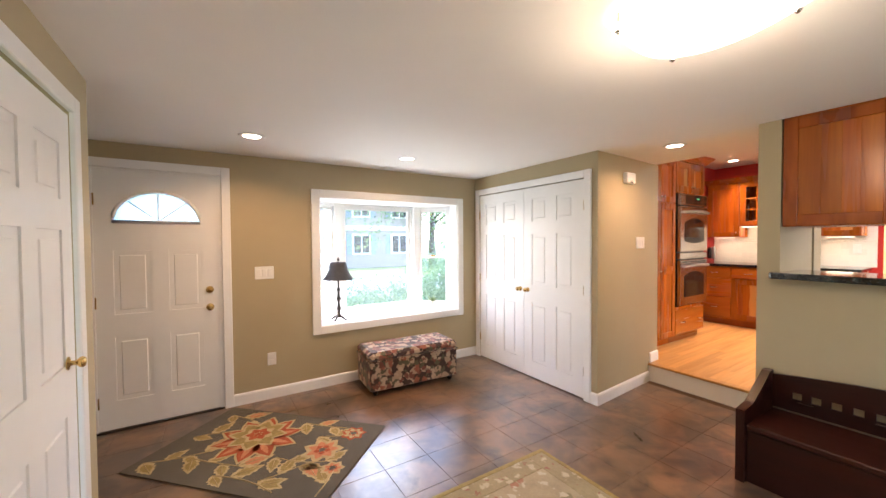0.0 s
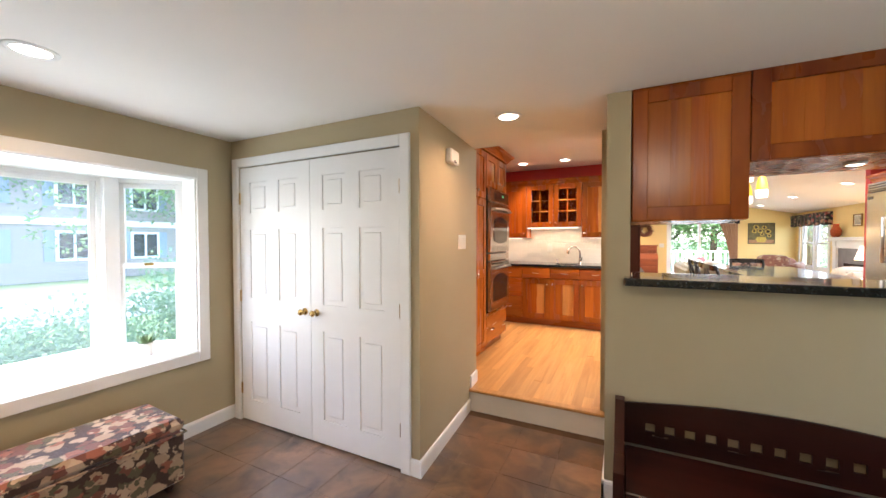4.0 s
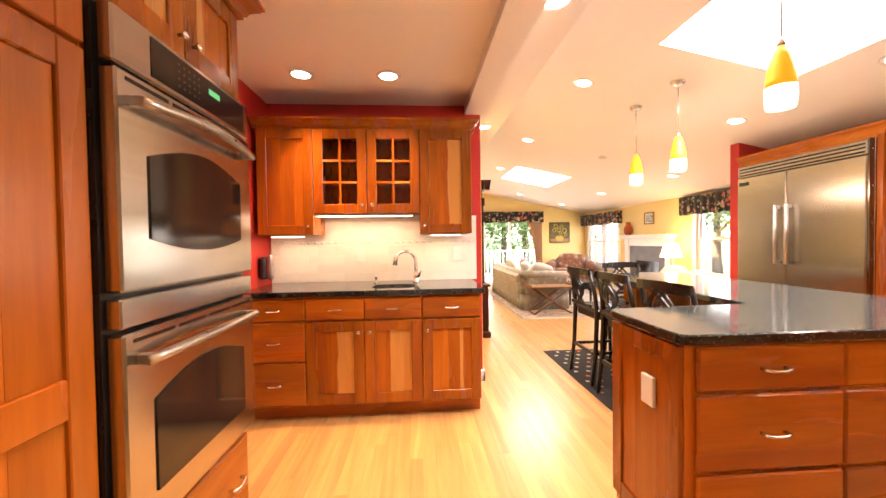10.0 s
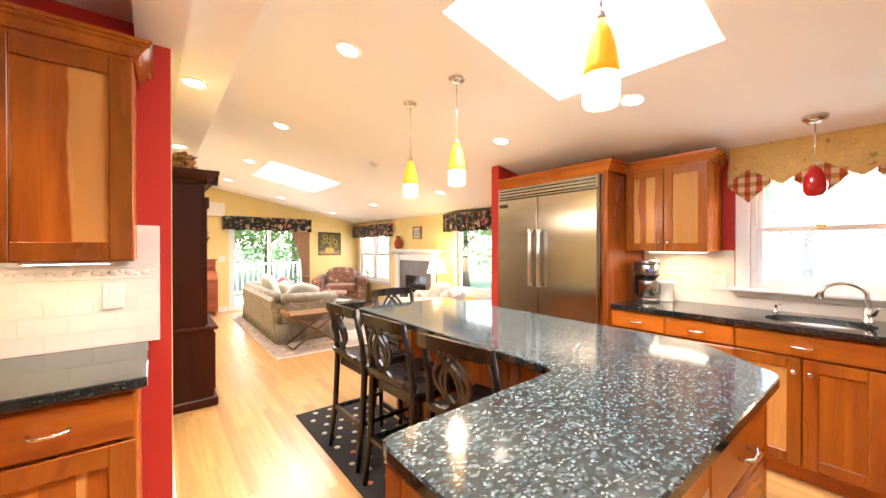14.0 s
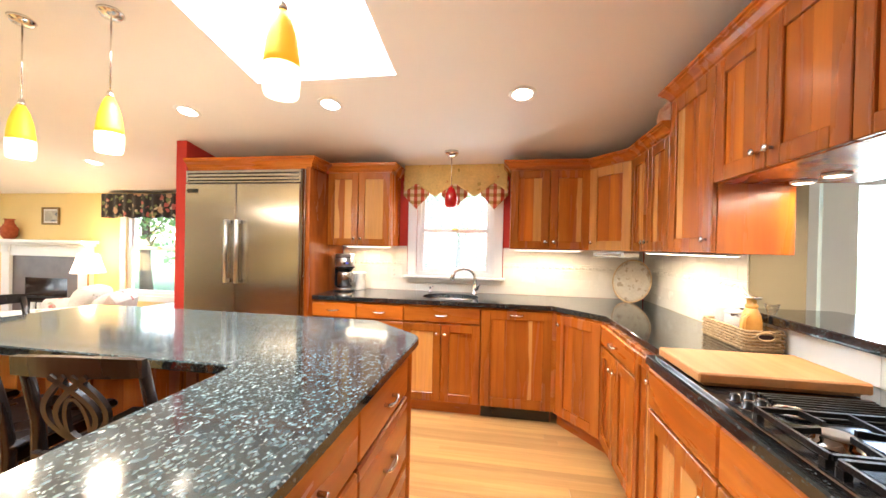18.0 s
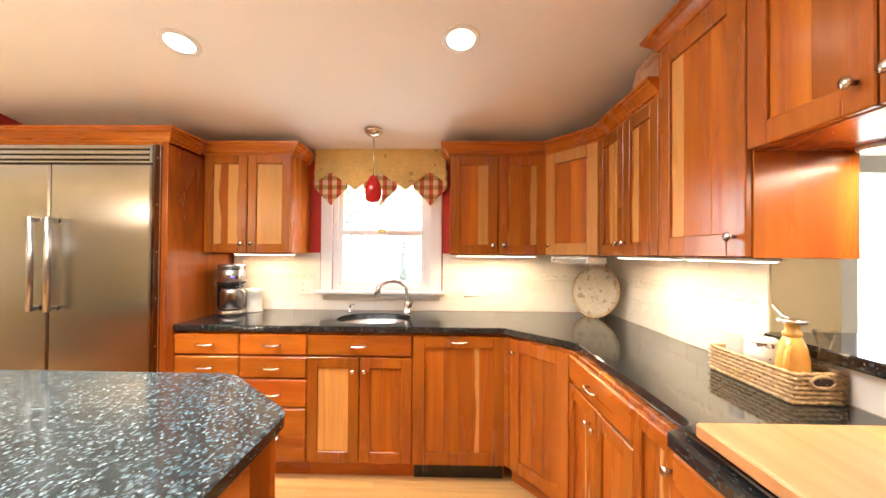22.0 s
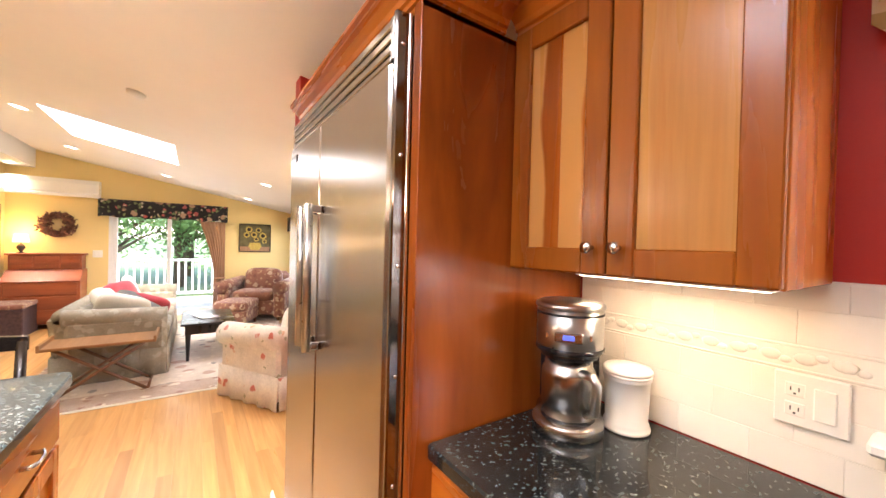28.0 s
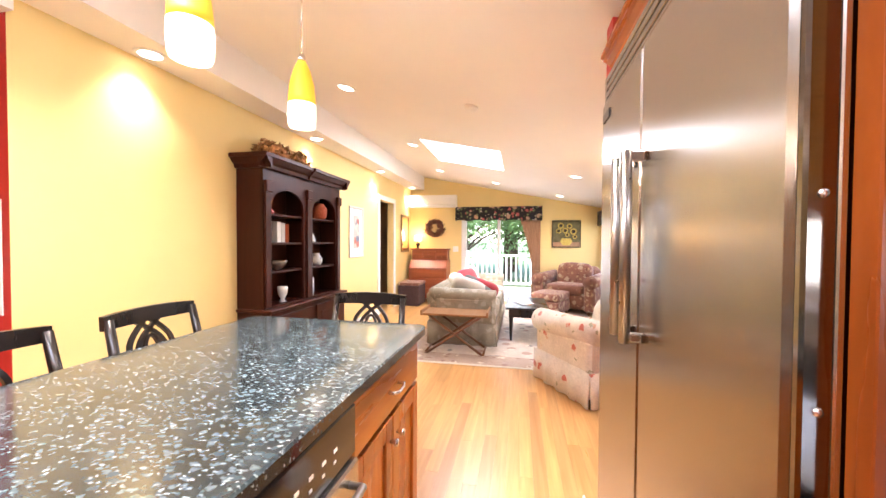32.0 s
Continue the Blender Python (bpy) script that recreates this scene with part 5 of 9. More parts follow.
def sash_window(name, m, w, h, label, double=True, depth=0.07, mullions=0, glass=None):
    """A white window filling a w by h opening; local y runs outward."""
    o = thing(name, m, label, "window", kind="structure")
    f = 0.035
    part("window_frame", Shape().box(0, f, 0, depth, 0, h).box(w - f, w, 0, depth, 0, h).box(f, w - f, 0, depth, 0, f).box(f, w - f, 0, depth, h - f, h), white_paint, o)
    halves = ((f, h / 2 + 0.015, 0.012), (h / 2 - 0.015, h - f, 0.038)) if double else ((f, h - f, 0.02),)
    for z0, z1, y in halves:
        s = 0.035
        sh = part("sash", Shape().box(f, f + s, y, y + 0.024, z0, z1, 0.003).box(w - f - s, w - f, y, y + 0.024, z0, z1, 0.003).box(f + s, w - f - s, y, y + 0.024, z0, z0 + s, 0.003).box(f + s, w - f - s, y, y + 0.024, z1 - s, z1, 0.003), white_paint, o)
        for k in range(mullions):
            xx = f + (w - 2 * f) * (k + 1) / (mullions + 1)
            part("muntin", Shape().box(xx - 0.009, xx + 0.009, y + 0.004, y + 0.02, z0 + s, z1 - s), white_paint, sh)
        p = part("pane", Shape().box(f + s, w - f - s, y + 0.010, y + 0.014, z0 + s, z1 - s), glass or pane, sh)
        p.visible_shadow = False
    if double:
        part("latch", Shape().box(w / 2 - 0.03, w / 2 + 0.03, -0.004, 0.012, h / 2 + 0.0, h / 2 + 0.022, 0.004), brass, o)
    return o


# front door with a fanlight
FAN = [(0.4 + 0.285 * math.cos(math.pi * i / 16), 1.63 + 0.245 * math.sin(math.pi * i / 16)) for i in range(17)]
fd = panel_door("door_1", pose(-0.90, YD + 0.05, 0.015), 0.81, 2.035, 2, [(0.22, 0.72), (0.90, 1.40)], "white four-panel front door with a fanlight", extra=[FAN])
fp = part("fanlight", holed(FAN, [], -0.02, -0.014), frosted, fd, "frosted fanlight glass")
fp.visible_shadow = False
ring = Shape().tube([(x, -0.038, z) for x, z in FAN], 0.014, 8, closed=True)
part("fanlight_frame", ring, white_paint, fd)
for a in (45, 90, 135):
    part("fanlight_bar", Shape().tube([(0.4, -0.03, 1.635), (0.4 + 0.285 * math.cos(radians(a)), -0.03, 1.63 + 0.245 * math.sin(radians(a)))], 0.006, 6), white_paint, fd)
for z, r in ((0.90, 0.026), (1.05, 0.024)):
    part("knob" if z < 1 else "deadbolt", Shape(pose(0.745, -0.036, z, 90)).lathe([(0.03, 0), (0.03, 0.008), (0.012, 0.012), (0.012, 0.03), (r, 0.036), (r, 0.056), (0, 0.062)] if z < 1 else [(0.03, 0), (0.03, 0.012), (0.02, 0.016), (0.02, 0.022), (0, 0.024)], 16), brass, fd)
for z in (0.22, 1.0, 1.8):
    part("hinge", Shape().box(-0.006, 0.012, -0.044, -0.036, z - 0.045, z + 0.045, 0.002), brass, fd)
casing("trim_front_door", -0.93, -0.06, 0.0, 2.06, pose(0, YD, 0), "white moulded casing of the front door")
struct("door_jamb", Shape().box(-0.93, -0.897, YD + 0.002, YD + 0.148, 0.0, 2.06).box(-0.092, -0.06, YD + 0.002, YD + 0.148, 0.0, 2.06).box(-0.897, -0.092, YD + 0.002, YD + 0.148, 2.046, 2.06), white_paint, "white door jamb of the front door", "trim")
struct("threshold", Shape().box(-0.93, -0.06, YD - 0.01, YD + 0.15, -0.005, 0.014, 0.003), bronze, "dark metal door threshold", "threshold")
# side closet door in the west wall
panel_door("door_2", pose(-0.66, 2.30, 0.012, 0, 0, -90) @ pose(0, 0.0, 0), 0.84, 2.0, 2, [(0.2, 0.78), (0.98, 1.52), (1.64, 1.86)], "white six-panel door with a brass lever", knob_at=[(0.745, 0.985)]).matrix_world = pose(-0.665, 1.47, 0.012, 0, 0, 90)
casing("trim_side_door", 1.45, 2.33, 0.0, 2.03, pose(-0.63, 0, 0, 0, 0, 90), "white moulded casing of the side door")
# double closet doors
CW = 0.762
for k, (yy, lab) in enumerate(((3.833, "r"), (3.833 - CW - 0.004, "l"))):
    panel_door("door_3" if k == 0 else "door_4", pose(2.775, yy, 0.012, 0, 0, -90), CW, 2.02, 2, [(0.17, 0.80), (0.99, 1.53), (1.66, 1.90)], "white six-panel closet door with a brass knob", knob_at=[(CW - 0.055 if k == 0 else 0.055, 0.93)])
    cd = bpy.context.scene.objects["door_3" if k == 0 else "door_4"]
    for z in (0.25, 1.0, 1.78):
        part("hinge", Shape().box(-0.012 if k == 0 else CW - 0.006, 0.006 if k == 0 else CW + 0.012, -0.044, -0.035, z - 0.045, z + 0.045, 0.002), brass, cd)
casing("trim_closet", -3.84, -2.30, 0.0, 2.04, pose(2.74, 0, 0, 0, 0, -90), "white moulded casing of the closet doors")
# baseboards
BB = [(0, 0), (0.014, 0), (0.014, 0.085), (0.010, 0.098), (0.004, 0.104), (0, 0.104)]
bb = Shape()
for a, b in (((0.01, YD, 0), (2.74, YD, 0)), ((2.74, 2.23, 0), (2.74, 2.155, 0)), ((2.726, corridor(2.726), 0), (3.70, corridor(3.70), 0)), ((3.72, corridor(3.72), FZ), (3.895, corridor(3.895), FZ)), ((3.05, 1.164, 0), (3.05, -1.5, 0)), ((3.72, 1.15, 0), (3.036, 1.15, 0)), ((-0.63, 2.40, 0), (-0.63, 2.61, 0)), ((-0.63, -1.5, 0), (-0.63, 1.38, 0))):
    bb.sweep(BB, a, b)
struct("baseboard_foyer", bb, white_paint, "white painted baseboard round the foyer", "baseboard")
struct("step_riser", Shape().box(3.70, 3.722, 1.15, 2.24, 0.0, FZ - 0.02), white_paint, "white painted step riser up to the kitchen", "trim")
struct("step_nosing", Shape().box(3.685, 3.76, 1.15, 2.238, FZ - 0.022, FZ + 0.001, 0.006), oak_floor, "oak nosing on the kitchen step", "trim")
# bay window
casing("trim_bay", 0.78, 2.46, 0.62, 1.92, pose(0, YD, 0), "white picture-frame casing of the bay window", 0.078, True)
bay = Shape().prism([(0.78, YD), (2.46, YD), (2.46, 4.12), (2.12, 4.50), (1.12, 4.50), (0.78, 4.12)], 0.58, 0.626)
struct("window_seat", bay, white_paint, "white painted seat board of the bay window", "sill")
struct("bay_head", Shape().prism([(0.78, YD), (2.46, YD), (2.46, 4.12), (2.12, 4.50), (1.12, 4.50), (0.78, 4.12)], 1.914, 1.98), white_paint, "white head board of the bay window", "trim")
sash_window("window_1", pose(1.14, 4.44, 0.62), 0.96, 1.30, "large fixed centre pane of the bay window", False, glass=bay_pane)
sl_ = math.hypot(0.34, 0.38)
sa_ = math.degrees(math.atan2(0.36, 0.32))
sash_window("window_2", pose(0.79, 4.10, 0.62, 0, 0, sa_), sl_ - 0.04, 1.30, "narrow double-hung side sash of the bay window", glass=bay_pane)
sash_window("window_3", pose(2.14, 4.44, 0.62, 0, 0, -sa_), sl_ - 0.04, 1.30, "narrow double-hung side sash of the bay window", glass=bay_pane)
struct("bay_liner", Shape().box(0.776, 0.79, YD + 0.002, 4.12, 0.626, 1.914).box(2.45, 2.464, YD + 0.002, 4.12, 0.626, 1.914), white_paint, "white painted side boards of the bay", "trim")
struct("bay_post", Shape().box(1.06, 1.15, 4.40, 4.52, 0.62, 1.92, 0.004).box(2.09, 2.18, 4.40, 4.52, 0.62, 1.92, 0.004), white_paint, "white corner posts of the bay window", "trim")

# switches, sensor, outlets
def plate(x, y, z, rz, w, h, label, rockers=2, name="light_switch", category="switch", outlets=0):
    p = thing(name, pose(x, y, z, 0, 0, rz), label, category)
    part("cover_plate", Shape().box(-w / 2, w / 2, -0.007, 0, -h / 2, h / 2, 0.003), plastic, p)
    for k in range(rockers):
        cx = (k - (rockers - 1) / 2) * 0.046
        if name == "outlet":
            part("socket", Shape().box(-0.017, 0.017, -0.010, -0.006, -0.045 if k else 0.008, -0.008 if k else 0.045, 0.003), plastic, p)
        elif k < outlets:
            for sz in (-0.021, 0.021):
                part("socket", Shape().box(cx - 0.0165, cx + 0.0165, -0.0095, -0.006, sz - 0.0145, sz + 0.0145, 0.003), plastic, p)
                part("slots", Shape().box(cx - 0.0075, cx - 0.0055, -0.0102, -0.009, sz - 0.003, sz + 0.006).box(cx + 0.0055, cx + 0.0075, -0.0102, -0.009, sz - 0.003, sz + 0.006).box(cx - 0.002, cx + 0.002, -0.0102, -0.009, sz - 0.010, sz - 0.006), black_enamel, p)
        else:
            part("rocker", Shape().box(cx - 0.017, cx + 0.017, -0.011, -0.006, -0.034, 0.034, 0.003), plastic, p)


plate(0.275, YD, 1.19, 0, 0.16, 0.118, "white three-gang light switch beside the front door", 3)
plate(0.325, YD, 0.375, 0, 0.075, 0.118, "white wall outlet under the window", 2, "outlet", "outlet")
SKEW = math.degrees(math.atan2(CW1[1] - CW0[1], CW1[0] - CW0[0]))
plate(3.504, corridor(3.504), 1.442, SKEW, 0.168, 0.112, "white three-gang switch plate in the corridor", 3)
sn = thing("alarm_keypad", pose(3.245, corridor(3.245), 2.06, 0, 0, SKEW), "white plastic wall chime box", "alarm box")
part("housing", Shape().box(-0.082, 0.082, -0.045, 0, -0.05, 0.05, 0.008), plastic, sn)
for k in range(3):
    part("slot", Shape().box(-0.02, 0.02, -0.0465, -0.044, -0.044 + 0.006 * k, -0.041 + 0.006 * k), black_enamel, sn)

# foyer ceiling light
shade_glow = glow("lit_white_glass", (1.0, 0.84, 0.6), 0.36)
fl = thing("ceiling_light", pose(1.25, 0.75, CEIL), "lit frosted glass bowl ceiling light with nickel finials", "ceiling light")
part("canopy", Shape().lathe([(0.07, -0.03), (0.09, -0.01), (0.09, 0.0)], 24), chrome, fl)
bowl = Shape()
nb = 20
pr = [(-0.212 + 0.424 * i / nb) for i in range(nb + 1)]
v_, f_ = [], []
for i, u in enumerate(pr):
    for j, w in enumerate(pr):
        r2 = (u / 0.212) ** 2 * 0.5 + (w / 0.212) ** 2 * 0.5
        v_.append((u, w, -0.115 + 0.075 * r2))
for i in range(nb):
    for j in range(nb):
        f_.append((i * (nb + 1) + j, (i + 1) * (nb + 1) + j, (i + 1) * (nb + 1) + j + 1, i * (nb + 1) + j + 1))
bowl.add(v_, f_, True)
bo = part("bowl", bowl, shade_glow, fl)
so = bo.modifiers.new("thick", "SOLIDIFY")
so.thickness = 0.006
for u, w in ((-0.184, -0.184), (0.184, 0.184), (-0.184, 0.184), (0.184, -0.184)):
    part("clip", Shape(pose(u, w, -0.055)).lathe([(0.004, -0.02), (0.012, -0.012), (0.012, -0.004), (0.004, 0.0), (0.004, 0.055)], 10), chrome, fl)
lamp("foyer_lamp", "POINT", pose(1.25, 0.75, CEIL - 0.22), 0.9, WARM, radius=0.12)

# storage ottoman
ot = thing("storage_ottoman", pose(1.585, 3.60, 0, 0, 0, -3), "storage bench covered in dark floral fabric under the window", "ottoman")
part("box", Shape().box(-0.473, 0.473, -0.214, 0.214, 0.05, 0.3345, 0.012), ottoman_print, ot)
part("lid", Shape().box(-0.48, 0.48, -0.22, 0.22, 0.335, 0.42, 0.028), ottoman_print, ot)
part("piping", Shape().tube([(-0.48, -0.22, 0.337), (0.48, -0.22, 0.337), (0.48, 0.22, 0.337), (-0.48, 0.22, 0.337)], 0.006, 6, closed=True), ottoman_print, ot)
for x in (-0.41, 0.41):
    for y in (-0.16, 0.16):
        part("foot", Shape(pose(x, y, 0)).lathe([(0.018, 0), (0.026, 0.02), (0.028, 0.05)], 12), dark_bench, ot)

# table lamp on the window seat
tl = thing("table_lamp", pose(1.02, 4.13, 0.62), "dark bronze table lamp with a charcoal bell shade", "lamp")
base = Shape().lathe([(0.035, 0.03), (0.04, 0.045), (0.02, 0.06), (0.014, 0.10), (0.024, 0.13), (0.014, 0.16), (0.012, 0.20), (0.026, 0.235), (0.013, 0.26), (0.011, 0.31), (0.02, 0.335), (0.009, 0.36), (0.007, 0.47)], 16)
part("stem", base, bronze, tl)
ft = Shape()
for k in range(4):
    a = radians(45 + 90 * k)
    ft.tube([(0.02 * math.cos(a), 0.02 * math.sin(a), 0.045), (0.05 * math.cos(a), 0.05 * math.sin(a), 0.035), (0.085 * math.cos(a), 0.085 * math.sin(a), 0.008), (0.1 * math.cos(a), 0.1 * math.sin(a), 0.008)], [0.014, 0.012, 0.009, 0.008], 8)
part("foot", ft, bronze, tl)
part("shade", Shape().lathe([(0.165, 0.445), (0.16, 0.45), (0.125, 0.50), (0.10, 0.555), (0.083, 0.625), (0.08, 0.63), (0.078, 0.626), (0.095, 0.555), (0.12, 0.50), (0.156, 0.449), (0.165, 0.445)], 32), shade_cloth, tl)
part("finial", Shape().lathe([(0.004, 0.47), (0.004, 0.64), (0.014, 0.655), (0.01, 0.67), (0, 0.685)], 10), bronze, tl)
# small planter on the seat
pl = thing("potted_plant", pose(2.22, 4.16, 0.62), "small white pot with pale green leaves on the window seat", "plant")
part("pot", Shape().lathe([(0.03, 0), (0.042, 0.005), (0.05, 0.09), (0.055, 0.10), (0.048, 0.10), (0.044, 0.085), (0.0, 0.08)], 18), plastic, pl)
leaf = mat("pale_leaf", (0.14, 0.22, 0.09), (0.08, 0.14, 0.05), 0.5, scale=(20, 20, 20), island=0.3)
rg = random.Random(4)
lv = Shape()
for k in range(46):
    a, t, r = rg.uniform(0, 6.28), rg.uniform(0.2, 1.2), rg.uniform(0.05, 0.12)
    p = Vector((0.02 * math.cos(a), 0.02 * math.sin(a), 0.08))
    d = Vector((math.cos(a) * math.sin(t), math.sin(a) * math.sin(t), math.cos(t))) * r
    s = d.cross(Vector((0, 0, 1))).normalized() * 0.012
    lv.add([p, p + d * 0.5 + s, p + d, p + d * 0.5 - s], [(0, 1, 2, 3)])
part("leaves", lv, leaf, pl)

# bench against the half wall
bn = thing("entry_bench", pose(2.80, 1.05, 0, 0, 0, 0), "dark mahogany entry bench with a cut-out back", "bench")
BL = 1.30
sq = [[(0.10 + 0.088 * k, 0.44), (0.10 + 0.088 * k + 0.044, 0.44), (0.10 + 0.088 * k + 0.044, 0.484), (0.10 + 0.088 * k, 0.484)] for k in range(13)]
bo_ = [(0.0, 0.36), (BL, 0.36), (BL, 0.575)] + [(BL - BL * i / 24, 0.575 + 0.055 * math.sin(math.pi * i / 24)) for i in range(1, 24)] + [(0.0, 0.575)]
part("back", holed(bo_, sq, -0.007, 0.007, pose(0.225, 0, 0, 0, 0, -90)), dark_bench, bn)
for yy in (-0.0, -BL - 0.045):
    part("arm_panel", Shape().prism([(-0.24, 0.0), (0.235, 0.0), (0.235, 0.60), (0.18, 0.60), (-0.10, 0.455), (-0.24, 0.44)], 0, 0.045, Matrix.Translation((0, yy + 0.045, 0)) @ pose(0, 0, 0, 90)), dark_bench, bn)
part("seat", Shape().box(-0.22, 0.205, -BL, -0.001, 0.32, 0.355, 0.006), dark_bench, bn)
part("front_panel", Shape().box(-0.21, -0.185, -BL, -0.001, 0.0, 0.319, 0.003), dark_bench, bn)
# three thin chrome strips along the bench back
for k in range(3):
    part("slot_trim", Shape().box(0.196, 0.2025, -0.20 - 0.32 * k, -0.13 - 0.32 * k, 0.43, 0.434), chrome, bn)

# rugs
rug1 = mat("olive_wool_pile", (0.082, 0.068, 0.04), (0.062, 0.052, 0.03), 0.95, scale=(5, 5, 5), fine=0.2, bump=0.5, bscale=300, sheen=0.2)
rust = mat("rust_pile", (0.42, 0.10, 0.035), (0.30, 0.06, 0.02), 0.95, scale=(30, 30, 30), bump=0.4, bscale=300)
cream_pile = mat("cream_pile", (0.50, 0.40, 0.22), (0.40, 0.30, 0.14), 0.95, scale=(30, 30, 30), bump=0.4, bscale=300)
rose_pile = mat("pale_rose_pile", (0.55, 0.24, 0.12), (0.46, 0.18, 0.08), 0.95, scale=(30, 30, 30), bump=0.4, bscale=300)
olive_pile = mat("gold_olive_pile", (0.34, 0.25, 0.085), (0.25, 0.19, 0.065), 0.95, scale=(30, 30, 30), bump=0.4, bscale=300)
r1 = thing("rug", pose(0.17, 3.05, 0, 0, 0, -46), "olive wool rug with a large rust flower and cream leaves", "rug")
part("pile_field", Shape().box(-0.72, 0.72, -0.47, 0.47, 0.0, 0.010, 0.003), rug1, r1)


def petals(cx, cy, n, r, w, z, turn=0.0, r0=0.02):
    s = Shape()
    for k in range(n):
        a = turn + 2 * math.pi * k / n
        u, v = Vector((math.cos(a), math.sin(a), 0)), Vector((-math.sin(a), math.cos(a), 0))
        c = Vector((cx, cy, z))
        pts = [c + u * r0] + [c + u * (r0 + (r - r0) * t) + v * w * math.sin(math.pi * t ** 0.8) * sg for sg, ts in ((1, (0.25, 0.5, 0.75)), (-1, ())) for t in ts] + [c + u * r] + [c + u * (r0 + (r - r0) * t) - v * w * math.sin(math.pi * t ** 0.8) for t in (0.75, 0.5, 0.25)]
        s.add(pts, [tuple(range(len(pts)))])
    return s


FX, FY = -0.14, 0.08
part("flower", petals(FX, FY, 10, 0.33, 0.088, 0.0122), cream_pile, r1, "cream edge of the large flower")
part("flower", petals(FX, FY, 10, 0.305, 0.074, 0.0130), rust, r1, "rust-red woven flower")
part("flower", petals(FX, FY, 10, 0.27, 0.022, 0.0136, 0.0, 0.10), rose_pile, r1, "pale rose petal veins")
part("flower", petals(FX - 0.03, FY + 0.04, 8, 0.22, 0.072, 0.0142, 0.3), cream_pile, r1)
part("flower", petals(FX - 0.03, FY + 0.04, 8, 0.195, 0.055, 0.0148, 0.3), olive_pile, r1, "gold inner petals")
part("flower", petals(FX - 0.03, FY + 0.04, 7, 0.12, 0.042, 0.0154, 0.1), cream_pile, r1)
part("flower", petals(FX - 0.03, FY + 0.04, 6, 0.09, 0.03, 0.0160, 0.5), rust, r1)
for fx, fy, fr, inner in ((0.42, 0.05, 0.15, rust), (0.53, 0.30, 0.10, cream_pile), (0.60, -0.12, 0.08, rust)):
    part("flower", petals(fx, fy, 7, fr, fr * 0.34, 0.0125, 0.4), rust if inner is cream_pile else cream_pile, r1, "small woven flower")
    part("flower", petals(fx, fy, 7, fr * 0.75, fr * 0.2, 0.0131, 0.4), inner if inner is cream_pile else rose_pile, r1)
    part("flower", petals(fx, fy, 5, fr * 0.4, fr * 0.15, 0.0137, 0.1), rust, r1)
rg = random.Random(9)
def leaf_shape(x, y, z, la, L, g):
    u, v = Vector((math.cos(la), math.sin(la), 0)), Vector((-math.sin(la), math.cos(la), 0))
    c, o0 = Vector((x, y, z)), L * (1 - g) * 0.5
    side = [(t / 10, L * 0.30 * g * math.sin(math.pi * (t / 10) ** 0.75) * (1.0 if t % 2 else 0.72)) for t in range(1, 10)]
    return [c + u * o0] + [c + u * (o0 + L * g * t) + v * h for t, h in side] + [c + u * (o0 + L * g)] + [c + u * (o0 + L * g * t) - v * h for t, h in side[::-1]]
for (x, y, a, turn, n_leaf) in ((-0.66, -0.36, 0.35, 0.12, 5), (-0.10, -0.36, 0.25, -0.14, 5), (0.22, -0.34, 0.7, 0.12, 3), (-0.62, -0.02, 0.9, -0.25, 4), (0.16, -0.10, -0.3, 0.2, 4), (-0.60, 0.34, -0.1, -0.05, 3), (0.08, 0.36, -0.15, 0.08, 4), (0.64, -0.38, 1.5, 0.1, 3), (-0.38, -0.24, -0.1, 0.05, 4), (0.30, 0.20, 0.2, 0.1, 3)):
    pts = []
    for k in range(n_leaf):
        pts.append((x, y, 0.0105))
        la, L = a + (0.8 if k % 2 else -0.8), rg.uniform(0.15, 0.23)
        P_ = leaf_shape(x, y, 0.0108 + 0.00015 * k, la, L, 1.0)
        if all(abs(p.x) < 0.715 and abs(p.y) < 0.465 for p in P_):
            tone = rg.random()
            lf_ = part("leaf", Shape().add(P_, [tuple(range(len(P_)))]), cream_pile, r1, "cream woven leaf")
            Q_ = leaf_shape(x, y, 0.0115 + 0.00015 * k, la, L, 0.68)
            part("leaf_centre", Shape().add(Q_, [tuple(range(len(Q_)))]), rose_pile if tone < 0.12 else olive_pile, lf_, "gold woven leaf centre")
            V_ = leaf_shape(x, y, 0.0121 + 0.00015 * k, la, L, 0.8)
            part("leaf_vein", Shape().tube([V_[0], V_[10]], 0.0022, 4), cream_pile, lf_)
        a += turn
        x, y = x + 0.12 * math.cos(a), y + 0.12 * math.sin(a)
    part("vine", Shape().tube([p for p in pts if abs(p[0]) < 0.7 and abs(p[1]) < 0.45], 0.004, 5), cream_pile, r1)
rug2 = flowers("beige_oriental_rug", (0.36, 0.29, 0.17), [((0.20, 0.17, 0.08), 1.0, 0.4), ((0.30, 0.13, 0.07), 1.6, 0.25), ((0.46, 0.40, 0.28), 1.9, 0.4)], 9.0, 0.95, 0.42)
border_ = flowers("rug_border_print", (0.30, 0.24, 0.12), [((0.44, 0.37, 0.24), 1.0, 0.5), ((0.25, 0.10, 0.06), 1.7, 0.25)], 16.0, 0.95, 0.42)
r2 = thing("rug", pose(1.07, 0.95, 0), "beige oriental rug with a patterned border", "rug")
part("pile_field", Shape().box(-0.57, 0.57, -0.85, 0.85, 0, 0.009), rug2, r2)
part("border", Shape().box(-0.70, -0.57, -0.98, 0.98, 0, 0.0105, 0.002).box(0.57, 0.70, -0.98, 0.98, 0, 0.0105, 0.002).box(-0.57, 0.57, -0.98, -0.85, 0, 0.0105, 0.002).box(-0.57, 0.57, 0.85, 0.98, 0, 0.0105, 0.002), border_, r2)
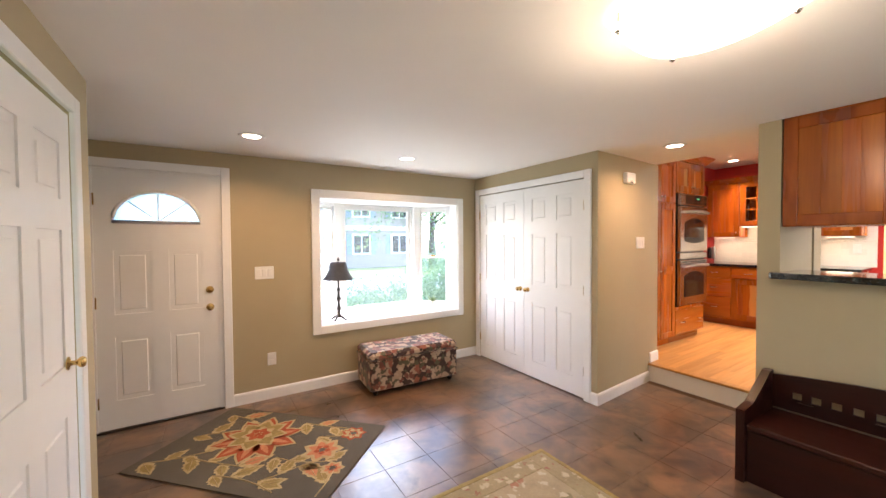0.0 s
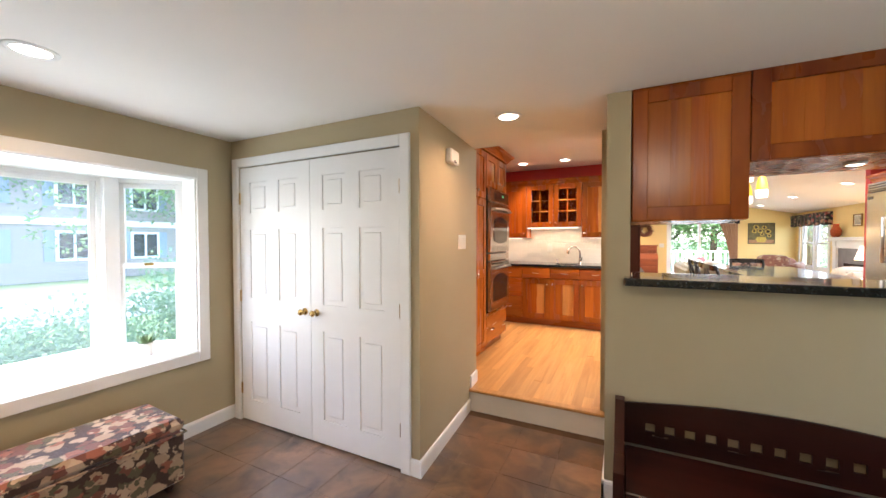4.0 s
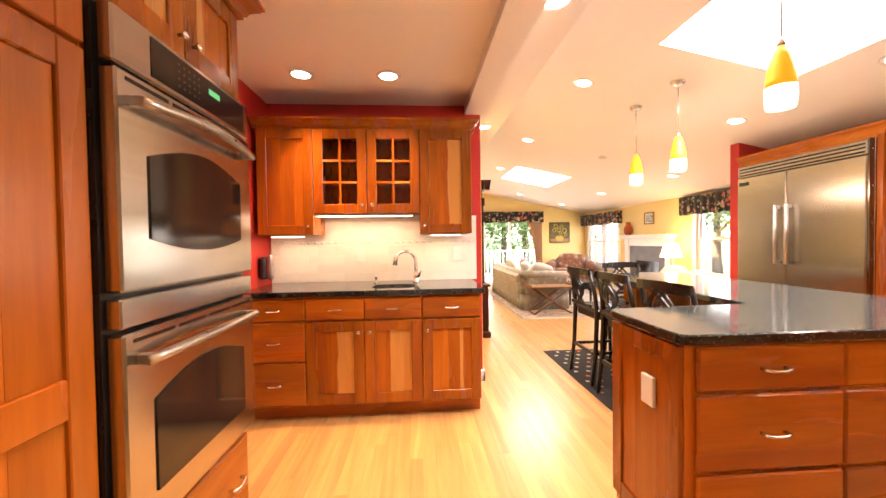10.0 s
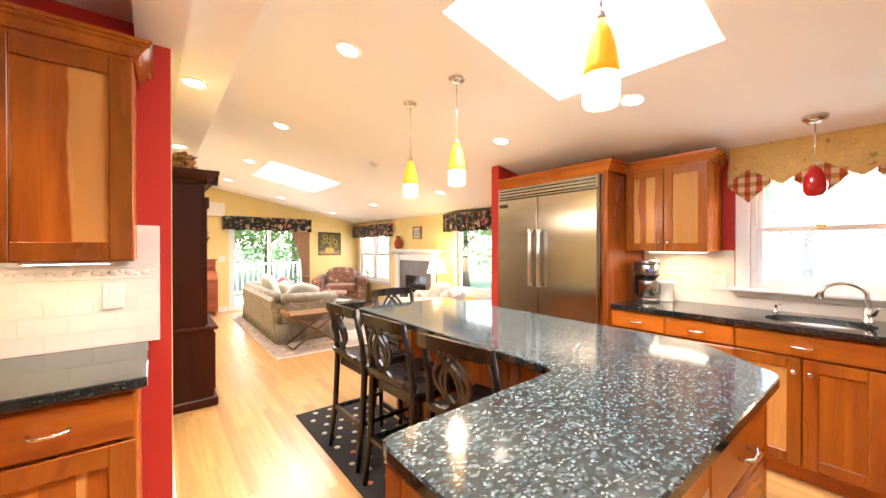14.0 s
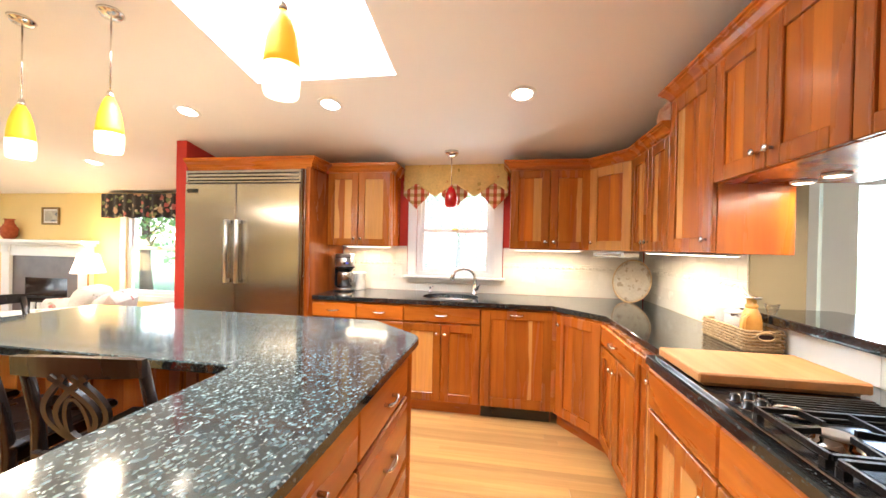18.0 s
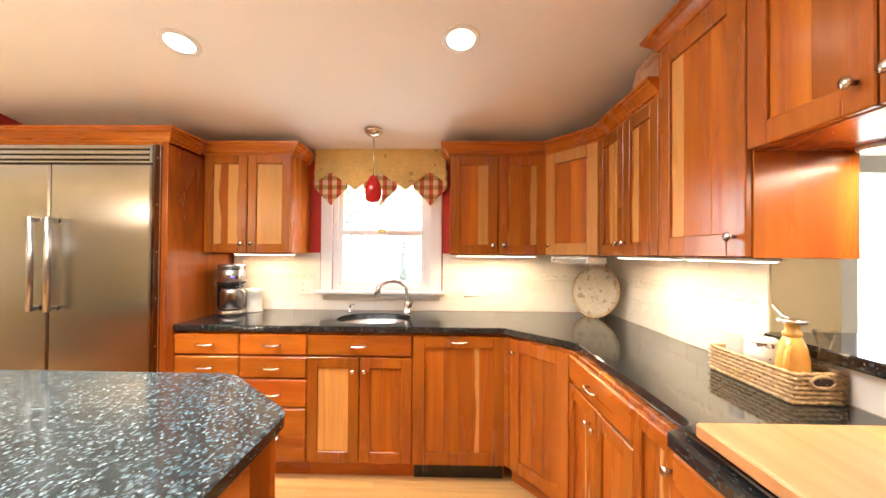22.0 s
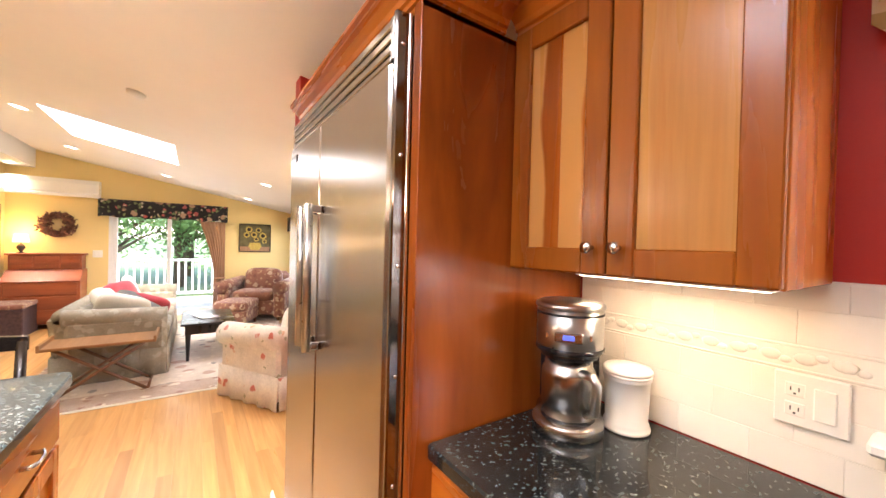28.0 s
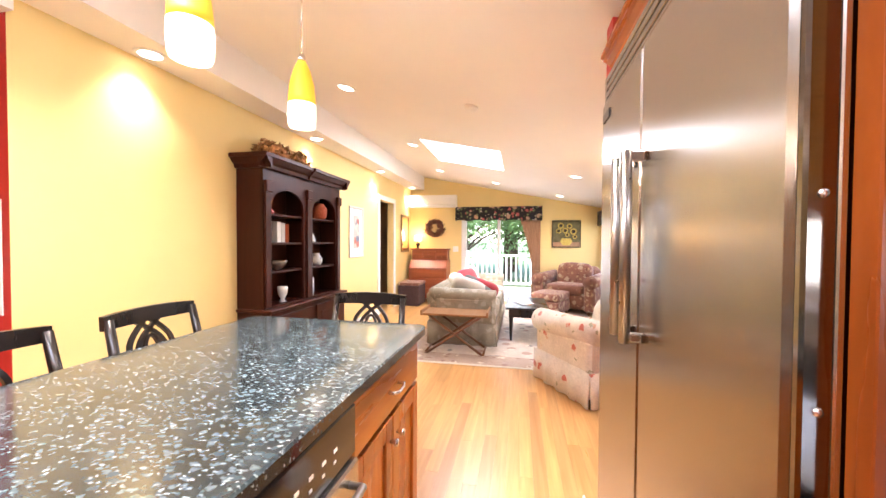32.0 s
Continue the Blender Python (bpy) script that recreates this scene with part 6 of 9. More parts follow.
part("edge_band", Shape().box(-0.73, -0.702, -1.01, 1.01, 0, 0.0095).box(0.702, 0.73, -1.01, 1.01, 0, 0.0095).box(-0.702, 0.702, -1.01, -0.982, 0, 0.0095).box(-0.702, 0.702, 0.982, 1.01, 0, 0.0095), olive_pile, r2)

# glazed back door and window with a tied curtain, seen through the pass-through
bd = thing("door_5", pose(2.58, -1.55, 0.01, 0, 0, 180), "white back door with a large glass pane", "door", kind="structure")
part("slab", holed([(0, 0), (0.84, 0), (0.84, 2.04), (0, 2.04)], [[(0.19, 0.45), (0.70, 0.45), (0.70, 1.95), (0.19, 1.95)]], -0.04, 0), white_paint, bd)
q = part("pane", Shape().box(0.19, 0.70, -0.023, -0.018, 0.45, 1.95), pane, bd)
q.visible_shadow = False
part("knob", Shape(pose(0.78, -0.04, 0.98, 90)).lathe([(0.03, 0), (0.012, 0.01), (0.026, 0.04), (0.02, 0.06), (0, 0.062)], 14), brass, bd)
casing("trim_back_door", -2.62, -1.75, 0, 2.08, pose(0, -1.5, 0, 0, 0, 180), "white casing of the back door")
sash_window("window_4", pose(1.55, -1.52, 0.85, 0, 0, 180), 0.85, 1.2, "white double-hung foyer window")
casing("trim_window_foyer", -1.55, -0.70, 0.85, 2.05, pose(0, -1.5, 0, 0, 0, 180), "white casing of the foyer window", 0.07, True)
linen = mat("checked_linen", (0.46, 0.41, 0.35), (0.30, 0.26, 0.22), 0.9, scale=(14, 14, 14), bump=0.3, bscale=220)
n_, l_, b_ = nodes_of(linen)
tc_, col_ = n_.new("ShaderNodeTexCoord"), b_.inputs["Base Color"].links[0].from_socket
for ax_ in ("X", "Z"):
    wv_, st_, mu_ = n_.new("ShaderNodeTexWave"), n_.new("ShaderNodeMath"), n_.new("ShaderNodeMix")
    wv_.bands_direction, wv_.inputs["Scale"].default_value = ax_, 9.0
    st_.operation, st_.inputs[1].default_value = "GREATER_THAN", 0.78
    mu_.data_type, mu_.blend_type, mu_.inputs[7].default_value = "RGBA", "MULTIPLY", (0.3, 0.22, 0.17, 1)
    l_(tc_.outputs["Object"], wv_.inputs["Vector"])
    l_(wv_.outputs[1], st_.inputs[0])
    l_(st_.outputs[0], mu_.inputs[0])
    l_(col_, mu_.inputs[6])
    col_ = mu_.outputs[2]
l_(col_, b_.inputs["Base Color"])
tb_, mx_ = n_.new("ShaderNodeBsdfTranslucent"), n_.new("ShaderNodeMixShader")
tb_.inputs[0].default_value, mx_.inputs[0].default_value = (0.5, 0.45, 0.4, 1), 0.36
l_(b_.outputs[0], mx_.inputs[1])
l_(tb_.outputs[0], mx_.inputs[2])
l_(mx_.outputs[0], n_["Material Output"].inputs[0])
cu = thing("curtain", pose(1.13, -1.44, 2.08), "sheer checked curtain tied up over the window", "curtain")
s = Shape()
vv, ff = [], []
for j in range(15):
    for i in range(41):
        u = i / 40
        z = -(0.33 + 0.05 * math.cos((abs(u - 0.5) - 0.25) * 12)) * j / 14
        vv.append(((u - 0.5) * 0.86, 0.012 * math.sin(u * 50) * (0.5 + j / 14), z))
for j in range(14):
    for i in range(40):
        ff.append((j * 41 + i, j * 41 + i + 1, (j + 1) * 41 + i + 1, (j + 1) * 41 + i))
s.add(vv, ff, True)
part("cloth", s, linen, cu)
for k in (-0.2, 0.2):
    vv, ff = [], []
    for a in range(11):
        f = a / 10
        r, z = 0.03 + 0.105 * f ** 0.6, -0.34 - 0.43 * f
        for i in range(30):
            w = 2 * math.pi * i / 30
            q = 1 + 0.16 * f * math.cos(6 * w + 1.3 * k)
            vv.append((r * q * math.cos(w), 0.30 * r * q * math.sin(w), z - 0.035 * f * math.cos(2 * w + 9 * k)))
    for a in range(10):
        for i in range(30):
            ff.append((a * 30 + i, a * 30 + (i + 1) % 30, (a + 1) * 30 + (i + 1) % 30, (a + 1) * 30 + i))
    part("tail", Shape(pose(k, 0.02, 0)).add(vv, ff, True), linen, cu)
    part("tie", Shape(pose(k, 0.02, -0.345)).pillow(0.055, 0.035, 0.04), linen, cu)
part("rod", Shape().tube([(-0.45, 0, 0.005), (0.45, 0, 0.005)], 0.008, 8), white_paint, cu)

# ---- kitchen things ----
def tiled(name, m, w, h, label, holes=(), tw=0.152, th=0.0765, border=None):
    """A backsplash: grout bed with glazed tiles in running bond, in local x and z, facing -y."""
    sb = Shape()
    if holes:
        a, b, c, d = holes[0]
        sb.box(0, a, -0.004, 0.0, 0, h).box(b, w, -0.004, 0.0, 0, h).box(a, b, -0.004, 0.0, 0, c)
    else:
        sb.box(0, w, -0.004, 0.0, 0, h)
    bed = new(name, sb.mesh("grout", grout))
    bed.matrix_world = m
    tagged(bed, label, "backsplash", kind="structure")
    cache = {}
    def tile(x0, x1, z0, z1):
        for (a, b, c, d) in holes:
            if x0 < b and x1 > a and z0 < d and z1 > c:
                if x0 < a - 0.03:
                    tile(x0, a, z0, z1)
                if x1 > b + 0.03:
                    tile(b, x1, z0, z1)
                return
        g = 0.0011
        key = (round(x1 - x0, 3), round(z1 - z0, 3))
        if key[0] < 0.012 or key[1] < 0.012:
            return
        if key not in cache:
            cache[key] = Shape().box(g / 2, key[0] - g / 2, -0.0062, -0.003, g / 2, key[1] - g / 2, 0.0007).mesh("tile", tile_white)
        o = new("tile", cache[key])
        o.parent = bed
        o.location = (x0, 0, z0)
    z, r = 0.0, 0
    while z < h - 0.01:
        if border and abs(z - border) < 0.02:
            z1 = z + 0.06
            spans, at = [], 0.0
            for a, b, c, d in holes:
                if c < z1:
                    spans.append((at, a))
                    at = b
            for a, b in spans + [(at, w)]:
                part("border_tile", relief(a, b, z, z1), tile_white, bed, "cream relief border course")
            z = z1
            continue
        z1 = min(z + th, h)
        if border and z < border < z1 - 0.01:
            z1 = border
        x = -tw / 2 if r % 2 else 0.0
        while x < w - 0.005:
            tile(max(x, 0), min(x + tw, w), z, z1)
            x += tw
        z, r = z1, r + 1
    return bed


def relief(x0, w, z0, z1):
    s, n, x = Shape(), 0, x0
    s.box(x0, w, -0.0075, -0.003, z0 + 0.001, z0 + 0.008, 0.002).box(x0, w, -0.0075, -0.003, z1 - 0.008, z1 - 0.001, 0.002).box(x0, w, -0.0062, -0.003, z0 + 0.008, z1 - 0.008)
    while x < w - 0.05:
        s.add(*blob((x + 0.025, -0.0062, (z0 + z1) / 2), 0.020, 0.0035, 0.013), True)
        s.add(*blob((x + 0.05, -0.0062, (z0 + z1) / 2 + (0.007 if n % 2 else -0.007)), 0.011, 0.0028, 0.008), True)
        x += 0.058
        n += 1
    return s


def blob(c, a, b, d, n=8, m=5):
    v, f = [], []
    for j in range(m + 1):
        ph = math.pi * (j / m - 0.5)
        for i in range(n):
            t = 2 * math.pi * i / n
            v.append((c[0] + a * math.cos(ph) * math.cos(t), c[1] + b * math.cos(ph) * math.sin(t), c[2] + d * math.sin(ph)))
    for j in range(m):
        for i in range(n):
            f.append((j * n + i, j * n + (i + 1) % n, (j + 1) * n + (i + 1) % n, (j + 1) * n + i))
    return v, f


tiled("backsplash_bar", pose(6.918, 2.89, CT, 0, 0, -90), 1.76, 0.56, "cream subway tile backsplash behind the bar sink", border=0.30)
tiled("backsplash_south", pose(6.113, -2.349, CT, 0, 0, 180), 2.80, 0.43, "cream subway tile backsplash round the sink window", holes=[(0.66, 1.585, 0.135, 1.0)], border=0.24)
tiled("backsplash_west", pose(3.302, -2.335, CT, 0, 0, 90), 1.37, 0.425, "cream subway tile backsplash in the corner", border=0.24)
tiled("backsplash_cooktop", pose(3.302, -0.955, CT, 0, 0, 90), 1.97, 0.115, "cream tile strip behind the cooktop", tw=0.66, th=0.115)
plate(6.908, 2.14, 1.33, -90, 0.075, 0.118, "white wall outlet in the bar backsplash", 2, "outlet", "outlet")
plate(6.908, 1.30, 1.33, -90, 0.075, 0.118, "white wall outlet in the bar backsplash", 2, "outlet", "outlet")
plate(5.556, -2.3405, 1.272, 180, 0.116, 0.114, "white outlet and switch plate by the coffee maker", 2, outlets=1)
plate(4.30, -2.338, 1.25, 180, 0.12, 0.075, "white outlet plate in the sink backsplash", 1)
plate(6.30, 2.90, 1.27, 0, 0.075, 0.118, "white light switch on the red wall", 1)
ph = thing("wall_phone", pose(6.74, 2.90, 1.25), "dark wall-mounted telephone on the red wall", "telephone")
part("cradle", Shape().box(-0.075, 0.075, -0.055, 0, -0.095, 0.085, 0.018), black_enamel, ph)
part("handset", Shape(pose(-0.02, -0.072, 0.0, 0, 0, 0)).pillow(0.032, 0.028, 0.10, n=8, p=0.5), satin, ph)
part("keypad", Shape().box(0.02, 0.066, -0.062, -0.05, -0.07, 0.02, 0.004), plastic, ph)
part("display", Shape().box(0.02, 0.066, -0.062, -0.05, 0.03, 0.065, 0.003), steel, ph)
casing("trim_hall_door", 5.47, 6.15, FZ, 2.2, pose(0, 2.90, 0), "white casing of the back hall doorway", 0.075)
bk2 = Shape()
for a, b in (((6.92, 1.19, FZ), (6.92, 1.066, FZ)), ((6.906, 1.08, FZ), (8.40, 1.08, FZ)), ((7.30, -1.62, FZ), (7.30, -1.66, FZ)), ((7.405, -1.62, FZ), (7.28, -1.62, FZ)), ((9.8, 1.08, FZ), (11.57, 1.08, FZ)), ((12.46, 1.08, FZ), (13.55, 1.08, FZ)), ((13.55, 1.08, FZ), (13.55, -0.06, FZ)), ((13.55, -1.74, FZ), (13.55, -3.0, FZ)), ((13.55, -3.0, FZ), (11.6, -3.0, FZ)), ((9.95, -3.0, FZ), (7.39, -3.0, FZ)), ((6.23, 2.90, FZ), (6.92, 2.90, FZ))):
    bk2.sweep(BB, a, b)
struct("baseboard_kitchen", bk2, white_paint, "white painted baseboard in the kitchen and living room", "baseboard")

# sink window
sash_window("window_5", pose(5.36, -2.36, 1.25, 0, 0, 180), 0.74, 0.87, "white double-hung window over the sink", glass=sink_pane)
casing("trim_sink_window", -5.36, -4.62, 1.25, 2.12, pose(0, -2.35, 0, 0, 0, 180), "white casing of the sink window", 0.085)
struct("window_sill", Shape().box(4.51, 5.47, -2.40, -2.265, 1.225, 1.25, 0.006).box(4.55, 5.43, -2.349, -2.33, 1.18, 1.225, 0.004), white_paint, "white window stool and apron over the sink", "sill")
straw = flowers("straw_print_cotton", (0.74, 0.54, 0.19), [((0.40, 0.30, 0.08), 1.0, 0.22), ((0.45, 0.12, 0.05), 2.0, 0.08)], 17, 0.9, 0.3)
plaid = mat("red_plaid_cotton", (0.45, 0.05, 0.04), (0.62, 0.5, 0.28), 0.9, scale=(1, 1, 1), fine=0.05)
n_, l_, b_ = nodes_of(plaid)
tc_ = n_.new("ShaderNodeTexCoord")
srcs = []
for rot, col in ((0, (0.42, 0.03, 0.03, 1)), (90, (0.10, 0.16, 0.06, 1))):
    mp_ = n_.new("ShaderNodeMapping")
    mp_.inputs["Rotation"].default_value = (0, radians(rot), 0)
    l_(tc_.outputs["Object"], mp_.inputs[0])
    wv = n_.new("ShaderNodeTexWave")
    wv.inputs["Scale"].default_value = 4.6
    l_(mp_.outputs[0], wv.inputs["Vector"])
    st_ = n_.new("ShaderNodeMath")
    st_.operation, st_.inputs[1].default_value = "GREATER_THAN", 0.55
    l_(wv.outputs[1], st_.inputs[0])
    srcs.append((st_.outputs[0], col))
mxa = n_.new("ShaderNodeMix")
mxa.data_type = "RGBA"
mxa.inputs[6].default_value, mxa.inputs[7].default_value = (0.66, 0.5, 0.3, 1), (0.5, 0.10, 0.05, 1)
l_(srcs[0][0], mxa.inputs[0])
mxb = n_.new("ShaderNodeMix")
mxb.data_type, mxb.blend_type, mxb.inputs[7].default_value = "RGBA", "MULTIPLY", (0.62, 0.52, 0.3, 1)
l_(srcs[1][0], mxb.inputs[0])
l_(mxa.outputs[2], mxb.inputs[6])
l_(mxb.outputs[2], b_.inputs["Base Color"])


def hanging(w, top, low, depth=0.012, freq=40, n=72, rows=10, back=0.0):
    """Cloth in local x and z: low(u) gives the lower edge for u from 0 to 1."""
    v, f = [], []
    for j in range(rows + 1):
        for i in range(n + 1):
            u = i / n
            z = top + (low(u) - top) * j / rows
            v.append(((u - 0.5) * w, depth * math.sin(u * freq) * (0.25 + 0.75 * j / rows) + back, z))
    for j in range(rows):
        for i in range(n):
            f.append((j * (n + 1) + i, j * (n + 1) + i + 1, (j + 1) * (n + 1) + i + 1, (j + 1) * (n + 1) + i))
    return Shape().add(v, f, True)


def thick(ob, t=0.003):
    so = ob.modifiers.new("thick", "SOLIDIFY")
    so.thickness = t
    return ob


va = thing("valance", pose(4.99, -2.275, 2.05, 0, 0, 180), "straw-yellow print valance with plaid handkerchief points", "valance")
def zig(u):
    x = (u - 0.5) * 0.97
    d = min(abs(x - c) for c in (-0.37, 0.0, 0.37))
    return 0.075 - 0.128 * min(1.0, d / 0.185)
thick(part("cloth", hanging(0.97, 0.268, zig, 0.006, 30, 96), straw, va))
for c in (-0.37, 0.0, 0.37):
    pl_ = hanging(0.25, 0.10, lambda u: -0.166 + 0.13 * abs(2 * u - 1), 0.010, 16, 24, 8, 0.016)
    for i_, p_ in enumerate(pl_.v):
        pl_.v[i_] = (p_[0] + c, p_[1], p_[2])
    thick(part("point", pl_, plaid, va, "red and olive plaid point"), 0.003)
part("rod_pocket", Shape().box(-0.49, 0.49, -0.012, 0.07, 0.25, 0.285, 0.008), straw, va)
rp_ = thing("pendant_light", pose(4.985, -2.02, vault(-2.02)), "small red glass pendant over the sink", "pendant light")
part("canopy", Shape().lathe([(0.0, -0.045), (0.03, -0.04), (0.06, -0.015), (0.063, 0.006)], 20), chrome, rp_)
part("stem", Shape().tube([(0, 0, -0.04), (0, 0, -0.31)], 0.004, 8), chrome, rp_)
red_glass = mat("red_glass", (0.55, 0.015, 0.015), (0.45, 0.01, 0.01), 0.15, scale=(5, 5, 5), coat=0.5)
part("shade", Shape().lathe([(0.012, -0.30), (0.026, -0.312), (0.048, -0.36), (0.056, -0.41), (0.053, -0.452), (0.038, -0.48), (0.0, -0.486)][::-1], 24), red_glass, rp_)


def basin(name, outline, z, depth, label):
    """An undermounted steel bowl below a cut-out."""
    o = thing(name, pose(sum(p[0] for p in outline) / len(outline), sum(p[1] for p in outline) / len(outline), z), label, "sink")
    cx, cy, _ = o.matrix_world.translation
    v, f, n = [], [], len(outline)
    for sc, dz in ((1.03, 0.0), (1.03, -0.004), (0.98, -0.01), (0.93, -depth * 0.7), (0.8, -depth), (0.15, -depth - 0.005)):
        v += [((x - cx) * sc, (y - cy) * sc, dz) for x, y in outline]
    for j in range(5):
        f += [(j * n + i, j * n + (i + 1) % n, (j + 1) * n + (i + 1) % n, (j + 1) * n + i) for i in range(n)]
    f.append(tuple(5 * n + i for i in range(n)))
    part("bowl", Shape().add(v, f, True), steel, o)
    part("drain", Shape(pose(0, 0, -depth - 0.004)).lathe([(0.04, 0), (0.04, 0.003), (0.025, 0.004), (0.0, 0.001)], 18), chrome, o)


basin("sink", SINK_S, CT - 0.039, 0.17, "oval stainless steel undermount sink")
basin("sink", SINK_W, CT - 0.039, 0.14, "small stainless steel bar sink")


def faucet(m, label, h=0.27, reach=0.17, gooseneck=True):
    o = thing("faucet", m, label, "faucet")
    part("base", Shape().lathe([(0.028, 0), (0.028, 0.006), (0.021, 0.012), (0.020, 0.075), (0.017, 0.085)], 18), chrome, o)
    pts = [(0, 0, 0.08), (0, 0, h * 0.62)] + [(0, -reach / 2 + reach / 2 * math.cos(math.pi * i / 12), h * 0.62 + h * 0.38 * math.sin(math.pi * i / 12)) for i in range(1, 11)]
    if gooseneck:
        pts += [(0, -reach * 0.99, h * 0.56)]
    part("spout", Shape().tube(pts, [0.014] * (len(pts) - 3) + [0.015, 0.018, 0.021], 12), chrome, o)
    part("lever", Shape().tube([(0.018, 0, 0.05), (0.05, 0, 0.055), (0.09, -0.005, 0.085), (0.115, -0.008, 0.10)], [0.018, 0.014, 0.008, 0.007], 10), chrome, o)


faucet(pose(6.78, 1.665, CT, 0, 0, 205), "brushed nickel gooseneck bar faucet with a side lever", 0.26, 0.19)
faucet(pose(4.78, -2.235, CT, 0, 0, 120), "brushed nickel gooseneck faucet at the window sink", 0.235, 0.23)
for x, y in ((6.72, 1.99), (5.20, -2.26)):
    sd = thing("soap_dispenser", pose(x, y, CT), "small nickel soap dispenser beside the faucet", "soap dispenser")
    part("body", Shape().lathe([(0.018, 0), (0.018, 0.004), (0.009, 0.01), (0.009, 0.045), (0.012, 0.05), (0.012, 0.06), (0, 0.062)], 14), chrome, sd)
    part("nozzle", Shape().tube([(0, 0, 0.055), (-0.03, 0, 0.056)], 0.005, 8), chrome, sd)

# under-cabinet strips
strip_glow = glow("lit_strip", (1.0, 0.82, 0.55), 0.7)
for (x, y, z, rz, w, p) in ((6.69, 2.06, 1.655, 90, 0.76, 2.8), (6.72, 2.68, 1.495, 90, 0.26, 0.7), (6.72, 1.42, 1.495, 90, 0.26, 0.7), (5.78, -2.16, 1.52, 0, 0.42, 1.7), (4.16, -2.13, 1.52, 0, 0.55, 3.2), (3.52, -1.4, 1.52, 90, 0.5, 2.7), (3.52, -0.88, 1.52, 90, 0.36, 1.2)):
    u = thing("under_cabinet_light", pose(x, y, z, 0, 0, rz), "lit white under-cabinet strip light", "strip light", "under-cabinet lights")
    part("housing", Shape().box(-w / 2, w / 2, -0.03, 0.03, -0.007, 0.004, 0.003), white_paint, u)
    part("lens", Shape().box(-w / 2 + 0.01, w / 2 - 0.01, -0.022, 0.022, -0.0095, -0.0065), strip_glow, u)
    lamp("strip_lamp", "AREA", pose(x, y, z - 0.025, 0, 0, rz), p * UNIT, (1.0, 0.78, 0.5), size=w - 0.04, size_y=0.05)
for y in (0.05, -0.19, -0.45, -0.60):
    u = thing("puck_light", pose(3.33, y, 1.83), "lit round puck light under the pass-through cabinet", "puck light", "puck lights")
    part("rim", Shape().lathe([(0.030, -0.012), (0.040, -0.010), (0.042, 0.0)], 20), white_paint, u)
    part("lens", Shape().lathe([(0.0, -0.0125), (0.031, -0.0120), (0.031, -0.006)], 20), strip_glow, u)
lamp("puck_lamp", "AREA", pose(3.33, -0.25, 1.80), 8 * UNIT, WARM, size=0.7, size_y=0.06).rotation_euler.z = radians(90)

# stemware behind the glazed doors
goblet = Shape().lathe([(0.0, 0.0), (0.030, 0.001), (0.030, 0.003), (0.006, 0.008), (0.004, 0.07), (0.020, 0.085), (0.034, 0.11), (0.036, 0.14), (0.031, 0.165), (0.029, 0.165), (0.033, 0.14), (0.031, 0.112), (0.017, 0.09), (0.0, 0.085)], 14).mesh("wine_glass", glassy("stemware_glass"))
for k in range(3):
    for q in range(6):
        if (k, q) not in ((0, 2), (2, 4), (1, 5)):
            o = new("wine_glass", goblet)
            o.matrix_world = pose(6.72 + 0.05 * (q % 2), 2.36 - 0.128 * q, (1.68, 1.884, 2.101)[k])
            o.visible_shadow = False
            tagged(o, "clear stemmed wine glass in the glazed cabinet", "glass", "stemware")

# small appliances
cm = thing("coffee_maker", pose(5.98, -2.10, CT, 0, 0, 215), "stainless drip coffee maker with a thermal carafe", "coffee maker")
part("base", Shape().lathe([(0.088, 0), (0.092, 0.006), (0.092, 0.03), (0.086, 0.036), (0.0, 0.036)], 28).box(-0.088, 0.088, 0.02, 0.115, 0.001, 0.034, 0.01), steel, cm)
part("hot_plate", Shape(pose(0, 0, 0.036)).lathe([(0.07, 0), (0.07, 0.005), (0.0, 0.006)], 24), black_enamel, cm)
part("column", Shape().box(-0.08, 0.08, 0.062, 0.112, 0.035, 0.225, 0.014), black_enamel, cm)
part("tank", Shape().box(-0.085, 0.085, 0.0, 0.115, 0.226, 0.335, 0.02), black_enamel, cm)
part("brew_head", Shape().lathe([(0.078, 0.215), (0.086, 0.22), (0.086, 0.325), (0.0, 0.326)], 28), satin, cm)
part("head_lid", Shape(pose(0, 0, 0.3265)).lathe([(0.086, 0), (0.090, 0.004), (0.089, 0.012), (0.078, 0.018), (0.0, 0.020)], 28), satin, cm)
part("collar", Shape().lathe([(0.06, 0.192), (0.074, 0.2), (0.076, 0.214), (0.07, 0.2155)], 24), black_enamel, cm)
ca = part("carafe", Shape(pose(0, -0.004, 0)).lathe([(0.064, 0.043), (0.069, 0.047), (0.070, 0.155), (0.068, 0.164), (0.062, 0.169), (0.060, 0.188), (0.0, 0.19)], 24), steel, cm)
part("handle", Shape().tube([(0.03, -0.05, 0.168), (0.06, -0.085, 0.17), (0.068, -0.092, 0.155), (0.064, -0.088, 0.085), (0.045, -0.062, 0.07)], 0.0115, 8), satin, ca)
part("lid_rim", Shape().lathe([(0.0865, 0.312), (0.0872, 0.313), (0.0872, 0.317), (0.086, 0.318)], 28), black_enamel, cm)
part("lower_band", Shape().lathe([(0.087, 0.216), (0.0885, 0.218), (0.0885, 0.226), (0.087, 0.228)], 28), black_enamel, cm)
part("control_panel", Shape().box(-0.034, 0.034, -0.0865, -0.07, 0.248, 0.274, 0.003), steel, cm)
part("display", Shape().box(-0.014, 0.014, -0.0885, -0.080, 0.255, 0.268, 0.002), glow("blue_display", (0.1, 0.16, 0.9), 0.03), cm, "blue lit display")
